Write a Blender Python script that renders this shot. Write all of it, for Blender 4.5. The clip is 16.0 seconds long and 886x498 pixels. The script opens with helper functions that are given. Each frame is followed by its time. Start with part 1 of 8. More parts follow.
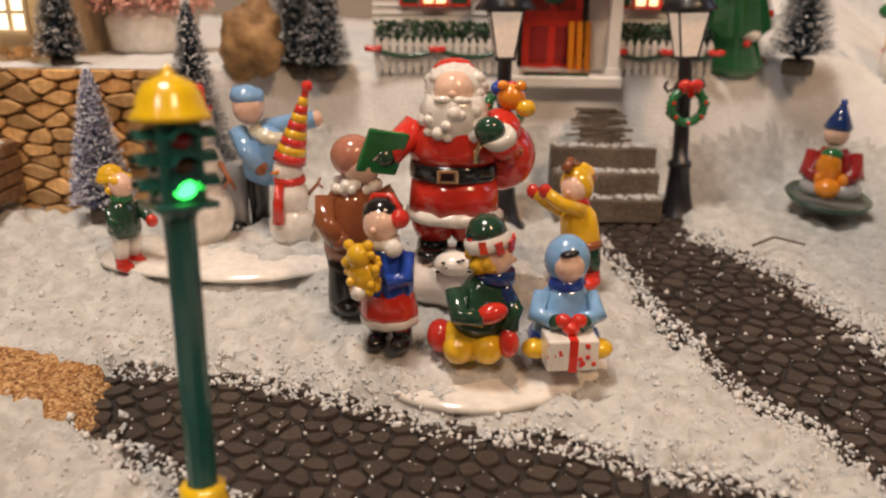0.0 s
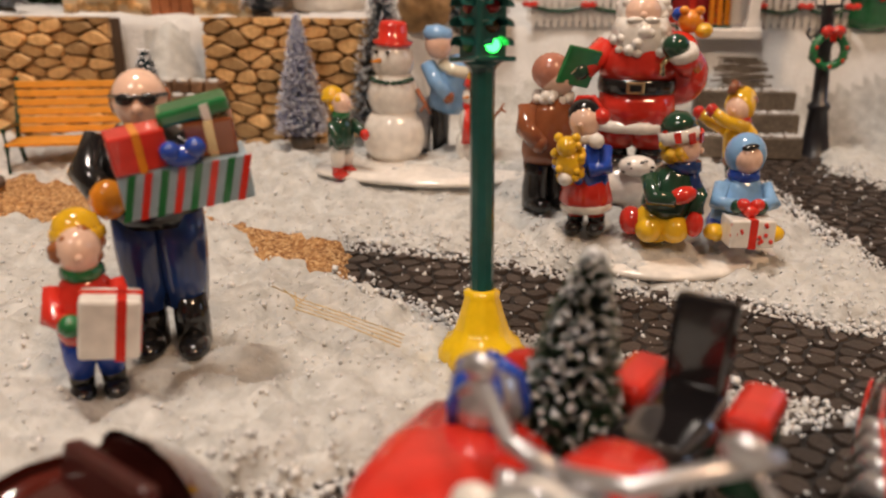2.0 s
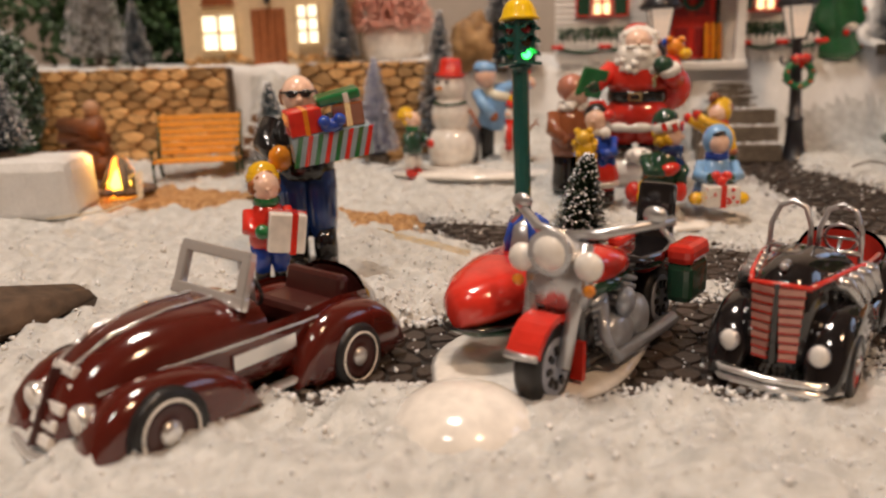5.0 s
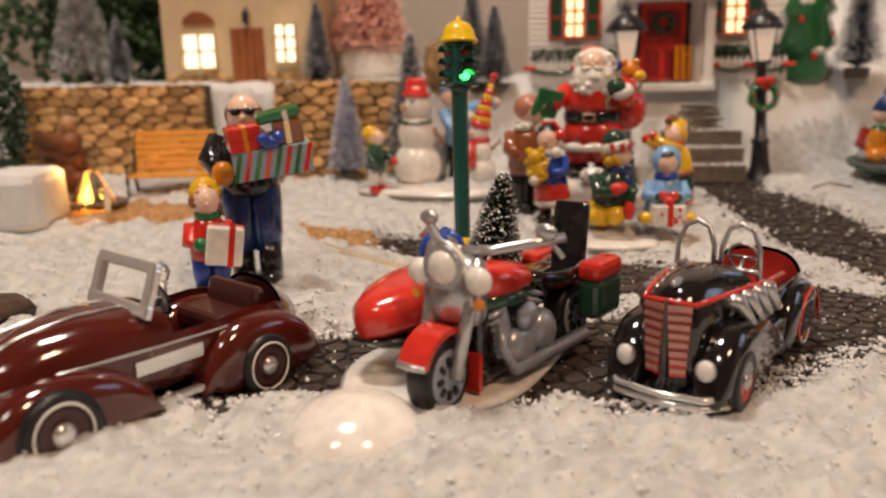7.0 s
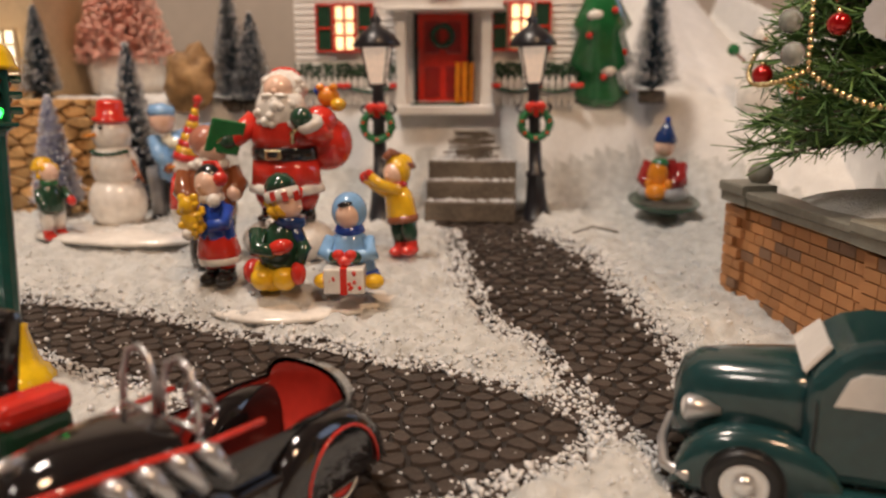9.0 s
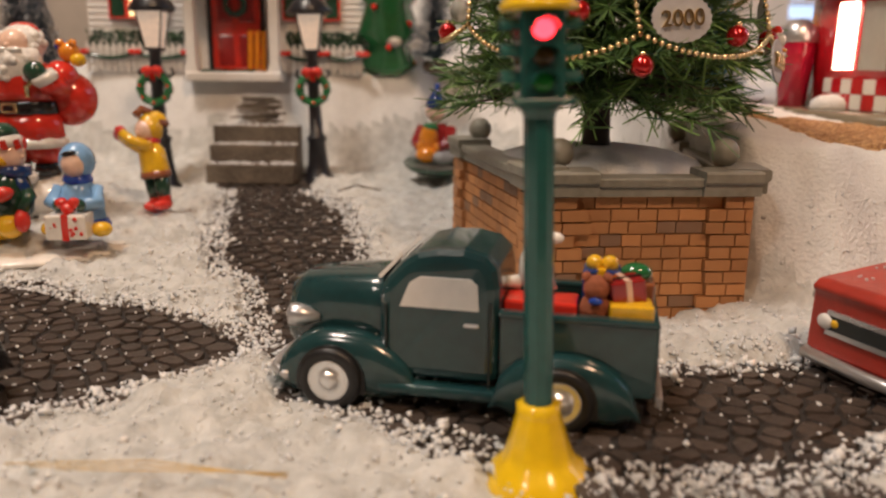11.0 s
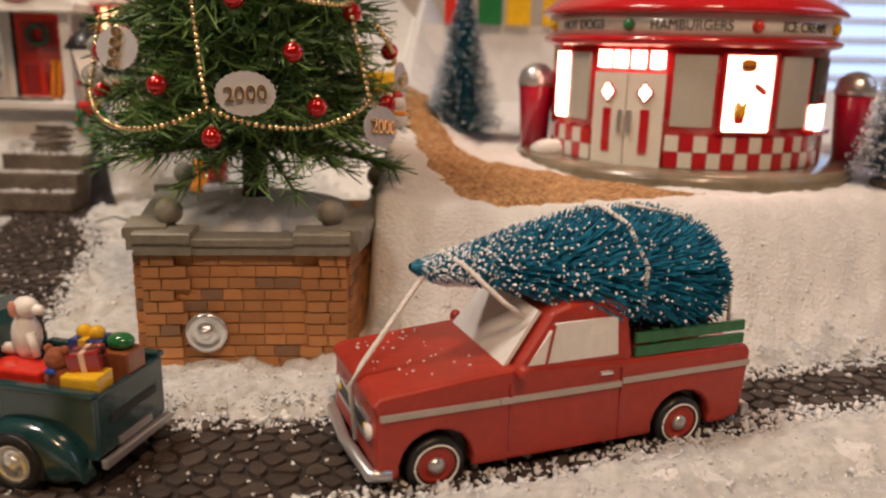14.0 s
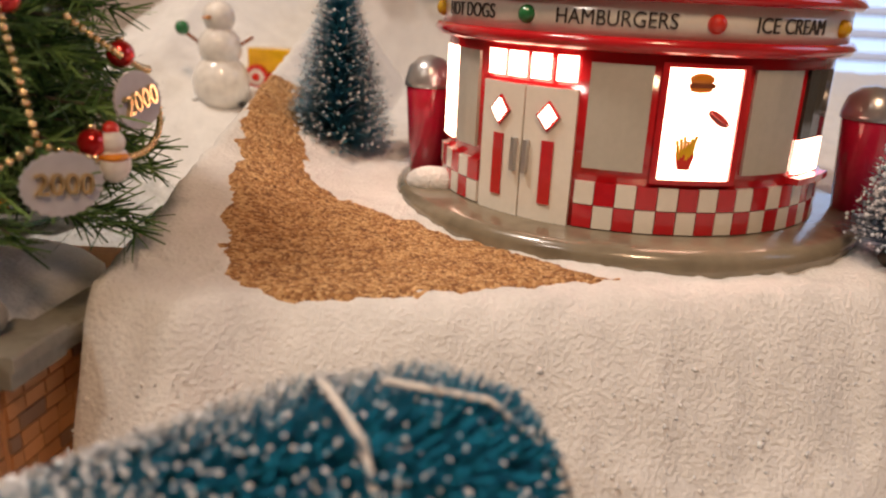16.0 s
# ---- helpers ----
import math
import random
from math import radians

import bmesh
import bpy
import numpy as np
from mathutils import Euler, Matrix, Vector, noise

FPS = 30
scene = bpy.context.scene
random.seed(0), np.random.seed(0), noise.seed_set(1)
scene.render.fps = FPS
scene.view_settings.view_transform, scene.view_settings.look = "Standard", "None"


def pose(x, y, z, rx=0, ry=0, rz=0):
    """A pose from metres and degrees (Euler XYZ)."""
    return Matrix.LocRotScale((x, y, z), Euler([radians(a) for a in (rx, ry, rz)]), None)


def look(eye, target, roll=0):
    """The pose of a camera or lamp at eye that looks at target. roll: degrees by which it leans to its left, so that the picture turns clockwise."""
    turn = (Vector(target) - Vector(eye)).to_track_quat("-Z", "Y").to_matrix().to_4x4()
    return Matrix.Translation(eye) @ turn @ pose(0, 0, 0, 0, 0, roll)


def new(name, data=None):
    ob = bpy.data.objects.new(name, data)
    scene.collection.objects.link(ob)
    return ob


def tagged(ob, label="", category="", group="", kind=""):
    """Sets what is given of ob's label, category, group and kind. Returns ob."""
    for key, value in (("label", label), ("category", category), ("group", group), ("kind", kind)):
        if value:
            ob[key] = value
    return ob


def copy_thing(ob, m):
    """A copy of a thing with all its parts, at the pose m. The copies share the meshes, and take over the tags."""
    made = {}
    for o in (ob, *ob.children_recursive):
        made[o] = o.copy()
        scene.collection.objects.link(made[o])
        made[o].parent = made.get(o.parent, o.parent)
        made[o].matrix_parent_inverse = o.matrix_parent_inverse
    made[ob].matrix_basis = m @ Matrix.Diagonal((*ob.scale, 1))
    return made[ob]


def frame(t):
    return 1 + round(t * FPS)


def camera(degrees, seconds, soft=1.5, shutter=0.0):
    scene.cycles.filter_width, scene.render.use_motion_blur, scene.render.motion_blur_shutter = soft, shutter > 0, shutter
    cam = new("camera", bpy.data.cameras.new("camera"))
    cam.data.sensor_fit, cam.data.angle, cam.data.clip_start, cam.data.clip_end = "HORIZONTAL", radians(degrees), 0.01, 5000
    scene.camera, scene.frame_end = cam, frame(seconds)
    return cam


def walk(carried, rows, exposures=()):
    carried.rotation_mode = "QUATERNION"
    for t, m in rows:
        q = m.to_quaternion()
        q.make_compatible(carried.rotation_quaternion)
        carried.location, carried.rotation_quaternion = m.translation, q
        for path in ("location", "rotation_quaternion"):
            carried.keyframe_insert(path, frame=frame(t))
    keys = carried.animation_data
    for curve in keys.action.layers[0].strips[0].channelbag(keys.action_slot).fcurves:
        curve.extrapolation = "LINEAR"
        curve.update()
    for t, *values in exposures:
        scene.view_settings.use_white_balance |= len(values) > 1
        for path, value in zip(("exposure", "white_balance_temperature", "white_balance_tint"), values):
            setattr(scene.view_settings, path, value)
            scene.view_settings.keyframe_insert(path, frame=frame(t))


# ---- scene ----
cam = camera(58.51, 16.0, soft=2.2)
cam.data.dof.use_dof = True
cam.data.dof.focus_distance, cam.data.dof.aperture_fstop = 0.26, 11.0
PATH = [
    (0, (0.00814, 0.00234, 0.13209), (-0.00463, 0.94436, -0.20322), 0.702),
    (0.5, (-0.00589, -0.01819, 0.12451), (-0.03576, 0.92493, -0.20658), 0.475),
    (1, (-0.02374, -0.04204, 0.12093), (-0.08059, 0.90098, -0.20689), 0.793),
    (1.5, (-0.03401, -0.05269, 0.11657), (-0.11900, 0.88897, -0.20908), 0.559),
    (2, (-0.03488, -0.05597, 0.10752), (-0.13512, 0.88348, -0.22019), 0.200),
    (2.5, (-0.03194, -0.07151, 0.09704), (-0.14246, 0.86614, -0.23248), -0.019),
    (3, (-0.02445, -0.09429, 0.09744), (-0.14577, 0.84860, -0.21277), -0.128),
    (3.5, (-0.03367, -0.10505, 0.10189), (-0.15648, 0.84266, -0.19267), -0.076),
    (4, (-0.03759, -0.11851, 0.10937), (-0.15633, 0.83638, -0.16283), -1.036),
    (4.5, (-0.03093, -0.15433, 0.10498), (-0.16821, 0.80280, -0.15010), -1.160),
    (4.7, (-0.02971, -0.16592, 0.09655), (-0.17839, 0.79029, -0.15558), -1.627),
    (6.8, (-0.01062, -0.16756, 0.09118), (-0.17608, 0.79324, -0.13124), -1.163),
    (7, (0.00104, -0.16895, 0.09471), (-0.16601, 0.79073, -0.13139), -1.140),
    (7.5, (0.02959, -0.15583, 0.10021), (-0.12082, 0.80684, -0.12483), -0.923),
    (8, (0.05748, -0.13146, 0.10148), (-0.07614, 0.83350, -0.12437), -0.646),
    (8.5, (0.08944, -0.10098, 0.10218), (-0.03237, 0.86529, -0.12473), -0.538),
    (9, (0.11512, -0.07457, 0.10437), (0.01206, 0.89373, -0.12318), -0.286),
    (9.5, (0.14246, -0.06748, 0.09632), (0.07204, 0.90237, -0.13696), -0.487),
    (10, (0.16469, -0.07460, 0.08928), (0.12920, 0.89488, -0.15330), -0.565),
    (10.2, (0.17071, -0.07622, 0.08818), (0.15058, 0.89410, -0.15284), -0.596),
    (12.3, (0.24809, -0.12418, 0.10854), (0.26770, 0.84735, -0.12755), 1.490),
    (12.5, (0.25771, -0.12319, 0.11175), (0.26930, 0.84834, -0.12487), 1.412),
    (13, (0.28060, -0.12593, 0.11307), (0.27671, 0.84539, -0.12467), 1.215),
    (13.5, (0.30498, -0.12506, 0.11561), (0.29716, 0.84542, -0.12544), 1.225),
    (14, (0.34264, -0.10662, 0.12098), (0.33623, 0.86186, -0.12803), 1.330),
    (14.5, (0.36580, -0.09198, 0.11919), (0.34917, 0.86977, -0.15423), 1.968),
    (15, (0.38794, -0.05368, 0.12592), (0.36137, 0.90085, -0.17100), 2.400),
    (15.5, (0.40278, -0.02084, 0.13205), (0.36815, 0.92765, -0.18287), 2.866),
    (16, (0.41395, 0.02018, 0.13774), (0.37173, 0.97038, -0.17104), 2.861),
]
walk(cam, [(t, look(eye, target, roll)) for t, eye, target, roll in PATH])

# ---------------------------------------------------------------- light
world = bpy.data.worlds.new("room_air")
scene.world = world
world.use_nodes = True
world.node_tree.nodes["Background"].inputs[0].default_value = (0.9, 0.78, 0.66, 1)
world.node_tree.nodes["Background"].inputs[1].default_value = 0.03


def area_lamp(name, eye, target, size, watts, colour):
    d = bpy.data.lights.new(name, "AREA")
    d.shape, d.size, d.energy, d.color = "DISK", size, watts, colour
    ob = new(name, d)
    ob.matrix_world = look(eye, target)
    return ob


area_lamp("ceiling_lamp_light", (-0.25, 0.12, 1.38), (0.0, 0.40, 0), 0.26, 13.2, (1.0, 0.85, 0.73))
# Two added fill lamps without fixtures, to brighten surfaces that face forward.
area_lamp("front_left_fill_light", (-0.45, -0.70, 1.15), (-0.05, 0.30, 0.05), 0.22, 4.2, (1.0, 0.86, 0.75))
area_lamp("front_right_fill_light", (0.55, -0.60, 1.20), (0.35, 0.30, 0.05), 0.24, 9.0, (1.0, 0.64, 0.39))
area_lamp("window_daylight", (1.25, 0.35, 0.55), (0.45, 0.2, 0), 0.5, 1.15, (0.55, 0.7, 1.0))

# ---------------------------------------------------------------- materials
MATS = {}


def mat(name, colour, rough=0.5, metal=0.0, bump=0.0, scale=400.0, vary=0.12, coat=0.0, colour2=None, glow=0.0, sss=0.0, alpha=None, rand=0.0):
    """A node material: base colour varied by two noises, a fine bump, gloss and coat."""
    if name in MATS:
        return MATS[name]
    m = bpy.data.materials.new(name)
    m.use_nodes = True
    nt = m.node_tree
    N, L = nt.nodes, nt.links
    b = N["Principled BSDF"]
    tc = N.new("ShaderNodeTexCoord")
    n1 = N.new("ShaderNodeTexNoise")
    n1.inputs["Scale"].default_value, n1.inputs["Detail"].default_value = scale * 0.12, 3
    n2 = N.new("ShaderNodeTexNoise")
    n2.inputs["Scale"].default_value, n2.inputs["Detail"].default_value = scale, 4
    L.new(tc.outputs["Object"], n1.inputs["Vector"])
    L.new(tc.outputs["Object"], n2.inputs["Vector"])
    add = N.new("ShaderNodeMath")
    add.operation = "MULTIPLY_ADD"
    add.inputs[1].default_value = 0.55
    L.new(n1.outputs["Fac"], add.inputs[0])
    mul = N.new("ShaderNodeMath")
    mul.operation = "MULTIPLY"
    mul.inputs[1].default_value = 0.45
    L.new(n2.outputs["Fac"], mul.inputs[0])
    L.new(mul.outputs[0], add.inputs[2])
    ramp = N.new("ShaderNodeValToRGB")
    c2 = colour2 or tuple(min(1, c * (1 + vary)) for c in colour)
    c1 = colour if colour2 else tuple(c * (1 - vary) for c in colour)
    ramp.color_ramp.elements[0].position, ramp.color_ramp.elements[1].position = 0.36, 0.64
    ramp.color_ramp.elements[0].color, ramp.color_ramp.elements[1].color = (*c1, 1), (*c2, 1)
    L.new(add.outputs[0], ramp.inputs[0])
    out = ramp.outputs[0]
    if rand:
        info = N.new("ShaderNodeObjectInfo")
        hsv = N.new("ShaderNodeHueSaturation")
        mr = N.new("ShaderNodeMapRange")
        mr.inputs["To Min"].default_value, mr.inputs["To Max"].default_value = 1 - rand, 1 + rand
        L.new(info.outputs["Random"], mr.inputs["Value"])
        L.new(mr.outputs[0], hsv.inputs["Value"])
        L.new(out, hsv.inputs["Color"])
        out = hsv.outputs[0]
    L.new(out, b.inputs["Base Color"])
    rr = N.new("ShaderNodeMapRange")
    rr.inputs["To Min"].default_value, rr.inputs["To Max"].default_value = rough * 0.8, min(1, rough * 1.25)
    L.new(n1.outputs["Fac"], rr.inputs["Value"])
    L.new(rr.outputs[0], b.inputs["Roughness"])
    b.inputs["Metallic"].default_value = metal
    b.inputs["Coat Weight"].default_value = coat
    b.inputs["Coat Roughness"].default_value = 0.06
    if sss:
        b.inputs["Subsurface Weight"].default_value = sss
        b.inputs["Subsurface Radius"].default_value = (1, 0.9, 0.8)
        b.inputs["Subsurface Scale"].default_value = 0.002
    if bump:
        bp = N.new("ShaderNodeBump")
        bp.inputs["Strength"].default_value, bp.inputs["Distance"].default_value = bump, 0.001
        L.new(n2.outputs["Fac"], bp.inputs["Height"])
        L.new(bp.outputs[0], b.inputs["Normal"])
    if glow:
        b.inputs["Emission Color"].default_value = (*c2, 1)
        b.inputs["Emission Strength"].default_value = glow
    if alpha is not None:
        b.inputs["Transmission Weight"].default_value = alpha
        b.inputs["IOR"].default_value = 1.45
    MATS[name] = m
    return m


def glaze(name, colour, rough=0.16):
    """Glossy hand-painted porcelain."""
    return mat("glaze_" + name, colour, rough, bump=0.06, scale=260, vary=0.16, coat=0.5)


def snow_mat(name, dark, light):
    """Loose plastic snow: crusty cells of about a millimetre, here and there a flake that glints."""
    m = bpy.data.materials.new(name)
    m.use_nodes = True
    N, L = m.node_tree.nodes, m.node_tree.links
    b = N["Principled BSDF"]
    tc = N.new("ShaderNodeTexCoord")
    big, cell, fine = N.new("ShaderNodeTexNoise"), N.new("ShaderNodeTexVoronoi"), N.new("ShaderNodeTexVoronoi")
    big.inputs["Scale"].default_value, big.inputs["Detail"].default_value = 190, 4
    cell.inputs["Scale"].default_value, fine.inputs["Scale"].default_value = 520, 1300
    for n in (big, cell, fine):
        L.new(tc.outputs["Object"], n.inputs["Vector"])
    ramp = N.new("ShaderNodeValToRGB")
    ramp.color_ramp.elements[0].position, ramp.color_ramp.elements[1].position = 0.34, 0.66
    ramp.color_ramp.elements[0].color, ramp.color_ramp.elements[1].color = (*dark, 1), (*light, 1)
    L.new(big.outputs["Fac"], ramp.inputs[0])
    L.new(ramp.outputs[0], b.inputs["Base Color"])
    pick = N.new("ShaderNodeMapRange")
    pick.inputs["From Min"].default_value, pick.inputs["From Max"].default_value = 0.90, 0.93
    pick.inputs["To Min"].default_value, pick.inputs["To Max"].default_value = 0.5, 0.12
    L.new(fine.outputs["Color"], pick.inputs["Value"])
    L.new(pick.outputs[0], b.inputs["Roughness"])
    b.inputs["Subsurface Weight"].default_value, b.inputs["Subsurface Scale"].default_value = 0.6, 0.003
    b.inputs["Subsurface Radius"].default_value = (1, 0.9, 0.8)
    h = None
    for src, dist, strength in ((cell.outputs["Distance"], 0.0014, 0.22), (fine.outputs["Distance"], 0.0007, 0.2), (big.outputs["Fac"], 0.003, 0.25)):
        bp = N.new("ShaderNodeBump")
        bp.invert = src.node is not big
        bp.inputs["Strength"].default_value, bp.inputs["Distance"].default_value = strength, dist
        L.new(src, bp.inputs["Height"])
        if h:
            L.new(h.outputs[0], bp.inputs["Normal"])
        h = bp
    L.new(h.outputs[0], b.inputs["Normal"])
    return m


def needle_mat(name, dark, light, rough=0.5):
    """Wire or plastic needles, each of a slightly different tone."""
    m = bpy.data.materials.new(name)
    m.use_nodes = True
    N, L = m.node_tree.nodes, m.node_tree.links
    geo, ramp = N.new("ShaderNodeNewGeometry"), N.new("ShaderNodeValToRGB")
    ramp.color_ramp.elements[0].color, ramp.color_ramp.elements[1].color = (*dark, 1), (*light, 1)
    L.new(geo.outputs["Random Per Island"], ramp.inputs[0])
    L.new(ramp.outputs[0], N["Principled BSDF"].inputs["Base Color"])
    N["Principled BSDF"].inputs["Roughness"].default_value = rough
    return m


SNOW = snow_mat("snow_flakes", (0.46, 0.465, 0.45), (0.61, 0.615, 0.60))
CRYSTAL = mat("snow_crystal", (0.68, 0.685, 0.68), 0.25, scale=900, vary=0.08, sss=0.8)
CLOTH = mat("snow_blanket", (0.70, 0.70, 0.69), 0.85, bump=0.9, scale=700, vary=0.08)


def sand_mat(name):
    """Coarse grains, each of its own brown, tan or cream."""
    m = bpy.data.materials.new(name)
    m.use_nodes = True
    N, L = m.node_tree.nodes, m.node_tree.links
    tc, cell, big = N.new("ShaderNodeTexCoord"), N.new("ShaderNodeTexVoronoi"), N.new("ShaderNodeTexNoise")
    cell.inputs["Scale"].default_value, big.inputs["Scale"].default_value = 950, 60
    ramp, mix, bp = N.new("ShaderNodeValToRGB"), N.new("ShaderNodeMixRGB"), N.new("ShaderNodeBump")
    for n in (cell, big):
        L.new(tc.outputs["Object"], n.inputs["Vector"])
    sep = N.new("ShaderNodeSeparateColor")
    L.new(cell.outputs["Color"], sep.inputs[0])
    L.new(sep.outputs[0], ramp.inputs[0])
    ramp.color_ramp.elements[0].color, ramp.color_ramp.elements[1].color = (0.22, 0.085, 0.025, 1), (0.80, 0.52, 0.25, 1)
    e = ramp.color_ramp.elements.new(0.45)
    e.color = (0.50, 0.25, 0.085, 1)
    mix.blend_type, mix.inputs[0].default_value = "MULTIPLY", 0.2
    L.new(ramp.outputs[0], mix.inputs[1])
    L.new(big.outputs["Fac"], mix.inputs[2])
    L.new(mix.outputs[0], N["Principled BSDF"].inputs["Base Color"])
    N["Principled BSDF"].inputs["Roughness"].default_value = 0.7
    bp.invert = True
    bp.inputs["Strength"].default_value, bp.inputs["Distance"].default_value = 0.9, 0.0012
    L.new(cell.outputs["Distance"], bp.inputs["Height"])
    L.new(bp.outputs[0], N["Principled BSDF"].inputs["Normal"])
    return m


SAND = sand_mat("tan_sand")
STREET = mat("street_base", (0.022, 0.018, 0.016), 0.75, bump=0.3, scale=900)
COBBLE = mat("cobble_stone", (0.050, 0.037, 0.030), 0.5, bump=0.35, scale=800, vary=0.3, rand=0.28)
STONE = mat("wall_stone", (0.36, 0.18, 0.06), 0.6, bump=0.6, scale=300, colour2=(0.70, 0.45, 0.20), rand=0.45)
STONE_DK = mat("wall_joint", (0.09, 0.05, 0.025), 0.85, bump=0.5, scale=300)
BRICK = mat("brick_orange", (0.46, 0.19, 0.065), 0.6, bump=0.5, scale=500, colour2=(0.64, 0.31, 0.12), rand=0.2)
MORTAR = mat("brick_mortar", (0.52, 0.27, 0.12), 0.8, bump=0.4, scale=600)
CAP = mat("grey_green_cap", (0.24, 0.23, 0.19), 0.45, bump=0.3, scale=300, vary=0.2)
WOODY = mat("weathered_wood", (0.13, 0.105, 0.08), 0.75, bump=0.6, scale=500, vary=0.4)
WHITE = mat("white_painted", (0.78, 0.76, 0.73), 0.3, bump=0.08, scale=300, vary=0.05, coat=0.2)
CREAM = mat("cream_plaster", (0.62, 0.48, 0.30), 0.6, bump=0.25, scale=300, vary=0.1)
DOORWOOD = mat("door_wood", (0.30, 0.10, 0.035), 0.4, bump=0.3, scale=300, vary=0.3)
LITWIN = mat("lit_window", (1.0, 0.88, 0.66), 0.4, glow=1.5, vary=0.06)
CANDLE = mat("candle_glow", (1.0, 0.66, 0.34), 0.4, glow=1.6, vary=0.25, scale=900)
RED = glaze("red", (0.62, 0.035, 0.022))
DKRED = glaze("dark_red", (0.30, 0.02, 0.02))
GREEN = glaze("green", (0.02, 0.16, 0.05))
DKGREEN = glaze("dark_green", (0.018, 0.06, 0.035))
BLACK = glaze("black", (0.012, 0.012, 0.013))
BLUE = glaze("blue", (0.02, 0.07, 0.42))
NAVY = glaze("navy", (0.014, 0.045, 0.18))
SKYBLUE = glaze("sky_blue", (0.22, 0.42, 0.70))
YELLOW = glaze("yellow", (0.78, 0.46, 0.02))
ORANGE = glaze("orange", (0.75, 0.26, 0.02))
PORCELAIN = glaze("white", (0.80, 0.77, 0.72))
SKIN = glaze("peach", (0.82, 0.56, 0.43))
BROWN = glaze("brown", (0.26, 0.085, 0.035))
GREY = glaze("grey", (0.32, 0.32, 0.33))
SILVER = mat("silver_plastic", (0.55, 0.55, 0.56), 0.28, metal=0.75, bump=0.05, vary=0.06)
CHROME = mat("chrome", (0.80, 0.80, 0.80), 0.16, metal=0.7, vary=0.03)
GOLD = mat("gold_bead", (0.85, 0.66, 0.36), 0.22, metal=1.0, vary=0.08)
IRON = mat("black_iron", (0.012, 0.012, 0.016), 0.35, bump=0.2, scale=300, vary=0.2, coat=0.2)
NEEDLE_BLUE = needle_mat("needle_dark_blue", (0.018, 0.045, 0.075), (0.09, 0.16, 0.21))
NEEDLE_TEAL = needle_mat("needle_teal", (0.002, 0.05, 0.11), (0.012, 0.22, 0.36))
NEEDLE_GREEN = needle_mat("needle_green", (0.012, 0.035, 0.02), (0.05, 0.11, 0.055))
NEEDLE_FIR = needle_mat("needle_fir", (0.015, 0.06, 0.018), (0.20, 0.36, 0.10))
NEEDLE_PINK = needle_mat("needle_pink", (0.75, 0.36, 0.28), (0.95, 0.62, 0.52))
# Lilac needles, paler because the tree's blue-white light is put into their colour.
NEEDLE_LILAC_LIT = needle_mat("needle_lilac_lit", (0.20, 0.25, 0.45), (0.62, 0.66, 0.92))
FROST = mat("frost_tip", (0.82, 0.84, 0.88), 0.5, vary=0.08)


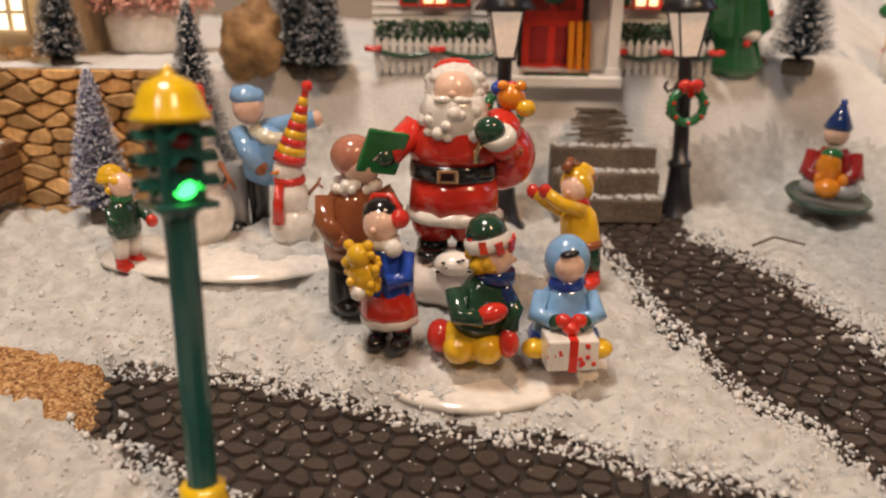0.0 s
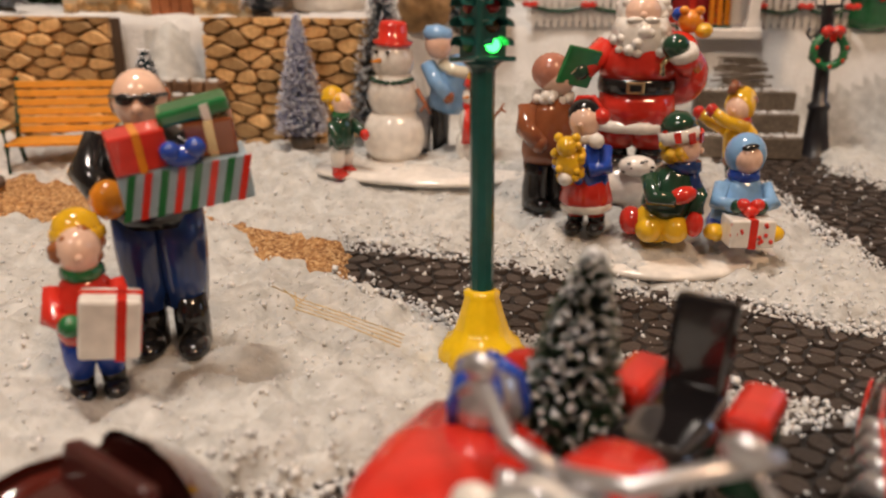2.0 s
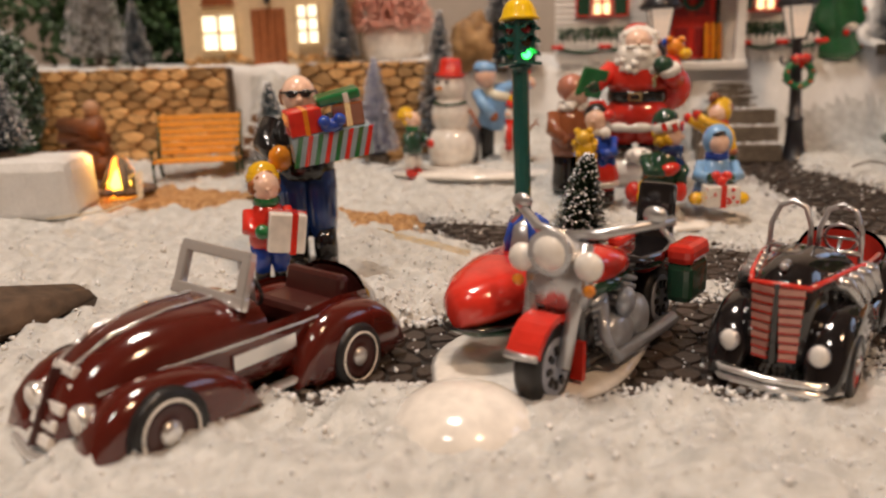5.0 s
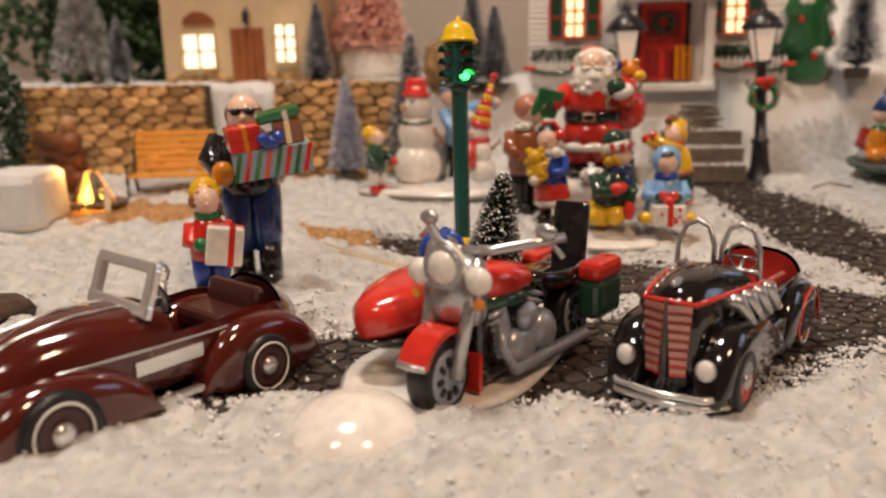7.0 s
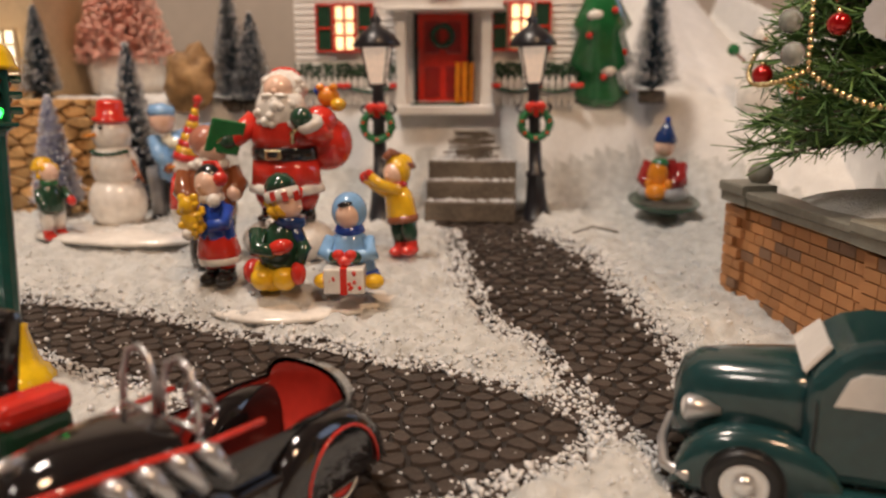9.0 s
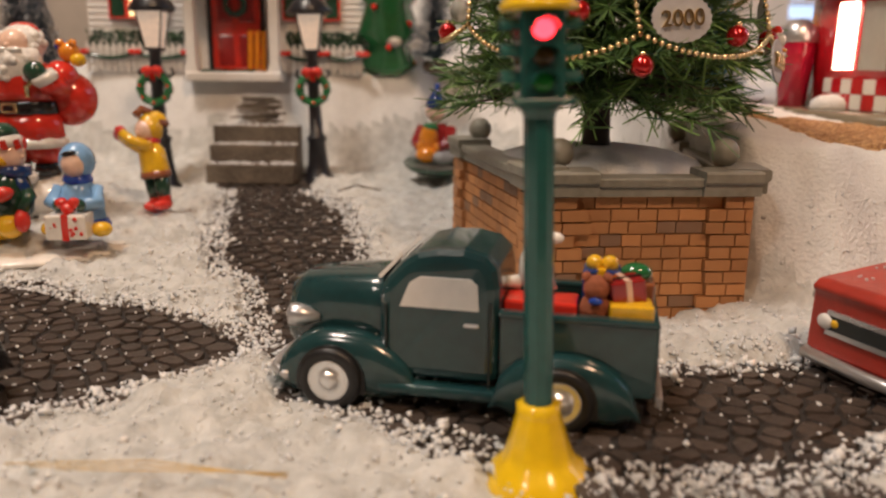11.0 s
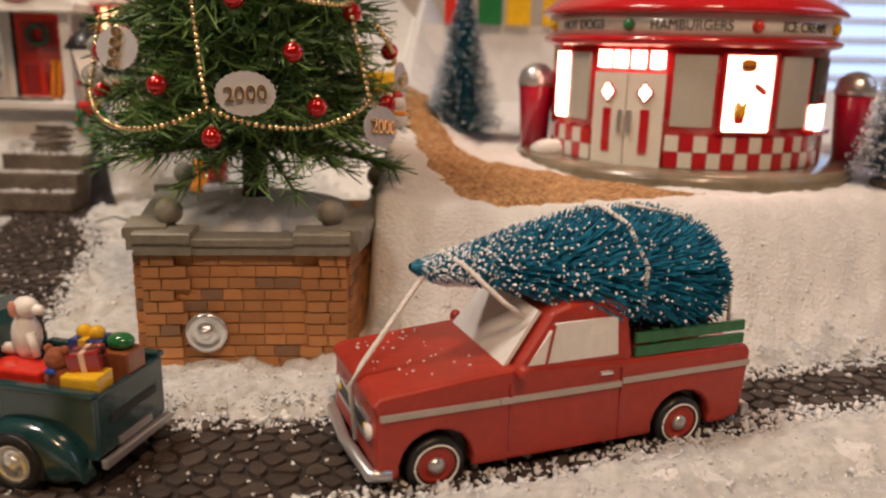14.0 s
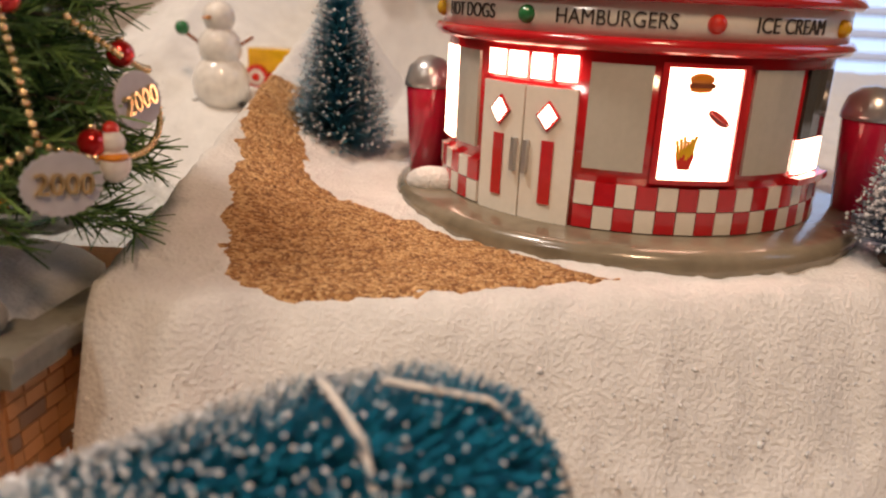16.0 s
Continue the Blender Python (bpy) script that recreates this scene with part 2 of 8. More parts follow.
# ---------------------------------------------------------------- mesh helpers
class Shape:
    """Collects primitives into one mesh, with a material for each."""

    def __init__(self):
        self.bm = bmesh.new()
        self.mats = []

    def _mark(self, faces, m, smooth):
        if m not in self.mats:
            self.mats.append(m)
        k = self.mats.index(m)
        for f in faces:
            f.material_index, f.smooth = k, smooth

    def _take(self, verts, M, m, smooth):
        bmesh.ops.transform(self.bm, matrix=M, verts=verts)
        self._mark({f for v in verts for f in v.link_faces}, m, smooth)

    def box(self, m, size, at, rot=(0, 0, 0), bevel=0.0, taper=1.0):
        v = bmesh.ops.create_cube(self.bm, size=1)["verts"]
        for p in v:
            k = taper if p.co.z > 0 else 1.0
            p.co = Vector((p.co.x * size[0] * k, p.co.y * size[1] * k, p.co.z * size[2]))
        if bevel:
            r = bmesh.ops.bevel(self.bm, geom=list({e for p in v for e in p.link_edges}), offset=bevel, segments=2, affect="EDGES", profile=0.5)
            v = list({p for f in r["faces"] for p in f.verts} | {p for p in v if p.is_valid})
        self._take(v, pose(*at, *rot), m, False)
        return self

    def ball(self, m, r, at, scale=(1, 1, 1), rot=(0, 0, 0), seg=14):
        v = bmesh.ops.create_uvsphere(self.bm, u_segments=seg, v_segments=max(6, seg * 2 // 3), radius=r)["verts"]
        self._take(v, pose(*at, *rot) @ Matrix.Diagonal((*scale, 1)), m, True)
        return self

    def cyl(self, m, r1, r2, h, at, rot=(0, 0, 0), seg=16, smooth=True, scale=(1, 1, 1)):
        """A cone or cylinder whose base stands at the point."""
        v = bmesh.ops.create_cone(self.bm, cap_ends=True, segments=seg, radius1=r1, radius2=r2, depth=h)["verts"]
        self._take(v, pose(*at, *rot) @ Matrix.Diagonal((*scale, 1)) @ Matrix.Translation((0, 0, h / 2)), m, smooth)
        if smooth:
            for f in {f for p in v for f in p.link_faces}:
                if len(f.verts) > 4:
                    f.smooth = False
        return self

    def lathe(self, m, profile, at=(0, 0, 0), rot=(0, 0, 0), seg=18, scale=(1, 1, 1), smooth=True, rib=0.0, ribs=8):
        """Turns a profile of (radius, height) round the axis."""
        M = pose(*at, *rot) @ Matrix.Diagonal((*scale, 1))
        rings = []
        for r, z in profile:
            ring = []
            for i in range(seg):
                a = 2 * math.pi * i / seg
                q = r * (1 + rib * math.cos(ribs * a))
                ring.append(self.bm.verts.new(M @ Vector((q * math.cos(a), q * math.sin(a), z))))
            rings.append(ring)
        faces = []
        for a, b in zip(rings, rings[1:]):
            for i in range(seg):
                j = (i + 1) % seg
                faces.append(self.bm.faces.new((a[i], a[j], b[j], b[i])))
        self._mark(faces, m, smooth)
        self._mark([self.bm.faces.new(rings[0][::-1]), self.bm.faces.new(rings[-1])], m, False)
        return self

    def tube(self, m, points, radii, seg=8, smooth=True):
        """A limb or wire through the points, with a radius at each."""
        pts = [Vector(p) for p in points]
        if not isinstance(radii, (list, tuple)):
            radii = [radii] * len(pts)
        rings, up = [], Vector((0.13, 0.21, 0.97))
        for i, p in enumerate(pts):
            d = (pts[min(i + 1, len(pts) - 1)] - pts[max(i - 1, 0)]).normalized()
            u = d.cross(up)
            u = (u if u.length > 0.05 else d.cross(Vector((1, 0, 0)))).normalized()
            w = d.cross(u)
            rings.append([self.bm.verts.new(p + (u * math.cos(2 * math.pi * k / seg) + w * math.sin(2 * math.pi * k / seg)) * radii[i]) for k in range(seg)])
        faces = []
        for a, b in zip(rings, rings[1:]):
            for i in range(seg):
                j = (i + 1) % seg
                faces.append(self.bm.faces.new((a[i], b[i], b[j], a[j])))
        faces += [self.bm.faces.new(rings[0]), self.bm.faces.new(rings[-1][::-1])]
        self._mark(faces, m, smooth)
        return self

    def loft(self, m, stations, seg=20, smooth=True, at=(0, 0, 0), rot=(0, 0, 0)):
        """A body along x: stations of (x, half width, bottom, top, squareness[, y])."""
        M = pose(*at, *rot)
        rings = []
        for s in stations:
            x, w, z0, z1, n = s[:5]
            y0 = s[5] if len(s) > 5 else 0
            ring = []
            for i in range(seg):
                a = 2 * math.pi * (i + 0.5) / seg
                c, t = math.cos(a), math.sin(a)
                ring.append(self.bm.verts.new(M @ Vector((x, y0 + w * math.copysign(abs(c) ** (2 / n), c), (z0 + z1) / 2 + (z1 - z0) / 2 * math.copysign(abs(t) ** (2 / n), t)))))
            rings.append(ring)
        faces = []
        for a, b in zip(rings, rings[1:]):
            for i in range(seg):
                j = (i + 1) % seg
                faces.append(self.bm.faces.new((a[i], a[j], b[j], b[i])))
        faces += [self.bm.faces.new(rings[0][::-1]), self.bm.faces.new(rings[-1])]
        self._mark(faces, m, smooth)
        return self

    def plate(self, m, outline, depth, at=(0, 0, 0), rot=(0, 0, 0), smooth=False):
        """A flat outline in x and y, given thickness along z."""
        M = pose(*at, *rot)
        a = [self.bm.verts.new(M @ Vector((x, y, 0))) for x, y in outline]
        b = [self.bm.verts.new(M @ Vector((x, y, depth))) for x, y in outline]
        n = len(a)
        faces = [self.bm.faces.new(a[::-1]), self.bm.faces.new(b)]
        faces += [self.bm.faces.new((a[i], a[(i + 1) % n], b[(i + 1) % n], b[i])) for i in range(n)]
        self._mark(faces, m, smooth)
        return self

    def mesh(self, name):
        bmesh.ops.recalc_face_normals(self.bm, faces=self.bm.faces)
        me = bpy.data.meshes.new(name)
        self.bm.to_mesh(me)
        self.bm.free()
        for m in self.mats:
            me.materials.append(m)
        return me


def part(name, shape, parent=None, label=""):
    """Links a shape, or a finished mesh, as one mesh object under a thing or a part."""
    me = shape.mesh(name) if isinstance(shape, Shape) else shape
    ob = new(name, me)
    if parent is not None:
        ob.parent = parent
    if label:
        ob["label"] = label
    return ob


def thing(name, m, label, category, group="", kind=""):
    """An Empty at the base of a thing, which parents its parts."""
    ob = new(name)
    ob.empty_display_size = 0.01
    ob.matrix_basis = m
    return tagged(ob, label, category, group, kind)


def raw(name, verts, faces, material, smooth=False):
    me = bpy.data.meshes.new(name)
    me.from_pydata(verts, [], faces)
    me.materials.append(material)
    if smooth:
        me.polygons.foreach_set("use_smooth", [True] * len(me.polygons))
    me.update()
    return me


def facing(hx, hy):
    """The turn about z of a thing whose own x axis points to (hx, hy)."""
    return math.degrees(math.atan2(hy, hx))


def vnoise(x, y, seed):
    """Value noise on arrays."""
    xi, yi = np.floor(x).astype(np.int64), np.floor(y).astype(np.int64)
    fx, fy = x - xi, y - yi
    fx, fy = fx * fx * (3 - 2 * fx), fy * fy * (3 - 2 * fy)

    def h(a, b):
        n = (a * 374761393 + b * 668265263 + seed * 1442695041) & 0x7FFFFFFF
        n = ((n ^ (n >> 13)) * 1274126177) & 0x7FFFFFFF
        return ((n ^ (n >> 16)) & 0xFFFF) / 65535.0

    return (h(xi, yi) * (1 - fx) + h(xi + 1, yi) * fx) * (1 - fy) + (h(xi, yi + 1) * (1 - fx) + h(xi + 1, yi + 1) * fx) * fy


def fbm(x, y, f, seed, octaves=3):
    out, a = 0, 0.5
    for o in range(octaves):
        out = out + a * (vnoise(x * f, y * f, seed + o) - 0.5)
        f, a = f * 2.1, a * 0.5
    return out


def smooth01(v):
    v = np.clip(v, 0, 1)
    return v * v * (3 - 2 * v)


def inside(poly, x, y):
    """Signed distance to a polygon, positive inside."""
    d = np.full(x.shape, 9.0)
    c = np.zeros(x.shape, bool)
    n = len(poly)
    for i in range(n):
        (ax, ay), (bx, by) = poly[i], poly[(i + 1) % n]
        ex, ey = bx - ax, by - ay
        t = np.clip(((x - ax) * ex + (y - ay) * ey) / (ex * ex + ey * ey), 0, 1)
        d = np.minimum(d, np.hypot(x - ax - t * ex, y - ay - t * ey))
        if ay != by:
            c ^= ((ay > y) != (by > y)) & (x < ex * (y - ay) / ey + ax)
    return np.where(c, d, -d)


# ---------------------------------------------------------------- ground
ROAD_MAIN = [(-0.098, 0.230), (-0.056, 0.226), (-0.019, 0.214), (0.006, 0.204), (0.04, 0.198), (0.066, 0.186), (0.094, 0.179), (0.114, 0.170), (0.130, 0.154), (0.138, 0.140), (0.128, 0.122), (0.105, 0.105), (0.077, 0.083), (0.045, 0.052), (0.02, 0.036), (-0.03, 0.028), (-0.07, 0.026), (-0.12, 0.012), (-0.165, 0.02), (-0.15, 0.055), (-0.10, 0.070), (-0.05, 0.088), (0.01, 0.114), (0.05, 0.130), (0.0, 0.151), (-0.037, 0.163), (-0.088, 0.192)]
WALKWAY = [(0.066, 0.40), (0.080, 0.33), (0.0905, 0.272), (0.101, 0.232), (0.121, 0.209), (0.130, 0.176), (0.141, 0.150), (0.150, 0.128), (0.156, 0.112), (0.19, 0.085), (0.227, 0.0705), (0.248, 0.065), (0.286, 0.069), (0.307, 0.083), (0.38, 0.106), (0.457, 0.145), (0.514, 0.158), (0.66, 0.20), (0.66, 0.25), (0.536, 0.2004), (0.46, 0.177), (0.38, 0.155), (0.302, 0.131), (0.2586, 0.125), (0.20, 0.132), (0.168, 0.165), (0.170, 0.21), (0.146, 0.32), (0.118, 0.36), (0.114, 0.40)]
SAND_PATH = [(-0.09, 0.222), (-0.089, 0.186), (-0.135, 0.222), (-0.178, 0.258), (-0.245, 0.235), (-0.40, 0.22), (-0.40, 0.30), (-0.28, 0.30), (-0.15, 0.243)]
SAND_YARD = [(0.345, 0.222), (0.36, 0.212), (0.385, 0.217), (0.455, 0.242), (0.40, 0.275), (0.374, 0.292), (0.350, 0.314), (0.336, 0.348), (0.328, 0.40), (0.305, 0.395), (0.33, 0.27)]


def road_level(x, y):
    x, y = np.asarray(x, float), np.asarray(y, float)
    west = 0.022 * np.clip(0.12 - x, 0, 0.3) * np.clip(1 - (y - 0.2) / 0.16, 0, 1) + 0.009 * np.clip(0.14 - y, 0, 0.2) * np.clip((0.12 - x) / 0.1, 0, 1)
    return np.maximum(0, y - 0.2) * 0.085 + west


def terrace_edge(x):
    """Where the raised ground behind begins, and its height."""
    e = np.interp(x, [-0.6, -0.125, -0.07, 0.06, 0.12, 0.19, 0.225, 0.30, 0.312, 0.34, 0.40, 0.46, 0.54, 0.8], [0.385, 0.385, 0.415, 0.408, 0.41, 0.425, 0.40, 0.34, 0.182, 0.164, 0.170, 0.184, 0.208, 0.26])
    h = np.interp(x, [-0.6, -0.12, 0.0, 0.15, 0.22, 0.31, 0.6], [0.083, 0.083, 0.078, 0.079, 0.086, 0.058, 0.058])
    w = np.interp(x, [-0.6, -0.125, -0.09, 0.18, 0.24, 0.30, 0.312, 0.36, 0.5], [0.006, 0.006, 0.030, 0.030, 0.09, 0.11, 0.03, 0.052, 0.05])
    return e, h, w


def ground_height(x, y):
    x, y = np.asarray(x, float), np.asarray(y, float)
    base = road_level(x, y)
    e, h, w = terrace_edge(x)
    up = smooth01((y - e) / w)
    ramp = smooth01(1 - np.abs(x + 0.237) / 0.035) * smooth01((y - 0.33) / 0.06)
    up = np.maximum(up, 0.97 * ramp)
    land = base + (h - base) * up + np.maximum(0, y - e - w) * np.interp(x, [0.12, 0.22, 0.3, 0.36], [0.0, 0.45, 0.25, 0.05])
    ragged = fbm(x, y, 160, 5, 3) * 0.010
    d = np.maximum(inside(ROAD_MAIN, x, y), inside(WALKWAY, x, y)) + ragged
    snow = smooth01((0.0015 - d) / 0.012)
    yb = np.interp(x, [0.2, 0.32, 0.39, 0.42, 0.5, 0.6], [0.055, 0.068, 0.078, 0.098, 0.126, 0.15])
    board = smooth01((yb - y) / 0.006) * smooth01((x - 0.22) / 0.04)
    mounds = 0.0035 + fbm(x, y, 22, 9, 2) * 0.010 + fbm(x, y, 90, 11, 3) * np.interp(x, [0.1, 0.25], [0.0120, 0.0080]) + fbm(x, y, 240, 15, 3) * 0.0058
    calm = 1 - 0.6 * up
    s = np.maximum(inside(SAND_PATH, x, y), inside(SAND_YARD, x, y)) + ragged
    sandy = smooth01(s / 0.006 + 0.3)
    figures = 0.0095 * smooth01(1 - np.hypot((x - 0.012) / 0.085, (y - 0.275) / 0.075)) + 0.008 * smooth01(1.2 - np.hypot((x + 0.09) / 0.11, (y - 0.315) / 0.07))
    z = land + snow * (mounds * calm * (1 - 0.6 * sandy) + figures) - (1 - snow) * 0.004 - 0.007 * np.exp(-(((x - 0.219) / 0.02) ** 2 + ((y - 0.062) / 0.018) ** 2)) * snow
    z = z * (1 - board) - 0.002 * board
    return z, s


def build_ground():
    xs, ys = np.arange(-0.62, 0.82, 0.0023), np.arange(-0.16, 0.80, 0.0023)
    X, Yg = np.meshgrid(xs, ys)
    Zg, s = ground_height(X, Yg)
    nx, ny = len(xs), len(ys)
    idx = np.arange(nx * ny).reshape(ny, nx)
    quads = np.stack([idx[:-1, :-1], idx[:-1, 1:], idx[1:, 1:], idx[1:, :-1]], -1).reshape(-1, 4)
    co = np.stack([X, Yg, Zg], -1).reshape(-1, 3)
    me = raw("snow_ground", co.tolist(), quads.tolist(), SNOW, True)
    me.materials.append(CLOTH)
    edge, _, wide = terrace_edge(X)
    cotton = smooth01((Yg - edge) / wide) + fbm(X, Yg, 60, 41, 3) * 0.5 > np.interp(X, [0.25, 0.33], [0.35, 0.10])
    me.polygons.foreach_set("material_index", cotton[:-1, :-1].reshape(-1).astype(np.int32))
    ob = new("snow_ground", me)
    tagged(ob, "lumpy white artificial snow covering the display", "snow", kind="structure")
    pick = (s[:-1, :-1] > -0.008).reshape(-1)
    lift = co + np.stack([0 * s, 0 * s, np.clip(s, -0.008, 0.002) * 0.5 + fbm(X, Yg, 500, 31, 2) * 0.0016], -1).reshape(-1, 3)
    q = quads[pick]
    used = np.unique(q)
    back = np.zeros(nx * ny, int)
    back[used] = np.arange(len(used))
    ob = new("sand_path", raw("sand_path", lift[used].tolist(), back[q].tolist(), SAND, True))
    tagged(ob, "tan grains of sand strewn as a path", "sand", kind="structure")


build_ground()


def cells(poly, size, seed, gap):
    """Irregular paving stones: the shrunken Voronoi cells of a jittered grid, within a polygon."""
    rnd = random.Random(seed)
    x0, x1 = min(p[0] for p in poly), max(p[0] for p in poly)
    y0, y1 = min(p[1] for p in poly), max(p[1] for p in poly)
    nx, ny = int((x1 - x0) / size) + 3, int((y1 - y0) / (size * 0.72)) + 3
    seeds = {(i, j): (x0 + (i - 0.5 + 0.5 * (j % 2) + rnd.uniform(-0.33, 0.33)) * size, y0 + (j - 0.5 + rnd.uniform(-0.3, 0.3)) * size * 0.72) for i in range(nx) for j in range(ny)}
    out = []
    for (i, j), (cx, cy) in seeds.items():
        if inside(poly, np.array([cx]), np.array([cy]))[0] < -size:
            continue
        shape = [(cx - size, cy - size), (cx + size, cy - size), (cx + size, cy + size), (cx - size, cy + size)]
        for a in (-2, -1, 0, 1, 2):
            for b in (-2, -1, 0, 1, 2):
                if (a or b) and (i + a, j + b) in seeds:
                    ox, oy = seeds[i + a, j + b]
                    dx, dy = ox - cx, oy - cy
                    lim = math.hypot(dx, dy) / 2 - gap * rnd.uniform(0.35, 0.75)
                    nxv, nyv = dx / math.hypot(dx, dy), dy / math.hypot(dx, dy)
                    new_shape = []
                    for k in range(len(shape)):
                        p, q = shape[k], shape[(k + 1) % len(shape)]
                        dp, dq = (p[0] - cx) * nxv + (p[1] - cy) * nyv - lim, (q[0] - cx) * nxv + (q[1] - cy) * nyv - lim
                        if dp <= 0:
                            new_shape.append(p)
                        if dp * dq < 0:
                            t = dp / (dp - dq)
                            new_shape.append((p[0] + t * (q[0] - p[0]), p[1] + t * (q[1] - p[1])))
                    shape = new_shape
                    if len(shape) < 3:
                        break
            if len(shape) < 3:
                break
        if len(shape) >= 3:
            # cut the corners for a rounded outline
            cut = []
            for k in range(len(shape)):
                p, q = shape[k], shape[(k + 1) % len(shape)]
                cut += [(p[0] * 0.78 + q[0] * 0.22, p[1] * 0.78 + q[1] * 0.22), (p[0] * 0.22 + q[0] * 0.78, p[1] * 0.22 + q[1] * 0.78)]
            out.append((cx, cy, cut))
    return out

# ---------------------------------------------------------------- the room round the display
ROOMWALL = mat("room_wall_paint", (0.46, 0.40, 0.34), 0.8, bump=0.1, scale=60, vary=0.06)
TABLE = mat("display_table", (0.60, 0.56, 0.50), 0.5, bump=0.1, scale=80, vary=0.08)


def slab(name, size, at, m, label, category):
    ob = part(name, Shape().box(m, size, (0, 0, 0)))
    ob.location = at
    return tagged(ob, label, category, kind="structure")


slab("wall_north", (3.6, 0.04, 2.6), (0.1, 1.02, 0.55), ROOMWALL, "plain warm off-white room wall", "wall")
slab("wall_south", (3.6, 0.04, 2.6), (0.1, -2.0, 0.55), ROOMWALL, "plain warm off-white room wall", "wall")
slab("wall_west", (0.04, 3.1, 2.6), (-1.72, -0.49, 0.55), ROOMWALL, "plain warm off-white room wall", "wall")
slab("wall_east", (0.04, 3.1, 2.6), (1.92, -0.49, 0.55), ROOMWALL, "plain warm off-white room wall", "wall")
slab("ceiling", (3.6, 3.1, 0.04), (0.1, -0.49, 1.88), ROOMWALL, "plain pale ceiling", "ceiling")
slab("floor", (3.6, 3.1, 0.04), (0.1, -0.49, -0.77), DOORWOOD, "brown wooden room floor", "floor")
slab("display_table", (1.56, 1.06, 0.03), (0.1, 0.36, -0.03), TABLE, "pale board under the snow display", "table")


# ---------------------------------------------------------------- bottle-brush trees
def bristles(height, radius, count, width, seed, tip=1.0, wander=0.25, base=0.0, power=0.8, up=0.15):
    """Needles set round a wire, shorter towards the tip; and the flakes at their ends."""
    rng = np.random.default_rng(seed)
    h = rng.random(count) ** 1.15
    z0 = base + h * height
    r = radius * (1 - h) ** power * (1 - wander * rng.random(count)) + 0.0012
    a = rng.uniform(0, 2 * np.pi, count)
    d = np.stack([np.cos(a), np.sin(a), np.full(count, 0.0)], -1)
    side = np.stack([-np.sin(a), np.cos(a), np.zeros(count)], -1) * width
    root = np.stack([d[:, 0] * r * 0.08, d[:, 1] * r * 0.08, z0 - 0.001], -1)
    end = np.stack([d[:, 0] * r, d[:, 1] * r, z0 + r * (up + 0.3 * (rng.random(count) - 0.5))], -1)
    v = np.stack([root - side, root + side, end + side * 0.5, end - side * 0.5], 1).reshape(-1, 3)
    f = np.arange(count * 4).reshape(-1, 4)
    return v, f, end, d


def flakes(points, size, seed):
    rng = np.random.default_rng(seed)
    octa = np.array([(1, 0, 0), (-1, 0, 0), (0, 1, 0), (0, -1, 0), (0, 0, 1), (0, 0, -1)], float)
    tri = np.array([(0, 2, 4), (2, 1, 4), (1, 3, 4), (3, 0, 4), (2, 0, 5), (1, 2, 5), (3, 1, 5), (0, 3, 5)])
    s = size * rng.uniform(0.5, 1.4, (len(points), 1, 3))
    v = octa[None] * s + points[:, None, :]
    f = tri[None] + (np.arange(len(points)) * 6)[:, None, None]
    return v.reshape(-1, 3), f.reshape(-1, 3)


def brush_tree(x, y, z, height, radius, needle, label, seed, count=3400, frost=0.35, lean=(0, 0), power=0.8, stand=True, width=0.00048):
    t = thing("bottle_brush_tree", pose(x, y, z, lean[0], lean[1], seed * 37), label, "tree", "bottle-brush trees")
    v, f, end, d = bristles(height * 0.93, radius, count, width, seed, base=height * 0.08, power=power)
    part("foliage", raw("foliage", v.tolist(), f.tolist(), needle), t)
    rng = np.random.default_rng(seed + 90)
    pick = rng.random(count) < frost
    fv, ff = flakes(end[pick] - d[pick] * (rng.random((pick.sum(), 1)) * radius * 0.22), 0.0004 + radius * 0.010, seed)
    part("frost", raw("frost", fv.tolist(), ff.tolist(), FROST), t, "white flocked snow on the needle tips")
    part("trunk", Shape().lathe(WOODY, [(0.0009, -0.002), (radius * 0.09, 0.0), (radius * 0.05, height * 0.5), (0.0004, height * 1.0)], seg=8), t)
    if stand:
        part("base", Shape().lathe(WOODY if needle is not NEEDLE_TEAL else SANDWOOD, [(radius * 0.42, -0.004), (radius * 0.45, 0.002), (radius * 0.4, 0.004)], seg=16), t, "round wooden stand")
    return t


SANDWOOD = mat("pale_wood", (0.42, 0.24, 0.10), 0.6, bump=0.3, scale=300, vary=0.2)

DARKTREE = "dark blue-green bottle-brush tree with frosted tips standing in snow"
brush_tree(-0.154, 0.352, 0.022, 0.066, 0.0145, NEEDLE_LILAC_LIT, "lilac-lit frosted bottle-brush tree beside the stone wall", 1, frost=0.8)
brush_tree(-0.112, 0.366, 0.022, 0.094, 0.021, NEEDLE_BLUE, "tall dark frosted bottle-brush tree behind the snowman", 2, 3600, frost=0.55)
brush_tree(-0.188, 0.402, 0.084, 0.056, 0.013, NEEDLE_BLUE, DARKTREE, 4)
brush_tree(-0.079, 0.440, 0.078, 0.075, 0.017, NEEDLE_BLUE, DARKTREE, 5)
brush_tree(-0.062, 0.432, 0.078, 0.058, 0.0155, NEEDLE_BLUE, DARKTREE, 6)
brush_tree(0.192, 0.440, 0.084, 0.072, 0.0185, NEEDLE_BLUE, DARKTREE, 7, 3200)
brush_tree(0.349, 0.372, 0.062, 0.092, 0.0270, needle_mat("needle_steel", (0.02, 0.15, 0.25), (0.10, 0.42, 0.56)), "teal blue bottle-brush tree on a tan wooden stand", 8, 5600, frost=0.2)
brush_tree(0.555, 0.272, 0.060, 0.075, 0.022, NEEDLE_BLUE, "dark bottle-brush tree with heavy white frost", 9, 3600, frost=0.7)
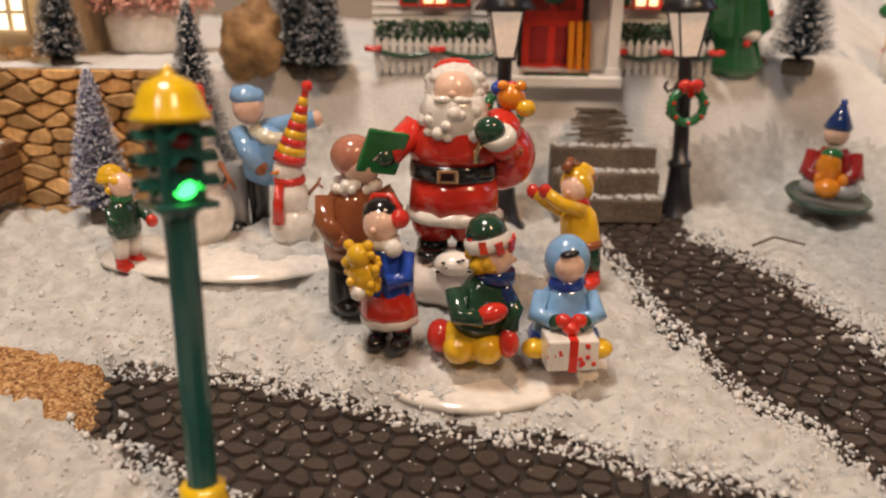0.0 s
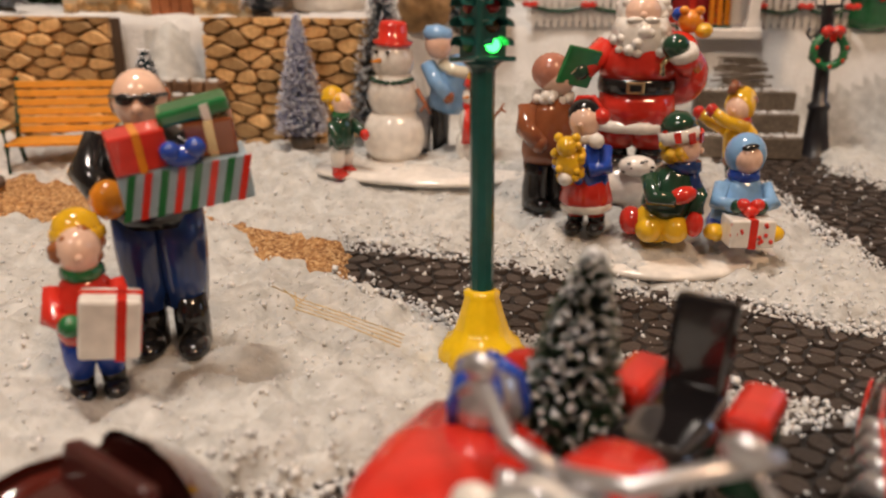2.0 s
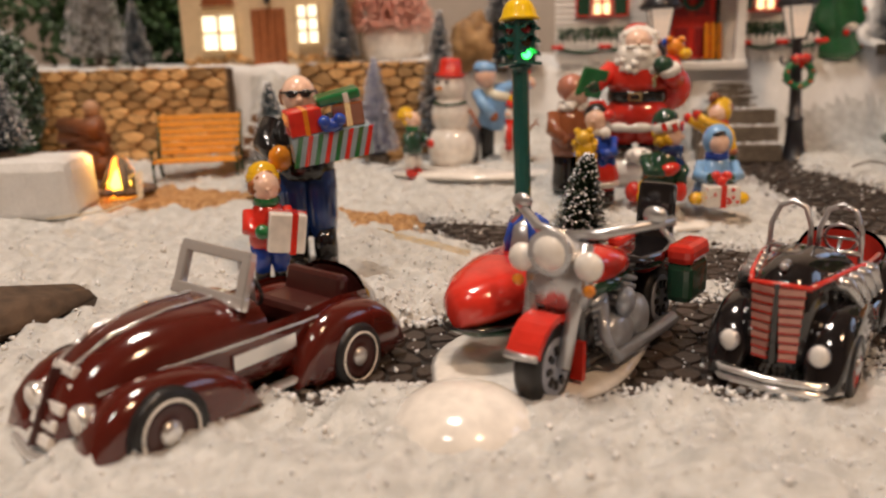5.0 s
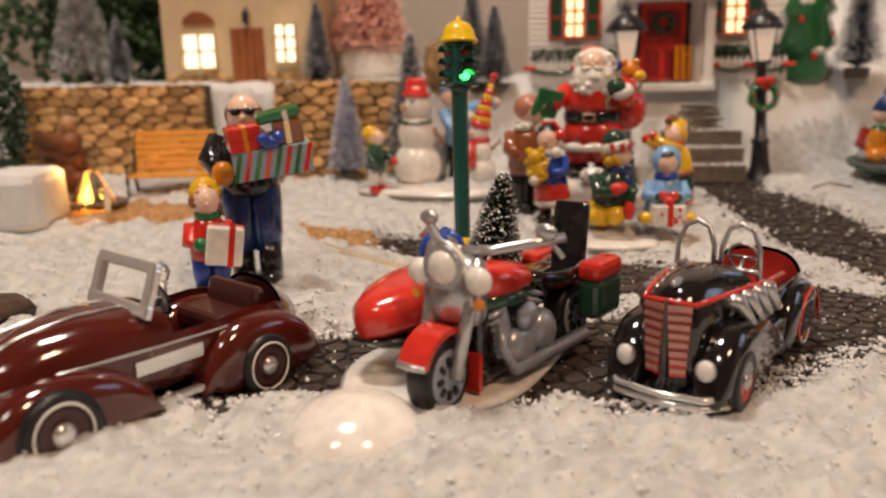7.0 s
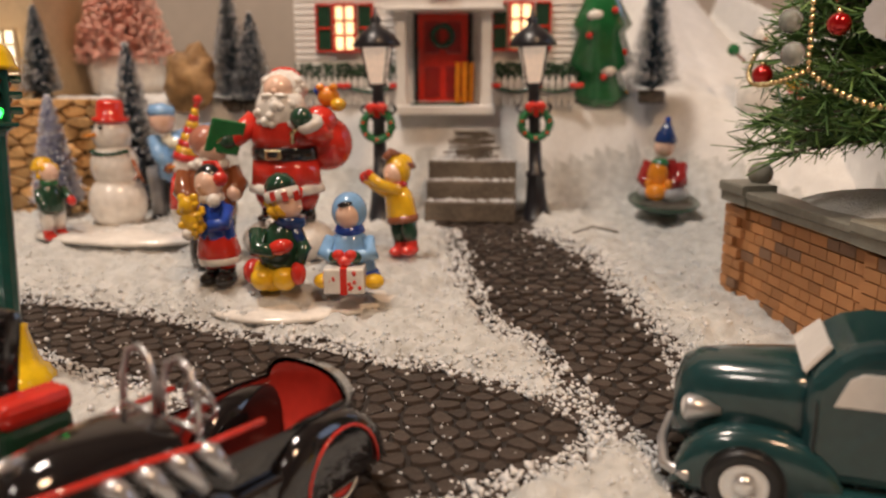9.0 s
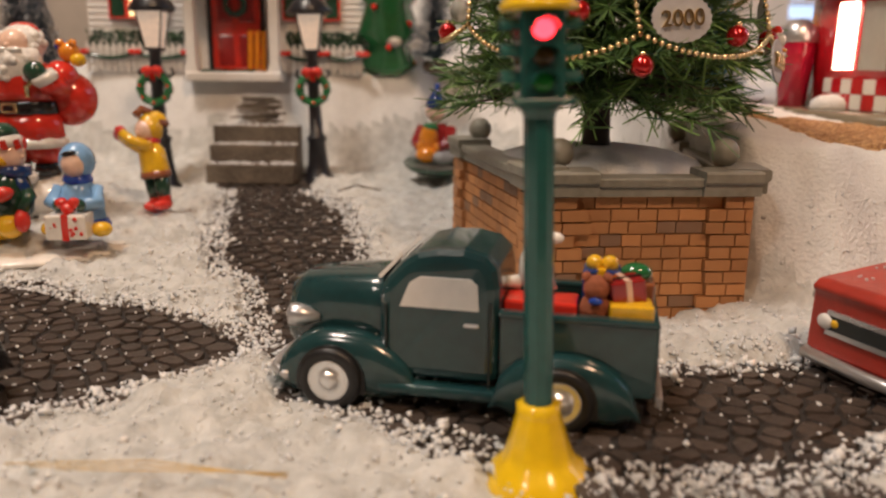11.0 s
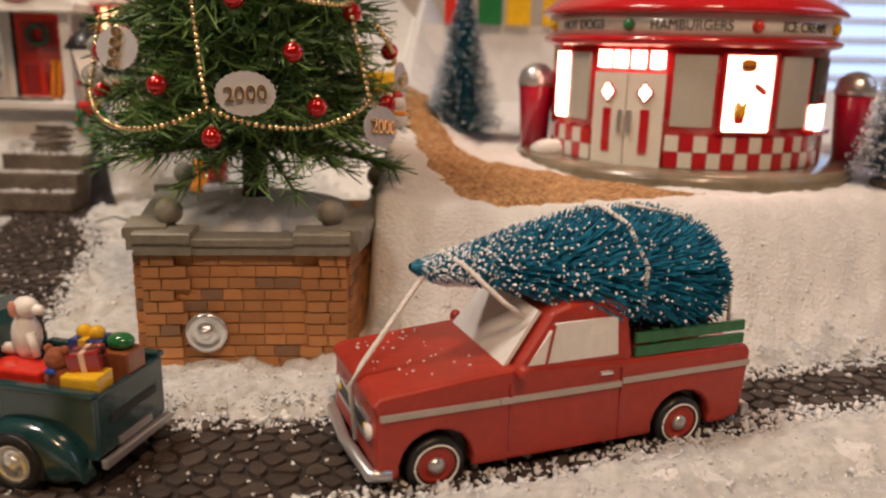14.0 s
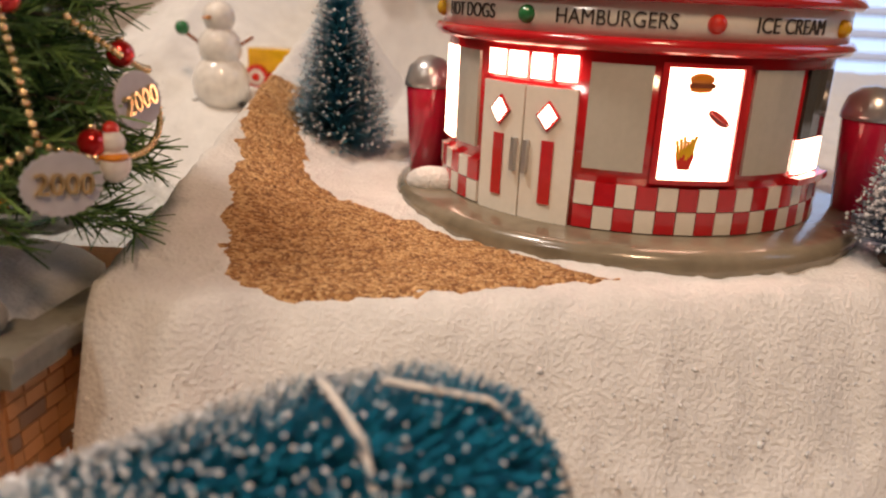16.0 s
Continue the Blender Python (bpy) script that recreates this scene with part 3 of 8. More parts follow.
brush_tree(-0.360, 0.425, 0.084, 0.052, 0.0125, NEEDLE_BLUE, DARKTREE, 10)
brush_tree(-0.42, 0.470, 0.084, 0.11, 0.030, mat("needle_white", (0.42, 0.40, 0.36), 0.7, vary=0.2), "pale flocked bottle-brush tree on the terrace", 11, 3600, frost=0.8)


# ---------------------------------------------------------------- stone terrace wall
def stone_wall(name, x0, x1, y, z0, z1, seed, rows=7, size=0.0125):
    wall = part(name, Shape().box(STONE_DK, (x1 - x0, 0.012, z1 - z0), ((x0 + x1) / 2, y + 0.008, (z0 + z1) / 2)))
    tagged(wall, "tan and brown dry stone terrace wall", "wall", kind="structure")
    rnd = random.Random(seed)
    wide = 1.9
    for cx, cz, cut in cells([(x0 / wide, z0), (x1 / wide, z0), (x1 / wide, z1), (x0 / wide, z1)], size, seed, 0.0005):
        cx, cut = cx * wide, [(p * wide, q) for p, q in cut]
        cut = [(min(max(p, x0), x1) - cx, min(max(q, z0), z1 + 0.001) - cz) for p, q in cut]
        if max(p for p, q in cut) - min(p for p, q in cut) < 0.002 or max(q for p, q in cut) - min(q for p, q in cut) < 0.002:
            continue
        d, n, tip = rnd.uniform(0.0025, 0.0055), len(cut), rnd.uniform(-0.3, 0.3)
        v = [(p, 0.0, q) for p, q in cut] + [(p * 0.97, -d * 0.75, q * 0.95) for p, q in cut] + [(p * 0.84, -d - tip * p * 0.3, q * 0.80) for p, q in cut]
        f = [tuple(range(2 * n, 3 * n))] + [(i + o, (i + 1) % n + o, (i + 1) % n + n + o, i + n + o) for o in (0, n) for i in range(n)]
        part("stone", raw("stone", v, f, STONE, False), wall).location = (cx, y + 0.003, cz)


stone_wall("wall_1", -0.60, -0.266, 0.372, 0.008, 0.0840, 1, size=0.0086)
stone_wall("wall_2", -0.212, -0.118, 0.372, 0.008, 0.0845, 2, size=0.0086)
for x, y, z, r, k in ((-0.097, 0.416, 0.096, 0.0165, 3),):
    rock = Shape()
    rock.ball(mat("rock_brown", (0.14, 0.07, 0.03), 0.7, bump=1.0, scale=160, colour2=(0.46, 0.28, 0.12)), r, (0, 0, 0), (1, 0.8, 1.15), seg=26)
    for v in rock.bm.verts:
        v.co *= 1 + 0.34 * noise.noise(v.co * 90 + Vector((k, 0, 0))) + 0.26 * noise.noise(v.co * 240)
    tagged(part("boulder", rock), "rough brown rock set into the snowy bank", "rock").location = (x, y, z)


# low stone steps at the foot of the snowy ramp, snow lying in every course
flight = thing("stone_steps", pose(-0.2010, 0.3380, 0.0250), "low brown stone steps with snow lying on each course", "steps")
STEPSTONE = mat("step_stone", (0.12, 0.06, 0.03), 0.6, bump=0.6, scale=300, colour2=(0.30, 0.17, 0.09), rand=0.25)
rnd = random.Random(14)
for k in range(4):
    zc, yc = (k + 0.5) * 0.0070, 0.0065 * k
    x = -0.046 + rnd.uniform(0, 0.003)
    while x < -0.002:
        w = rnd.uniform(0.0075, 0.0125)
        w = min(w, 0.001 - x)
        part("stone", Shape().box(STEPSTONE, (w - 0.0008, 0.034 - yc, 0.0070 - 0.0008), (x + w / 2, 0.017 + yc / 2 + rnd.uniform(-0.0008, 0.0008), zc), (0, rnd.uniform(-3, 3), rnd.uniform(-3, 3)), bevel=0.0009), flight)
        part("snow", Shape().ball(SNOW, 0.0032, (x + w / 2, yc + 0.0030, zc + 0.0070 / 2), (rnd.uniform(0.9, 1.4), 0.9, 0.42), seg=10), flight, "small pad of snow")
        x += w


# ---------------------------------------------------------------- lit windows
def lit_window(name, parent, x, y, z, w, h, cols, rows, frame_m, glow_m, proud=0.002):
    """A window in a wall that faces -y: frame, bars and glowing panes."""
    win = thing(name, pose(x, y, z), "", "")
    win.parent = parent
    fr = Shape()
    b = 0.0016
    fr.box(frame_m, (w + 2 * b, 0.003, b), (0, -proud, h / 2 + b / 2)).box(frame_m, (w + 2 * b, 0.0045, b), (0, -proud - 0.0005, -h / 2 - b / 2))
    fr.box(frame_m, (b, 0.003, h), (-w / 2 - b / 2, -proud, 0)).box(frame_m, (b, 0.003, h), (w / 2 + b / 2, -proud, 0))
    for i in range(1, cols):
        fr.box(frame_m, (0.0016, 0.0022, h), (-w / 2 + w * i / cols, -proud, 0))
    for j in range(1, rows):
        fr.box(frame_m, (w, 0.0018, 0.0016), (0, -proud, -h / 2 + h * j / rows))
    part("window_frame", fr, win)
    for i in range(cols):
        for j in range(rows):
            part("pane", Shape().box(glow_m, (w / cols - 0.0011, 0.001, h / rows - 0.0011), (-w / 2 + w * (i + 0.5) / cols, -0.0008, -h / 2 + h * (j + 0.5) / rows)), win)
    return win


# ---------------------------------------------------------------- white clapboard house
def white_house():
    h = thing("house", pose(0, 0, 0), "white clapboard ceramic house with red door and lit windows", "house")
    y, z0, z1, x0, x1 = 0.452, 0.074, 0.180, -0.038, 0.148
    part("wall", Shape().box(WHITE, (x1 - x0, 0.09, z1 - z0), ((x0 + x1) / 2, y + 0.045, (z0 + z1) / 2)), h)
    part("roof", Shape().plate(GREY, [(x0 - 0.006, 0), (x1 + 0.006, 0), ((x0 + x1) / 2, 0.06)], 0.1, (0, y + 0.095, z1), (90, 0, 0)), h)
    board = Shape().box(WHITE, (1, 0.0016, 0.0040), (0, 0, 0), (-14, 0, 0)).mesh("board")
    for k in range(24):
        for xa, xb in ((x0, 0.034), (0.093, x1)):
            o = part("board", board, h)
            o.location, o.scale = ((xa + xb) / 2, y - 0.0008, 0.081 + k * 0.0041), (xb - xa, 1, 1)
    for cx in (-0.004, 0.110):
        lit_window("window", h, cx, y - 0.002, 0.1275, 0.0125, 0.0275, 2, 3, RED, CANDLE)
        for s in (-1, 1):
            sh = Shape().box(DKGREEN, (0.0085, 0.002, 0.0285), (0, 0, 0), bevel=0.0004)
            for q in (-1, 0, 1):
                sh.box(RED, (0.0098, 0.0028, 0.0012), (0, -0.0003, q * 0.0145))
            sh.box(RED, (0.0012, 0.0028, 0.030), (s * 0.0048, -0.0003, 0))
            part("shutter", sh, h, "dark green shutter edged in red").location = (cx + s * 0.0135, y - 0.003, 0.1275)
    # porch
    part("porch_floor", Shape().box(WHITE, (0.062, 0.034, 0.006), (0.0635, 0.437, 0.0765), bevel=0.001).box(DKGREEN, (0.034, 0.006, 0.0016), (0.060, 0.424, 0.0803)), h)
    for cx in (0.0365, 0.0895):
        part("column", Shape().box(WHITE, (0.0062, 0.0062, 0.056), (cx, 0.426, 0.1075), bevel=0.0006).box(WHITE, (0.0082, 0.0082, 0.004), (cx, 0.426, 0.0815)).box(WHITE, (0.0082, 0.0082, 0.003), (cx, 0.426, 0.136)), h)
    part("pediment", Shape().plate(WHITE, [(-0.036, 0), (0.036, 0), (0.036, 0.004), (0, 0.019), (-0.036, 0.004)], 0.036, (0.063, 0.455, 0.1375), (90, 0, 0)).box(WHITE, (0.074, 0.040, 0.0022), (0.063, 0.436, 0.1372), bevel=0.0006), h)
    sign = Shape().lathe(RED, [(0.010, 0), (0.010, 0.0012)], (0.063, 0.4185, 0.1465), (90, 0, 0), 24, (1.0, 0.42, 1)).lathe(WHITE, [(0.0088, 0), (0.0088, 0.0018)], (0.063, 0.4185, 0.1465), (90, 0, 0), 24, (1.0, 0.38, 1))
    for k in range(4):
        sign.box(BLACK, (0.0018, 0.0006, 0.003), (0.058 + k * 0.0033, 0.4165, 0.1465))
    part("sign", sign, h, "white oval plaque with a red rim")
    part("door_frame", Shape().box(BLACK, (0.0030, 0.004, 0.058), (0.0425, 0.4505, 0.1085)).box(BLACK, (0.0030, 0.004, 0.058), (0.0775, 0.4505, 0.1085)).box(BLACK, (0.038, 0.004, 0.003), (0.060, 0.4505, 0.139)), h)
    door = Shape().box(RED, (0.0325, 0.003, 0.056), (0.060, 0.450, 0.108), bevel=0.0005)
    for dx in (-0.007, 0.007):
        for dz in (-0.015, 0.013):
            door.box(DKRED, (0.010, 0.002, 0.020), (0.060 + dx, 0.4487, 0.108 + dz), bevel=0.0008)
    d = part("door", door, h)
    w = Shape()
    w.tube(DKGREEN, [(0.060 + 0.0062 * math.cos(a), 0.4468, 0.122 + 0.0062 * math.sin(a)) for a in [k * math.pi / 16 for k in range(33)]], 0.0020, 7)
    for q in w.bm.verts:
        q.co += 0.0010 * noise.noise_vector(q.co * 900)
    part("door_wreath", w, d, "small dark green wreath")
    for xa, xb in ((-0.036, 0.032), (0.094, 0.145)):
        n = int((xb - xa) / 0.0042)
        for k in range(n):
            part("picket", Shape().plate(WHITE, [(-0.0013, 0), (0.0013, 0), (0.0013, 0.0165), (0, 0.019), (-0.0013, 0.0165)], 0.0012, (xa + (k + 0.5) * (xb - xa) / n, 0.4362, 0.0785), (90, 0, 0)), h)
        for zz in (0.083, 0.093):
            part("rail", Shape().box(WHITE, (xb - xa, 0.0012, 0.0018), ((xa + xb) / 2, 0.4376, zz)), h)
        rng = np.random.default_rng(int(xa * 1000) + 99)
        p = np.stack([rng.uniform(xa, xb, 700), rng.uniform(0.439, 0.448, 700), 0.092 + rng.random(700) * 0.013], -1)
        v, f = flakes(p, 0.0011, 3)
        part("hedge", raw("hedge", v.tolist(), f.tolist(), NEEDLE_GREEN), h, "dark clipped hedge with a dusting of snow")
        pts = [(xa + (xb - xa) * k / 12, 0.4335, 0.0905 - 0.0032 * math.sin(math.pi * (k % 6) / 6)) for k in range(13)]
        part("garland", Shape().tube(DKGREEN, pts, 0.0014, 6), h, "green garland draped along the fence")
        for k in (0, 6, 12):
            q = Vector(pts[k])
            part("bow", Shape().ball(RED, 0.0022, q + Vector((-0.0022, -0.002, 0.0008)), (1.2, 0.6, 0.8), seg=8).ball(RED, 0.0022, q + Vector((0.0022, -0.002, 0.0008)), (1.2, 0.6, 0.8), seg=8).ball(RED, 0.0012, q + Vector((0, -0.003, 0)), seg=6), h, "red bow")


white_house()
sled = Shape()
for dx in (-0.0045, 0, 0.0045):
    sled.box(ORANGE, (0.0032, 0.0012, 0.026), (dx, 0, 0.0135), bevel=0.0004)
for dz in (0.006, 0.02):
    sled.box(BROWN, (0.0125, 0.001, 0.0018), (0, 0.001, dz))
tagged(part("toy_sled", sled), "small wooden sled leaning beside the red door", "sled").matrix_basis = pose(0.0745, 0.4400, 0.0797, -12, 0, 0)

# ceramic tree beside the house
ctree = thing("ceramic_tree", pose(0.160, 0.452, 0.078), "glossy green ceramic tree with snow and red baubles", "tree")
part("crown", Shape().lathe(GREEN, [(0.012, 0.0), (0.018, 0.006), (0.013, 0.020), (0.020, 0.026), (0.014, 0.045), (0.018, 0.05), (0.006, 0.075), (0.001, 0.085)], seg=20, rib=0.10, ribs=7), ctree)
for k in range(14):
    a, zz = k * 2.4, 0.008 + k * 0.005
    part("bauble", Shape().ball(RED if k % 3 else ORANGE, 0.0022, (0.017 * math.cos(a), 0.017 * math.sin(a), zz), seg=8), ctree)
for a, zz in ((-1.9, 0.055), (-1.2, 0.022), (-2.6, 0.03)):
    part("snow_patch", Shape().ball(PORCELAIN, 0.0055, (0.0135 * math.cos(a), 0.0135 * math.sin(a), zz), (1, 1, 0.7), seg=10), ctree)

# steps up to the porch
steps = thing("stairs", pose(0, 0, 0), "weathered grey wooden steps dusted with snow", "stairs", kind="structure")
rnd = random.Random(4)
for k in range(3):
    zt, yf = 0.0270 + k * 0.0105, 0.371 + k * 0.0105
    part("step", Shape().box(WOODY, (0.052, 0.013 + (2 - k) * 0.0105, 0.0112), (0.083, yf + 0.0065 + (2 - k) * 0.00525, zt - 0.0056), bevel=0.0006), steps)
    v, f = flakes(np.array([(rnd.uniform(0.058, 0.108), yf + rnd.uniform(0.003, 0.010), zt + 0.0002) for i in range(90)]), 0.0011, k)
    part("snow", raw("snow", v.tolist(), f.tolist(), CRYSTAL), steps, "loose snow on the tread")
for k in range(16):
    part("plank", Shape().box(WOODY, (0.030 * rnd.uniform(0.6, 1), 0.0032, 0.0011), (0.082 + rnd.uniform(-0.004, 0.004), 0.402 + k * 0.0007, 0.0475 + k * 0.0011), (rnd.uniform(-8, 8), rnd.uniform(-4, 4), rnd.uniform(-14, 14))), steps)


# ---------------------------------------------------------------- cream cottage
def cottage():
    h = thing("cottage", pose(0.002, -0.006, 0.0075), "cream plaster cottage with brown door and glowing windows", "house")
    y, x0, x1 = 0.421, -0.318, -0.198
    part("wall", Shape().box(CREAM, (x1 - x0, 0.08, 0.10), ((x0 + x1) / 2, y + 0.04, 0.125)), h)
    part("roof", Shape().plate(BROWN, [(x0 - 0.008, 0), (x1 + 0.008, 0), ((x0 + x1) / 2, 0.05)], 0.09, (0, y + 0.085, 0.1755), (90, 0, 0)), h)
    lit_window("window", h, -0.2872, y - 0.001, 0.1012, 0.026, 0.025, 2, 2, CREAM, LITWIN, 0.0026)
    lit_window("window", h, -0.2182, y - 0.001, 0.1056, 0.0155, 0.027, 2, 3, CREAM, LITWIN, 0.0026)
    door = Shape().box(DOORWOOD, (0.0255, 0.003, 0.042), (-0.249, y - 0.001, 0.0965), bevel=0.0005)
    for k in range(4):
        door.box(DOORWOOD, (0.0056, 0.0014, 0.040), (-0.2583 + k * 0.0062, y - 0.0028, 0.0965), bevel=0.0004)
    part("door", door, h)
    part("lintel", Shape().plate(BROWN, [(-0.013, 0), (0.013, 0), (0.011, 0.005), (0.004, 0.009), (-0.004, 0.009), (-0.011, 0.005)], 0.003, (-0.287, y, 0.121), (90, 0, 0)), h)
    part("lantern", Shape().lathe(IRON, [(0.001, -0.004), (0.0026, -0.002), (0.003, 0.003), (0.0012, 0.006)], (-0.248, y - 0.004, 0.1245), seg=8).tube(IRON, [(-0.248, y, 0.131), (-0.248, y - 0.003, 0.132), (-0.248, y - 0.004, 0.130)], 0.0006, 6), h, "black wall lantern")
    rnd = random.Random(8)
    for k in range(30):
        xx = x0 + 0.004 + k * 0.004
        if abs(xx + 0.249) > 0.014:
            part("stone", Shape().ball(STONE, 0.0034, (xx, y - 0.0005, 0.079 + rnd.uniform(0, 0.006)), (rnd.uniform(0.7, 1.1), 0.55, rnd.uniform(0.6, 0.9)), (0, rnd.uniform(-30, 30), 0), seg=7), h)


cottage()

# pink flocked tree standing in a white pot behind the wall
pink = thing("pink_tree", pose(-0.166, 0.470, 0.083), "pink flocked tree in a white pot", "tree")
part("pot", Shape().lathe(PORCELAIN, [(0.014, -0.002), (0.024, 0.004), (0.026, 0.02), (0.020, 0.028)], seg=20), pink)
v, f, end, d = bristles(0.07, 0.034, 4200, 0.0006, 21, base=0.022, power=0.55)
part("crown", raw("crown", v.tolist(), f.tolist(), NEEDLE_PINK), pink)
fv, ff = flakes(end[::2] * (1, 1, 1), 0.0012, 3)
part("frost", raw("frost", fv.tolist(), ff.tolist(), NEEDLE_PINK), pink)


# ---------------------------------------------------------------- street lamps
def street_lamp():
    t = thing("street_lamp", pose(0, 0, 0), "black iron street lamp with wreath and red bow", "street lamp", "street lamps")
    part("post", Shape().lathe(IRON, [(0.0118, 0), (0.0115, 0.002), (0.0085, 0.006), (0.0065, 0.016), (0.0052, 0.030), (0.0062, 0.031), (0.0060, 0.0335), (0.0042, 0.035), (0.0036, 0.066), (0.0052, 0.068), (0.0054, 0.073), (0.0035, 0.076), (0.0035, 0.086), (0.0062, 0.088)], seg=14, rib=0.04, ribs=7), t)
    part("scroll", Shape().tube(IRON, [(-0.009, 0, 0.076), (-0.0105, 0, 0.073), (-0.0085, 0, 0.0705), (-0.005, 0, 0.0725), (0, 0, 0.0735), (0.005, 0, 0.0725), (0.0085, 0, 0.0705), (0.0105, 0, 0.073), (0.009, 0, 0.076)], 0.0009, 6), t)
    cage = Shape()
    for sx in (-1, 1):
        for sy in (-1, 1):
            cage.tube(IRON, [(sx * 0.0042, sy * 0.0042, 0.087), (sx * 0.0078, sy * 0.0078, 0.110)], 0.0006, 5)
    cage.box(IRON, (0.0175, 0.0175, 0.0016), (0, 0, 0.1105)).box(IRON, (0.010, 0.010, 0.0016), (0, 0, 0.0875))
    part("cage", cage, t)
    for k in range(4):
        a = k * 90
        M = pose(0, 0, 0, 0, 0, a)
        g = Shape().plate(mat("lamp_pane", (0.55, 0.42, 0.32), 0.2, vary=0.2, glow=0.6), [(-0.0036, 0), (0.0036, 0), (0.007, 0.022), (-0.007, 0.022)], 0.0005, (0, -0.0042, 0.0885), (98, 0, 0))
        bmesh.ops.transform(g.bm, matrix=M, verts=g.bm.verts)
        part("pane", g, t)
    part("cap", Shape().lathe(IRON, [(0.0135, 0.1105), (0.0138, 0.112), (0.0098, 0.118), (0.0045, 0.122), (0.0025, 0.124), (0.0034, 0.126), (0.0012, 0.129), (0.0003, 0.134)], seg=16, rib=0.05, ribs=8), t)
    w = Shape()
    rnd = random.Random(5)
    w.tube(GREEN, [(0.0085 * math.cos(a), -0.0055, 0.0635 + 0.0085 * math.sin(a)) for a in [k * math.pi / 24 for k in range(49)]], 0.0024, 8)
    for q in w.bm.verts:
        q.co += 0.0013 * noise.noise_vector(q.co * 900)
    for k in range(7):
        a = k * 2 * math.pi / 7 + 0.2
        w.ball(RED, 0.0010, (0.0085 * math.cos(a), -0.0085, 0.0635 + 0.0085 * math.sin(a)), seg=6)
    part("wreath", w, t, "green wreath with red berries")
    b = Shape()
    for s in (-1, 1):
        b.ball(RED, 0.0032, (s * 0.0032, -0.0085, 0.0745), (1.15, 0.6, 0.85), (0, s * 18, 0), seg=9)
        b.plate(RED, [(-0.001, 0), (0.001, 0), (0.0016, -0.0065), (-0.0012, -0.006)], 0.0008, (s * 0.0014, -0.0084, 0.0745), (90, s * 14, 0))
    b.ball(RED, 0.0015, (0, -0.0100, 0.0745), seg=8)
    part("bow", b, t, "glossy red ribbon bow")
    return t


lamp = street_lamp()
lamp.matrix_basis = pose(0.1215, 0.388, 0.0115, -3, -2, 6) @ Matrix.Diagonal((0.95, 0.95, 0.93, 1))
copy_thing(lamp, pose(0.0320, 0.372, 0.0115, -3, -1, 2))


# ---------------------------------------------------------------- traffic lights
def traffic_light(lit):
    t = thing("traffic_light", pose(0, 0, 0), "dark green traffic light with yellow cap and base, %s lamp lit" % lit, "traffic light", "traffic lights")
    G = mat("traffic_green", (0.012, 0.085, 0.075), 0.22, bump=0.05, vary=0.12, coat=0.4)
    Yl = mat("traffic_yellow", (0.80, 0.52, 0.01), 0.22, bump=0.05, vary=0.08, coat=0.4)
    part("base", Shape().lathe(Yl, [(0.0122, -0.002), (0.0122, 0.0055), (0.0110, 0.0068), (0.0102, 0.0086), (0.0086, 0.0094), (0.0074, 0.0118), (0.0062, 0.0155), (0.0050, 0.0200), (0.0048, 0.0205), (0.0050, 0.0225), (0.0036, 0.023)], seg=36, rib=0.03, ribs=9), t, "yellow flared base")
    part("post", Shape().lathe(G, [(0.0033, 0.0215), (0.0033, 0.0835), (0.0040, 0.0857)], seg=10, smooth=False), t)
    hd = Shape().box(G, (0.0106, 0.0106, 0.0245), (0, 0, 0.0925), bevel=0.0009).box(G, (0.0148, 0.0148, 0.0020), (0, 0, 0.0805), bevel=0.0006).lathe(G, [(0.004, 0.077), (0.0062, 0.0798)], seg=10)
    head = part("head", hd, t)
    head.matrix_basis = Matrix.Translation((0, 0, 0.0855 - 0.0785 * 0.71)) @ Matrix.Diagonal((0.86, 0.86, 0.71, 1))
    for side in range(4):
        for k, (lens, zz) in enumerate(((("red"), 0.0995), ("amber", 0.0925), ("green", 0.0855))):
            visor = Shape()
            pts = []
            for j in range(9):
                a = math.pi * j / 8
                pts.append((0.0034 * math.cos(a), 0.0034 * math.sin(a)))
            inner = [(p * 0.86, q * 0.86) for p, q in pts[::-1]]
            visor.plate(G, pts + inner, 0.0042, (0, -0.0052, zz), (90, 0, 0))
            turn_m = pose(0, 0, 0, 0, 0, 90 * side)
            bmesh.ops.transform(visor.bm, matrix=turn_m, verts=visor.bm.verts)
            part("visor", visor, head)
            on = lens == lit and side == 0
            col = {"red": (0.9, 0.02, 0.03), "amber": (0.25, 0.12, 0.01), "green": (0.03, 0.8, 0.08)}[lens]
            m = mat("lamp_on_" + lens, col, 0.3, glow=9.0, vary=0.02) if on else mat("lamp_off_" + lens, tuple(c * 0.22 for c in col), 0.2)
            ln = Shape().ball(m, 0.0027, (0, -0.0052, zz), (1, 0.45, 1), seg=12)
            bmesh.ops.transform(ln.bm, matrix=turn_m, verts=ln.bm.verts)
            part("lens", ln, head, "lit %s lamp" % lens if on else "")
    part("cap", Shape().lathe(Yl, [(0.0090, 0.1045), (0.0094, 0.1055), (0.0090, 0.1065), (0.0080, 0.108), (0.0074, 0.1115), (0.0058, 0.115), (0.003, 0.117), (0.0014, 0.1176), (0.0012, 0.119), (0.0004, 0.1203)], seg=20, rib=0.025, ribs=8), t, "ribbed yellow domed cap").matrix_basis = Matrix.Translation((0, 0, 0.0855 - 0.0785 * 0.71)) @ Matrix.Diagonal((0.86, 0.86, 0.71, 1))
    return t


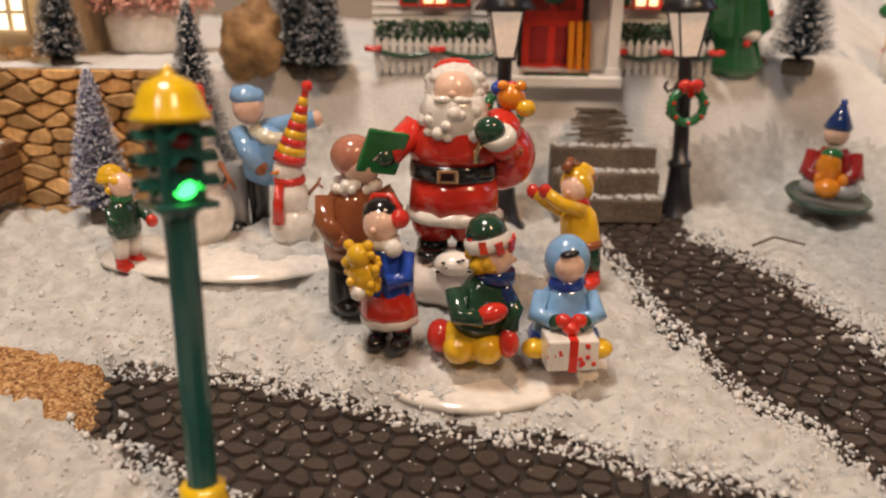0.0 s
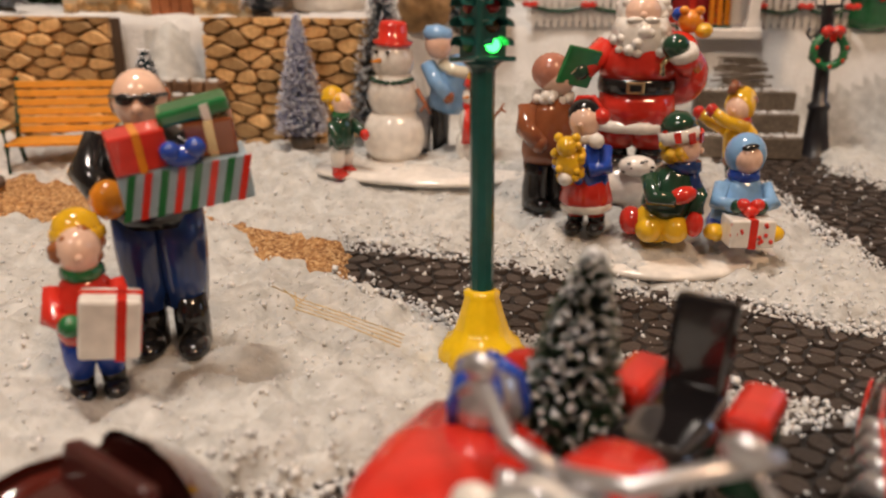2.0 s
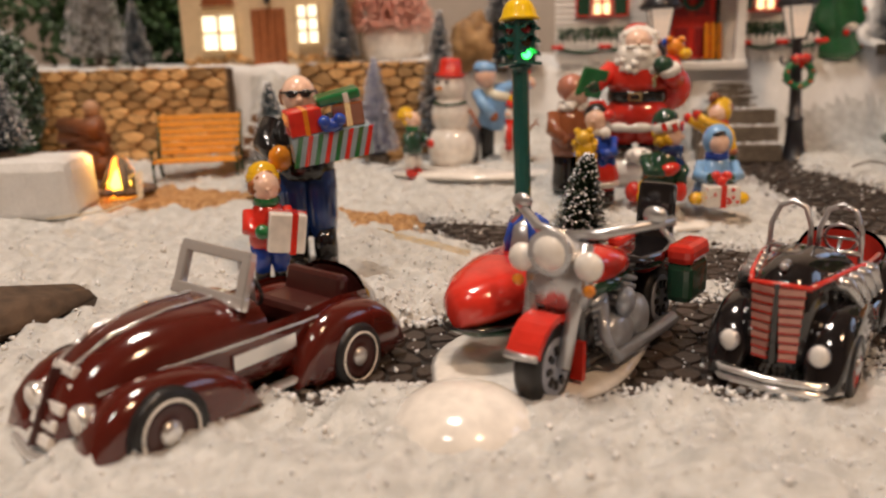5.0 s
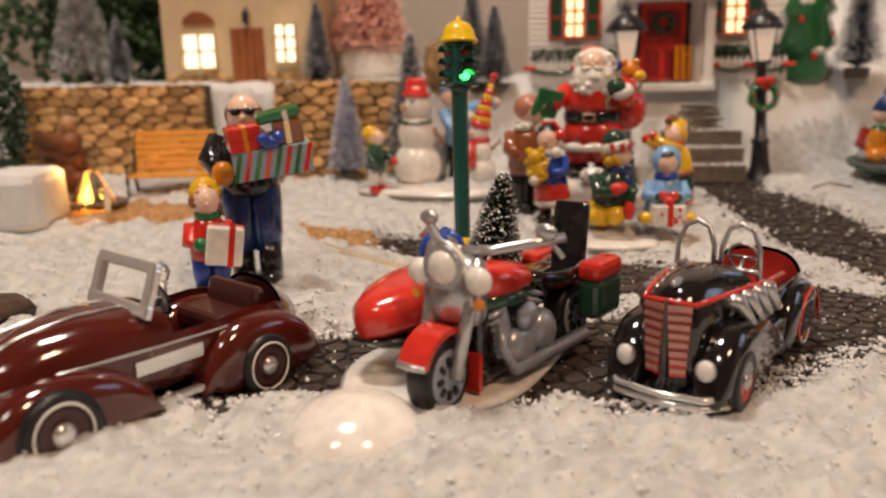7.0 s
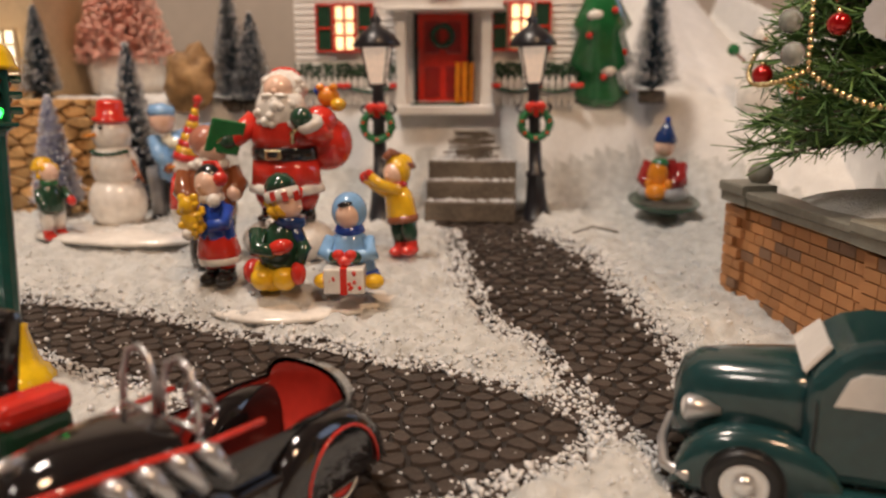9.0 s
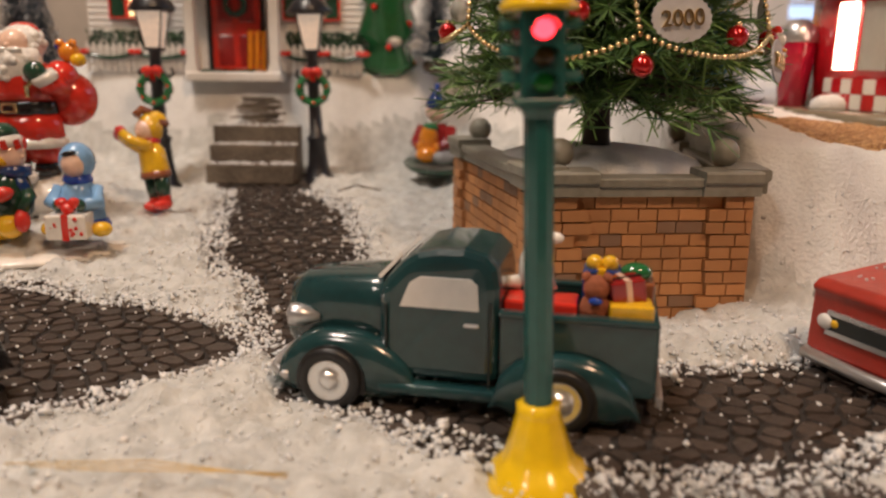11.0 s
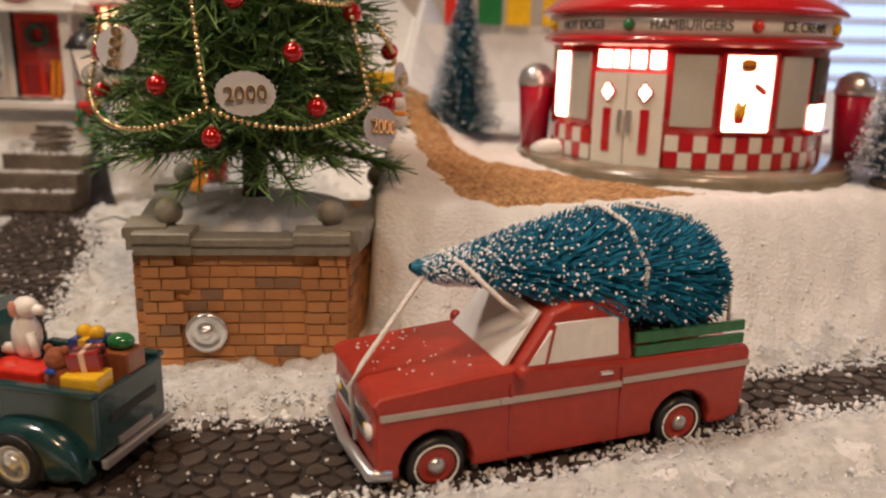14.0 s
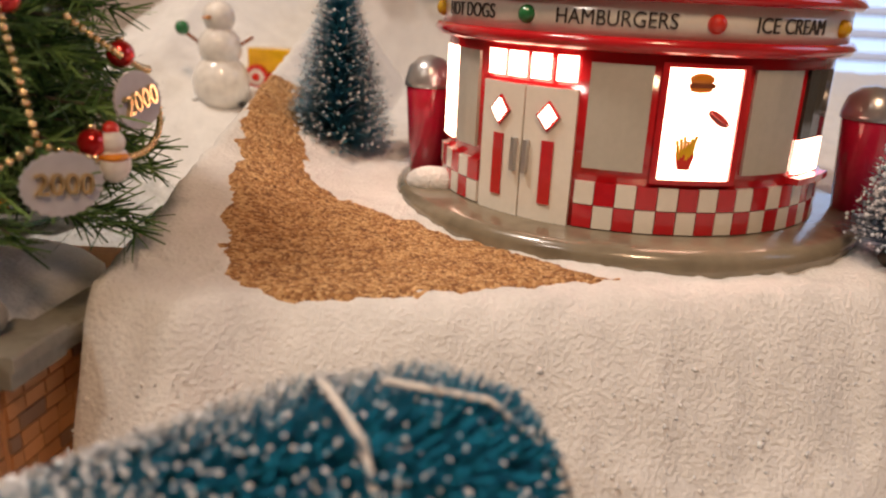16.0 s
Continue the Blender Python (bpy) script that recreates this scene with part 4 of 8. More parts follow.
traffic_light("green").matrix_basis = pose(-0.0452, 0.1445, 0.0035, -6, 3, 38) @ Matrix.Diagonal((1, 1, 0.965, 1))
traffic_light("red").matrix_basis = pose(0.2190, 0.068, -0.007, -1, -2, 4) @ Matrix.Diagonal((1, 1, 1.03, 1))


# ---------------------------------------------------------------- brick planter with the big tree
def planter():
    t = thing("brick_planter", pose(0, 0, 0), "square orange brick planter with grey stone coping", "planter")
    corners = [(0.2300, 0.1725), (0.3050, 0.1790), (0.316, 0.285), (0.2050, 0.279)]
    z0, z1 = 0.0, 0.0450
    body = Shape().plate(MORTAR, corners, z1 - z0, (0, 0, z0))
    core = part("wall", body, t)
    rnd = random.Random(6)
    brick = [raw("brick", [(sx * 0.5, sy * 0.5, sz * 0.5) for sx in (-1, 1) for sy in (-1, 1) for sz in (-1, 1)], [(0, 1, 3, 2), (4, 6, 7, 5), (0, 4, 5, 1), (2, 3, 7, 6), (0, 2, 6, 4), (1, 5, 7, 3)], m) for m in (BRICK, BRICK, BRICK, mat("brick_grey", (0.30, 0.17, 0.10), 0.6, bump=0.5, scale=500, vary=0.3))]
    for i in (0, 1, 3):
        a, b = Vector((*corners[i], 0)), Vector((*corners[(i + 1) % 4], 0))
        d = (b - a).normalized()
        L = (b - a).length
        out = Vector((d.y, -d.x, 0))
        ang = math.degrees(math.atan2(d.y, d.x))
        rows = 10
        rh = (z1 - z0) / rows
        for r in range(rows):
            s = -rnd.uniform(0, 0.006)
            while s < L - 0.001:
                w = rnd.uniform(0.0062, 0.0105)
                s0, s1 = max(s, 0.0002), min(s + w, L - 0.0002)
                if s1 - s0 > 0.0015:
                    pil = i != 1 and (s1 < 0.0185 or s0 > L - 0.0185)
                    c = a + d * ((s0 + s1) / 2) + out * (0.0014 if pil else 0.0001)
                    o = part("brick", (brick[3] if rnd.random() < 0.1 else brick[0]), core)
                    o.matrix_basis = pose(c.x, c.y, z0 + (r + 0.5) * rh, rnd.uniform(-2, 2), 0, ang + rnd.uniform(-1, 1)) @ Matrix.Diagonal((s1 - s0 - 0.0005, 0.0022 if not pil else 0.0034, rh - 0.0006, 1))
                s += w
        # coping along this side, with raised ends
        mid = (a + b) / 2 + out * 0.0012
        rim = [(-0.0052, 0), (0.0052, 0), (0.0052, 0.0030), (0.0061, 0.0036), (0.0061, 0.0058), (0.0056, 0.0063), (-0.0056, 0.0063), (-0.0061, 0.0058), (-0.0061, 0.0036), (-0.0052, 0.0030)]
        o = part("coping", Shape().plate(CAP, rim, L - 0.036, (-L / 2 + 0.018, 0.003, 0), (90, 0, 90)), t, "grey stone coping")
        o.matrix_basis = pose(mid.x, mid.y, z1 + 0.0004 * i, 0, 0, ang)
        for e in (-1, 1):
            cap = Shape().plate(CAP, [(p * 1.26, q * 1.34) for p, q in rim], 0.0205, (e * (L / 2 - 0.009) - 0.01025, 0.003, 0), (90, 0, 90))
            part("corner_cap", cap, t, "raised stone end of the coping").matrix_basis = pose(mid.x, mid.y, z1 + 0.0004 * i + 0.0002, 0, 0, ang)
    for cx, cy in ((0.2375, 0.1830), (0.2975, 0.1885), (0.2140, 0.272), (0.307, 0.277)):
        part("ball_finial", Shape().lathe(CAP, [(0.003, 0), (0.0022, 0.0015)], (cx, cy, 0.0525), seg=10).ball(CAP, 0.0052, (cx, cy, 0.0585), seg=14), t, "round stone ball")
    soil = Shape().ball(CLOTH, 1.0, (0.259, 0.231, 0.048), (0.044, 0.042, 0.009), seg=20)
    part("snow_cover", soil, t, "crumpled white cloth inside")
    return t


planter()
adapter = Shape().lathe(CHROME, [(0.0078, 0), (0.0078, 0.0016), (0.0060, 0.0022), (0.0052, 0.0014), (0.0022, 0.0016), (0.0020, 0.004), (0.0009, 0.0042)], seg=24)
tagged(part("plug_socket", adapter), "round shiny metal socket set in the brick wall", "socket").matrix_basis = pose(0.2530, 0.1722, 0.0150, 90, 0, 4)


def fir_tree():
    t = thing("christmas_tree", pose(0.259, 0.229, 0.048), "large green wire tree with gold beads and red balls", "tree")
    part("trunk", Shape().lathe(mat("trunk_dark", (0.03, 0.02, 0.015), 0.5, bump=0.5, scale=300), [(0.0072, 0.002), (0.0056, 0.012), (0.0050, 0.05), (0.002, 0.24)], seg=10), t)
    rng = np.random.default_rng(12)
    V, C = [], 0
    twigs = Shape()
    for layer in range(20):
        hz = 0.033 + layer * 0.0095
        R = 0.060 * (1 - max(0, layer - 1) / 23) ** 0.7
        n = 24 - layer // 2
        for b in range(n):
            a = 2 * np.pi * (b + rng.uniform(-0.35, 0.35)) / n + layer
            ln = R * rng.uniform(0.8, 1.06)
            rise = rng.uniform(-0.10, 0.16)
            m = 105
            s = rng.uniform(0.12, 1.0, m)
            base = np.stack([np.cos(a) * ln * s, np.sin(a) * ln * s, hz + ln * s * rise - 0.008 * s * s], -1)
            dirs = np.stack([np.cos(a) + rng.normal(0, 0.75, m), np.sin(a) + rng.normal(0, 0.75, m), rng.normal(-0.12, 0.5, m)], -1)
            dirs /= np.linalg.norm(dirs, axis=1)[:, None]
            nl = rng.uniform(0.006, 0.014, m)[:, None]
            side = np.cross(dirs, rng.normal(size=(m, 3)))
            side = side / np.linalg.norm(side, axis=1)[:, None] * 0.00042
            V.append(np.stack([base - side, base + side, base + dirs * nl + side * 0.5, base + dirs * nl - side * 0.5], 1).reshape(-1, 3))
            twigs.tube(WOODY, [(0, 0, hz), (math.cos(a) * ln * 0.9, math.sin(a) * ln * 0.9, hz + ln * 0.9 * rise - 0.006)], [0.0008, 0.0004], 4)
    v = np.concatenate(V)
    part("foliage", raw("foliage", v.tolist(), np.arange(len(v)).reshape(-1, 4).tolist(), NEEDLE_FIR), t)
    part("limb", twigs, t)
    return t


fir_tree()


def tree_point(angle, z, proud=0.0):
    """A point on the big tree's outside; angle 0 looks towards -y."""
    r = 0.062 * (1 - max(0, z - 0.09) / 0.2185) ** 0.7 + proud
    return Vector((0.259 + r * math.sin(angle), 0.229 - r * math.cos(angle), z))


# ---------------------------------------------------------------- round diner
DX, DY = 0.470, 0.340


def arc(shape, m, a0, a1, z0, z1, r0, r1, n=0):
    """A curved block about the diner's axis, between two angles (degrees, 0 towards -y)."""
    n = n or max(1, int(abs(a1 - a0) / 4))
    ring = []
    for i in range(n + 1):
        a = radians(a0 + (a1 - a0) * i / n)
        ring.append([shape.bm.verts.new((r * math.sin(a), -r * math.cos(a), z)) for r, z in ((r0, z0), (r1, z0), (r1, z1), (r0, z1))])
    faces = []
    for p, q in zip(ring, ring[1:]):
        for k in range(4):
            faces.append(shape.bm.faces.new((p[k], p[(k + 1) % 4], q[(k + 1) % 4], q[k])))
    faces += [shape.bm.faces.new(ring[0]), shape.bm.faces.new(ring[-1][::-1])]
    shape._mark(faces, m, False)
    return shape


def letters(text, size, depth):
    """The built-in font's letters as one mesh, centred."""
    c = bpy.data.curves.new("lettering", "FONT")
    c.body, c.size, c.extrude, c.align_x = text, size, depth, "CENTER"
    ob = new("lettering", c)
    bpy.context.view_layer.update()
    me = bpy.data.meshes.new_from_object(ob.evaluated_get(bpy.context.evaluated_depsgraph_get()))
    bpy.data.objects.remove(ob)
    return me


def diner():
    t = thing("diner", pose(DX, DY, 0.0) @ Matrix.Diagonal((0.965, 0.965, 1, 1)), "round red and white ceramic diner with lit windows", "diner")
    R = 0.074
    Z0 = 0.0665
    DRED = mat("diner_red", (0.50, 0.012, 0.018), 0.14, bump=0.04, vary=0.1, coat=0.6)
    DWHITE = mat("diner_white", (0.78, 0.74, 0.66), 0.16, bump=0.04, vary=0.04, coat=0.5)
    PANEL = mat("diner_panel", (0.50, 0.48, 0.42), 0.2, bump=0.04, vary=0.05, coat=0.4)
    HOT = mat("diner_light", (1.0, 0.58, 0.42), 0.4, glow=9.0, vary=0.04)
    PLINTH = mat("diner_plinth", (0.20, 0.17, 0.12), 0.22, bump=0.15, scale=120, vary=0.25, coat=0.5)
    part("plinth", Shape().lathe(PLINTH, [(0.0935, 0.050), (0.0945, 0.063), (0.0930, 0.0655), (0.090, 0.0665), (0.001, 0.0665)], seg=64), t, "glossy grey-brown base")
    part("wall", Shape().lathe(DRED, [(R, Z0 - 0.002), (R, 0.128), (0.001, 0.128)], seg=72), t)
    part("eave", Shape().lathe(DRED, [(R, 0.1225), (R + 0.0045, 0.1235), (R + 0.0062, 0.1255), (R + 0.005, 0.1275), (0.001, 0.1276)], seg=72), t)
    band = part("sign_band", Shape().lathe(DWHITE, [(R + 0.003, 0.1270), (R + 0.0032, 0.1385), (0.001, 0.1386)], seg=72), t, "white sign band round the roof")
    part("roof", Shape().lathe(DRED, [(R + 0.006, 0.1380), (R + 0.0075, 0.1395), (R + 0.006, 0.1415), (R - 0.004, 0.150), (0.02, 0.158), (0.001, 0.159)], seg=72), t)
    # double door and the lights above it
    a0, a1 = -51.0, -22.0
    mid = (a0 + a1) / 2
    for s, (b0, b1) in enumerate(((a0, mid - 0.25), (mid + 0.25, a1))):
        d = part("door", arc(Shape(), DWHITE, b0, b1, Z0, 0.1105, R - 0.001, R + 0.0016), t)
        am = (b0 + b1) / 2
        dia = Shape().plate(DRED, [(-0.0044, 0), (0, -0.0050), (0.0044, 0), (0, 0.0050)], 0.0010, (0, 0, 0), (90, 0, 0)).plate(HOT, [(-0.0033, 0), (0, -0.0039), (0.0033, 0), (0, 0.0039)], 0.0006, (0, -0.0010, 0), (90, 0, 0))
        o = part("diamond_window", dia, d, "lit diamond window")
        ar = radians(am)
        o.matrix_basis = pose((R + 0.0017) * math.sin(ar), -(R + 0.0017) * math.cos(ar), 0.1015, 0, 0, am)
        part("red_strip", arc(Shape(), DRED, am - 1.3 if s else am - 2.0, am + 2.0 if s else am + 1.3, 0.0725, 0.0935, R, R + 0.0022), d)
        ah = b1 - 1.6 if s == 0 else b0 + 1.6
        part("handle", arc(Shape(), SILVER, ah - 0.6, ah + 0.6, 0.082, 0.093, R, R + 0.0036), d, "grey bar handle")
    w = (a1 - a0) / 4
    for k in range(4):
        part("transom_pane", arc(Shape(), HOT, a0 + k * w + 1.0, a0 + (k + 1) * w - 1.0, 0.1128, 0.1208, R - 0.001, R + 0.0012), t)
    # panels, the menu window and the side windows
    for b0, b1 in ((-19.5, -4.5), (21.5, 37.5), (-66, -54.5)):
        part("panel", arc(Shape(), PANEL, b0, b1, 0.0865, 0.1195, R - 0.001, R + 0.0012), t, "pale grey wall panel")
    menu = part("menu_window", arc(Shape(), HOT, -1.0, 17.5, 0.0850, 0.1195, R - 0.001, R + 0.0010), t, "glowing menu window")
    fr = arc(arc(Shape(), DRED, -2.6, -1.0, 0.0835, 0.121, R, R + 0.002), DRED, 17.5, 19.1, 0.0835, 0.121, R, R + 0.002)
    arc(arc(fr, DRED, -1.0, 17.5, 0.0835, 0.0850, R, R + 0.002), DRED, -1.0, 17.5, 0.1195, 0.121, R, R + 0.002)
    part("menu_frame", fr, menu)
    for am, zz, cols in ((7, 0.1155, (BROWN, ORANGE)), (12.5, 0.1045, (RED, DKRED)), (5.0, 0.0925, (YELLOW, RED))):
        s = Shape()
        if am == 7:
            s.ball(cols[1], 0.0036, (0, 0, 0.0008), (1.2, 0.25, 0.55), seg=10).box(cols[0], (0.0085, 0.0012, 0.0014), (0, -0.0004, -0.0010)).ball(cols[1], 0.0034, (0, 0, -0.0022), (1.2, 0.25, 0.35), seg=10)
        elif am == 12.5:
            s.ball(cols[1], 0.0042, (0, 0, 0), (1.1, 0.25, 0.42), (0, 32, 0), seg=10).ball(cols[0], 0.0042, (0, -0.0006, 0.0006), (1.0, 0.2, 0.24), (0, 32, 0), seg=10)
        else:
            s.plate(cols[1], [(-0.0020, -0.004), (0.0020, -0.004), (0.0032, 0.0014), (-0.0032, 0.0014)], 0.0012, (0, 0, 0), (90, 0, 0))
            for k in range(6):
                s.box(cols[0], (0.0009, 0.0009, 0.006), (-0.0026 + k * 0.00104, -0.0008, 0.0022 + 0.0008 * (k % 3)), (0, (k - 2.5) * 4, 0))
        ar = radians(am)
        part("menu_picture", s, menu).matrix_basis = pose((R + 0.0016) * math.sin(ar), -(R + 0.0016) * math.cos(ar), zz, 0, 0, am)
    part("side_window", arc(Shape(), HOT, -79, -69, 0.0865, 0.1195, R - 0.001, R + 0.0012), t, "glowing tall window")
    part("side_window", arc(arc(Shape(), mat("dark_pane", (0.03, 0.035, 0.03), 0.1, vary=0.3, coat=0.5), 41, 56, 0.097, 0.1195, R - 0.001, R + 0.0012), HOT, 41, 56, 0.0855, 0.0965, R - 0.001, R + 0.0014), t, "half-dark serving window")
    part("sill", arc(Shape(), DRED, 39, 58, 0.0825, 0.0848, R, R + 0.005), t)
    # two rows of squares
    step = 5.2
    for row in range(2):
        for k in range(-16, 20):
            b0 = k * step
            if a0 - 1 < b0 + step / 2 < a1 + 0.5:
                continue
            part("square_tile", arc(Shape(), DWHITE if (k + row) % 2 else DRED, b0 + 0.12, b0 + step - 0.12, Z0 + 0.0005 + row * 0.0077, Z0 + 0.0079 + row * 0.0077, R - 0.001, R + 0.0016, 2), t)
    INK = mat("sign_ink", (0.05, 0.04, 0.035), 0.4)
    for text, am in (("HAMBURGERS", -15.0), ("ICE CREAM", 29.0), ("HOT DOGS", -59.0)):
        me = letters(text, 0.0066, 0.0002)
        rr = R + 0.0034
        for v in me.vertices:
            a = radians(am) + v.co.x * 0.92 / rr
            rad = rr + v.co.z
            v.co = Vector((rad * math.sin(a), -rad * math.cos(a), 0.1305 + v.co.y))
        me.materials.clear()
        me.materials.append(INK)
        part("lettering", me, band, "dark grey sign lettering")
    for am, m in ((-37, GREEN), (8, RED), (50, YELLOW), (-80, YELLOW)):
        ar = radians(am)
        part("sign_dot", Shape().ball(m, 0.0030, ((R + 0.0034) * math.sin(ar), -(R + 0.0034) * math.cos(ar), 0.1325), (1, 1, 1), seg=12), band, "round glossy dot")
    return t


diner()


def soda_cup(x, y):
    t = thing("trash_bin", pose(x, y, 0.0665), "red cup-shaped bin with silver domed lid", "bin", "bins by the diner")
    part("cup", Shape().lathe(mat("cup_red", (0.52, 0.012, 0.05), 0.2, vary=0.1, coat=0.5), [(0.0075, 0.0), (0.0098, 0.033), (0.0098, 0.034)], seg=20), t)
    part("lid", Shape().lathe(SILVER, [(0.0104, 0.034), (0.0106, 0.036), (0.0090, 0.042), (0.005, 0.0455), (0.0005, 0.0465)], seg=20), t, "silver domed lid")


soda_cup(0.3905, 0.352)
soda_cup(0.556, 0.322)
lump = Shape().ball(CLOTH, 0.008, (0, 0, 0), (1.3, 0.8, 0.7), seg=12)
tagged(part("snow_lump", lump), "small heap of snow on the diner's base", "snow").location = (0.3955, 0.318, 0.0685)


# ---------------------------------------------------------------- porcelain figurines: one plain mesh each, sizes in millimetres
def figurine(shape, x, y, z, turn_deg, label, lean=(0, 0), size=1.0, name="figurine"):
    bmesh.ops.scale(shape.bm, vec=(0.001 * size,) * 3, verts=shape.bm.verts)
    ob = part(name, shape)
    ob.matrix_basis = pose(x, y, z, lean[0], lean[1], turn_deg)
    return tagged(ob, label, name.replace("_", " "), "figurines in the snow" if name == "figurine" else "")


def limb(s, m, pts, r, hand=None, hr=0):
    s.tube(m, pts, r if isinstance(r, list) else [r * 1.1, r, r * 0.9][:len(pts)] if len(pts) < 4 else r, 10)
    if hand:
        s.ball(hand, hr, pts[-1], (1, 1, 1.1), seg=10)


def lumps(s, m, n, r, centre, spread, seed):
    rnd = random.Random(seed)
    for k in range(n):
        a, b = rnd.uniform(0, 6.283), rnd.uniform(-1, 1)
        q = math.sqrt(1 - b * b)
        s.ball(m, r * rnd.uniform(0.7, 1.15), (centre[0] + spread[0] * q * math.cos(a), centre[1] + spread[1] * q * math.sin(a), centre[2] + spread[2] * b), seg=7)


def santa():
    s = Shape()
    for sx in (-1, 1):
        s.lathe(BLACK, [(5.5, -4), (6, 0), (5.5, 6), (5.2, 11)], (sx * 7, 0, 0), seg=14).ball(BLACK, 5.5, (sx * 7.4, -4.5, 1), (0.95, 1.5, 0.75))
        s.lathe(RED, [(6.4, 9), (8, 16), (9, 26)], (sx * 6.4, 0, 0), seg=14)
    s.lathe(PORCELAIN, [(15.4, 22), (17.4, 24), (17.2, 28), (15.6, 30)], seg=28, scale=(1, 0.8, 1), rib=0.035, ribs=9)
    s.lathe(RED, [(16, 28), (15.4, 36), (14.6, 43)], seg=28, scale=(1, 0.8, 1), rib=0.025, ribs=7)
    s.lathe(BLACK, [(14.9, 42.5), (15.4, 44), (15.4, 48), (14.9, 49.5)], seg=28, scale=(1, 0.82, 1))
    s.box(GOLD, (7.2, 1.8, 5.6), (-1, -12.9, 46), bevel=0.5).box(BLACK, (4.4, 1.9, 3.0), (-1, -13.2, 46))
    s.lathe(RED, [(14.6, 49), (15.6, 54), (14.6, 62), (11, 69), (5, 72)], seg=28, scale=(1, 0.8, 1), rib=0.018, ribs=6)
    # beard, face and hat
    s.ball(SKIN, 7.6, (0, -4.6, 79.5), (0.9, 0.9, 0.95), seg=18)
    s.lathe(PORCELAIN, [(1.5, 53), (6.5, 57), (10.4, 64), (11.0, 72), (9.0, 77)], (0, -4.0, 0), seg=20, scale=(1, 0.82, 1), rib=0.05, ribs=8)
    lumps(s, PORCELAIN, 60, 2.8, (0, -5.0, 66.5), (9.6, 7.6, 9.5), 2)
    s.ball(PORCELAIN, 10.4, (0, 1.2, 79), (0.98, 0.9, 1.0), seg=18)
    s.ball(PORCELAIN, 2.5, (-2.6, -10.8, 76.2), (1.5, 0.7, 0.6)).ball(PORCELAIN, 2.5, (2.6, -10.8, 76.2), (1.5, 0.7, 0.6)).ball(SKIN, 1.5, (0, -11, 78.4))
    lumps(s, PORCELAIN, 46, 2.4, (0, 0.8, 80), (9.2, 7.4, 7.2), 5)
    s.lathe(RED, [(8.0, 83), (7.4, 86.6), (4.8, 89.6), (1.5, 90.6)], (-0.6, 4.4, 0), seg=20, scale=(1, 0.95, 1)).ball(PORCELAIN, 3.0, (-7.5, 1.5, 82))
    # arms, book and sack
    limb(s, RED, [(-12, -1, 64), (-19, -5, 56), (-22, -9, 52)], 5.2)
    s.ball(DKGREEN, 4.6, (-23, -10, 53))
    s.box(GREEN, (15, 2.6, 18), (-23, -12, 55), (10, 14, 34), bevel=0.8).box(GOLD, (8.5, 0.5, 0.9), (-23.2, -13.5, 55), (10, -40, 34))
    s.ball(RED, 13, (16, 9, 50), (0.95, 0.85, 1.15), seg=20).ball(RED, 8, (15, 4, 62), (1, 1, 1.1))
    limb(s, RED, [(12, -1, 64), (19, -7, 55), (16, -11, 60)], 5.4)
    s.lathe(PORCELAIN, [(5.6, -2.5), (6.2, 0), (5.6, 2.5)], (15.5, -11, 62), (25, -25, 0), 14).ball(DKGREEN, 5.2, (12.5, -13, 65), (1, 0.8, 1.1))
    s.tube(GOLD, [(11, -12.5, 61), (8, -13.5, 57), (8.5, -13.2, 52)], 1.2)
    s.ball(ORANGE, 5.0, (19, 6, 75), (1, 0.9, 1.1)).ball(YELLOW, 3.6, (24, 4, 71)).ball(BLUE, 3.4, (15, 8, 78)).ball(ORANGE, 2.0, (16, 4, 80)).ball(ORANGE, 2.0, (22, 4, 80))
    # a small dotted parcel between the boots
    s.ball(PORCELAIN, 7.5, (2, -15, -1), (1, 0.8, 1.1))
    for k in range(7):
        s.ball(BLACK, 0.9, (2 + 5.5 * math.cos(k), -20.2, 0.5 + 4.5 * math.sin(k * 1.7)), (1, 0.5, 1), seg=6)
    for v in s.bm.verts:
        v.co.x, v.co.y = v.co.x * 1.2, v.co.y * 1.12
        if v.co.z < 28:
            v.co.z = 28 - (28 - v.co.z) * 0.62
    s.ball(PORCELAIN, 24, (0, 0, -2), (1.1, 0.8, 0.55), seg=22)
    figurine(s, 0.0078, 0.2705, 0.0280, -4, "tall glazed figurine in red suit with white beard, belt and sack", (0, 0), 0.835)


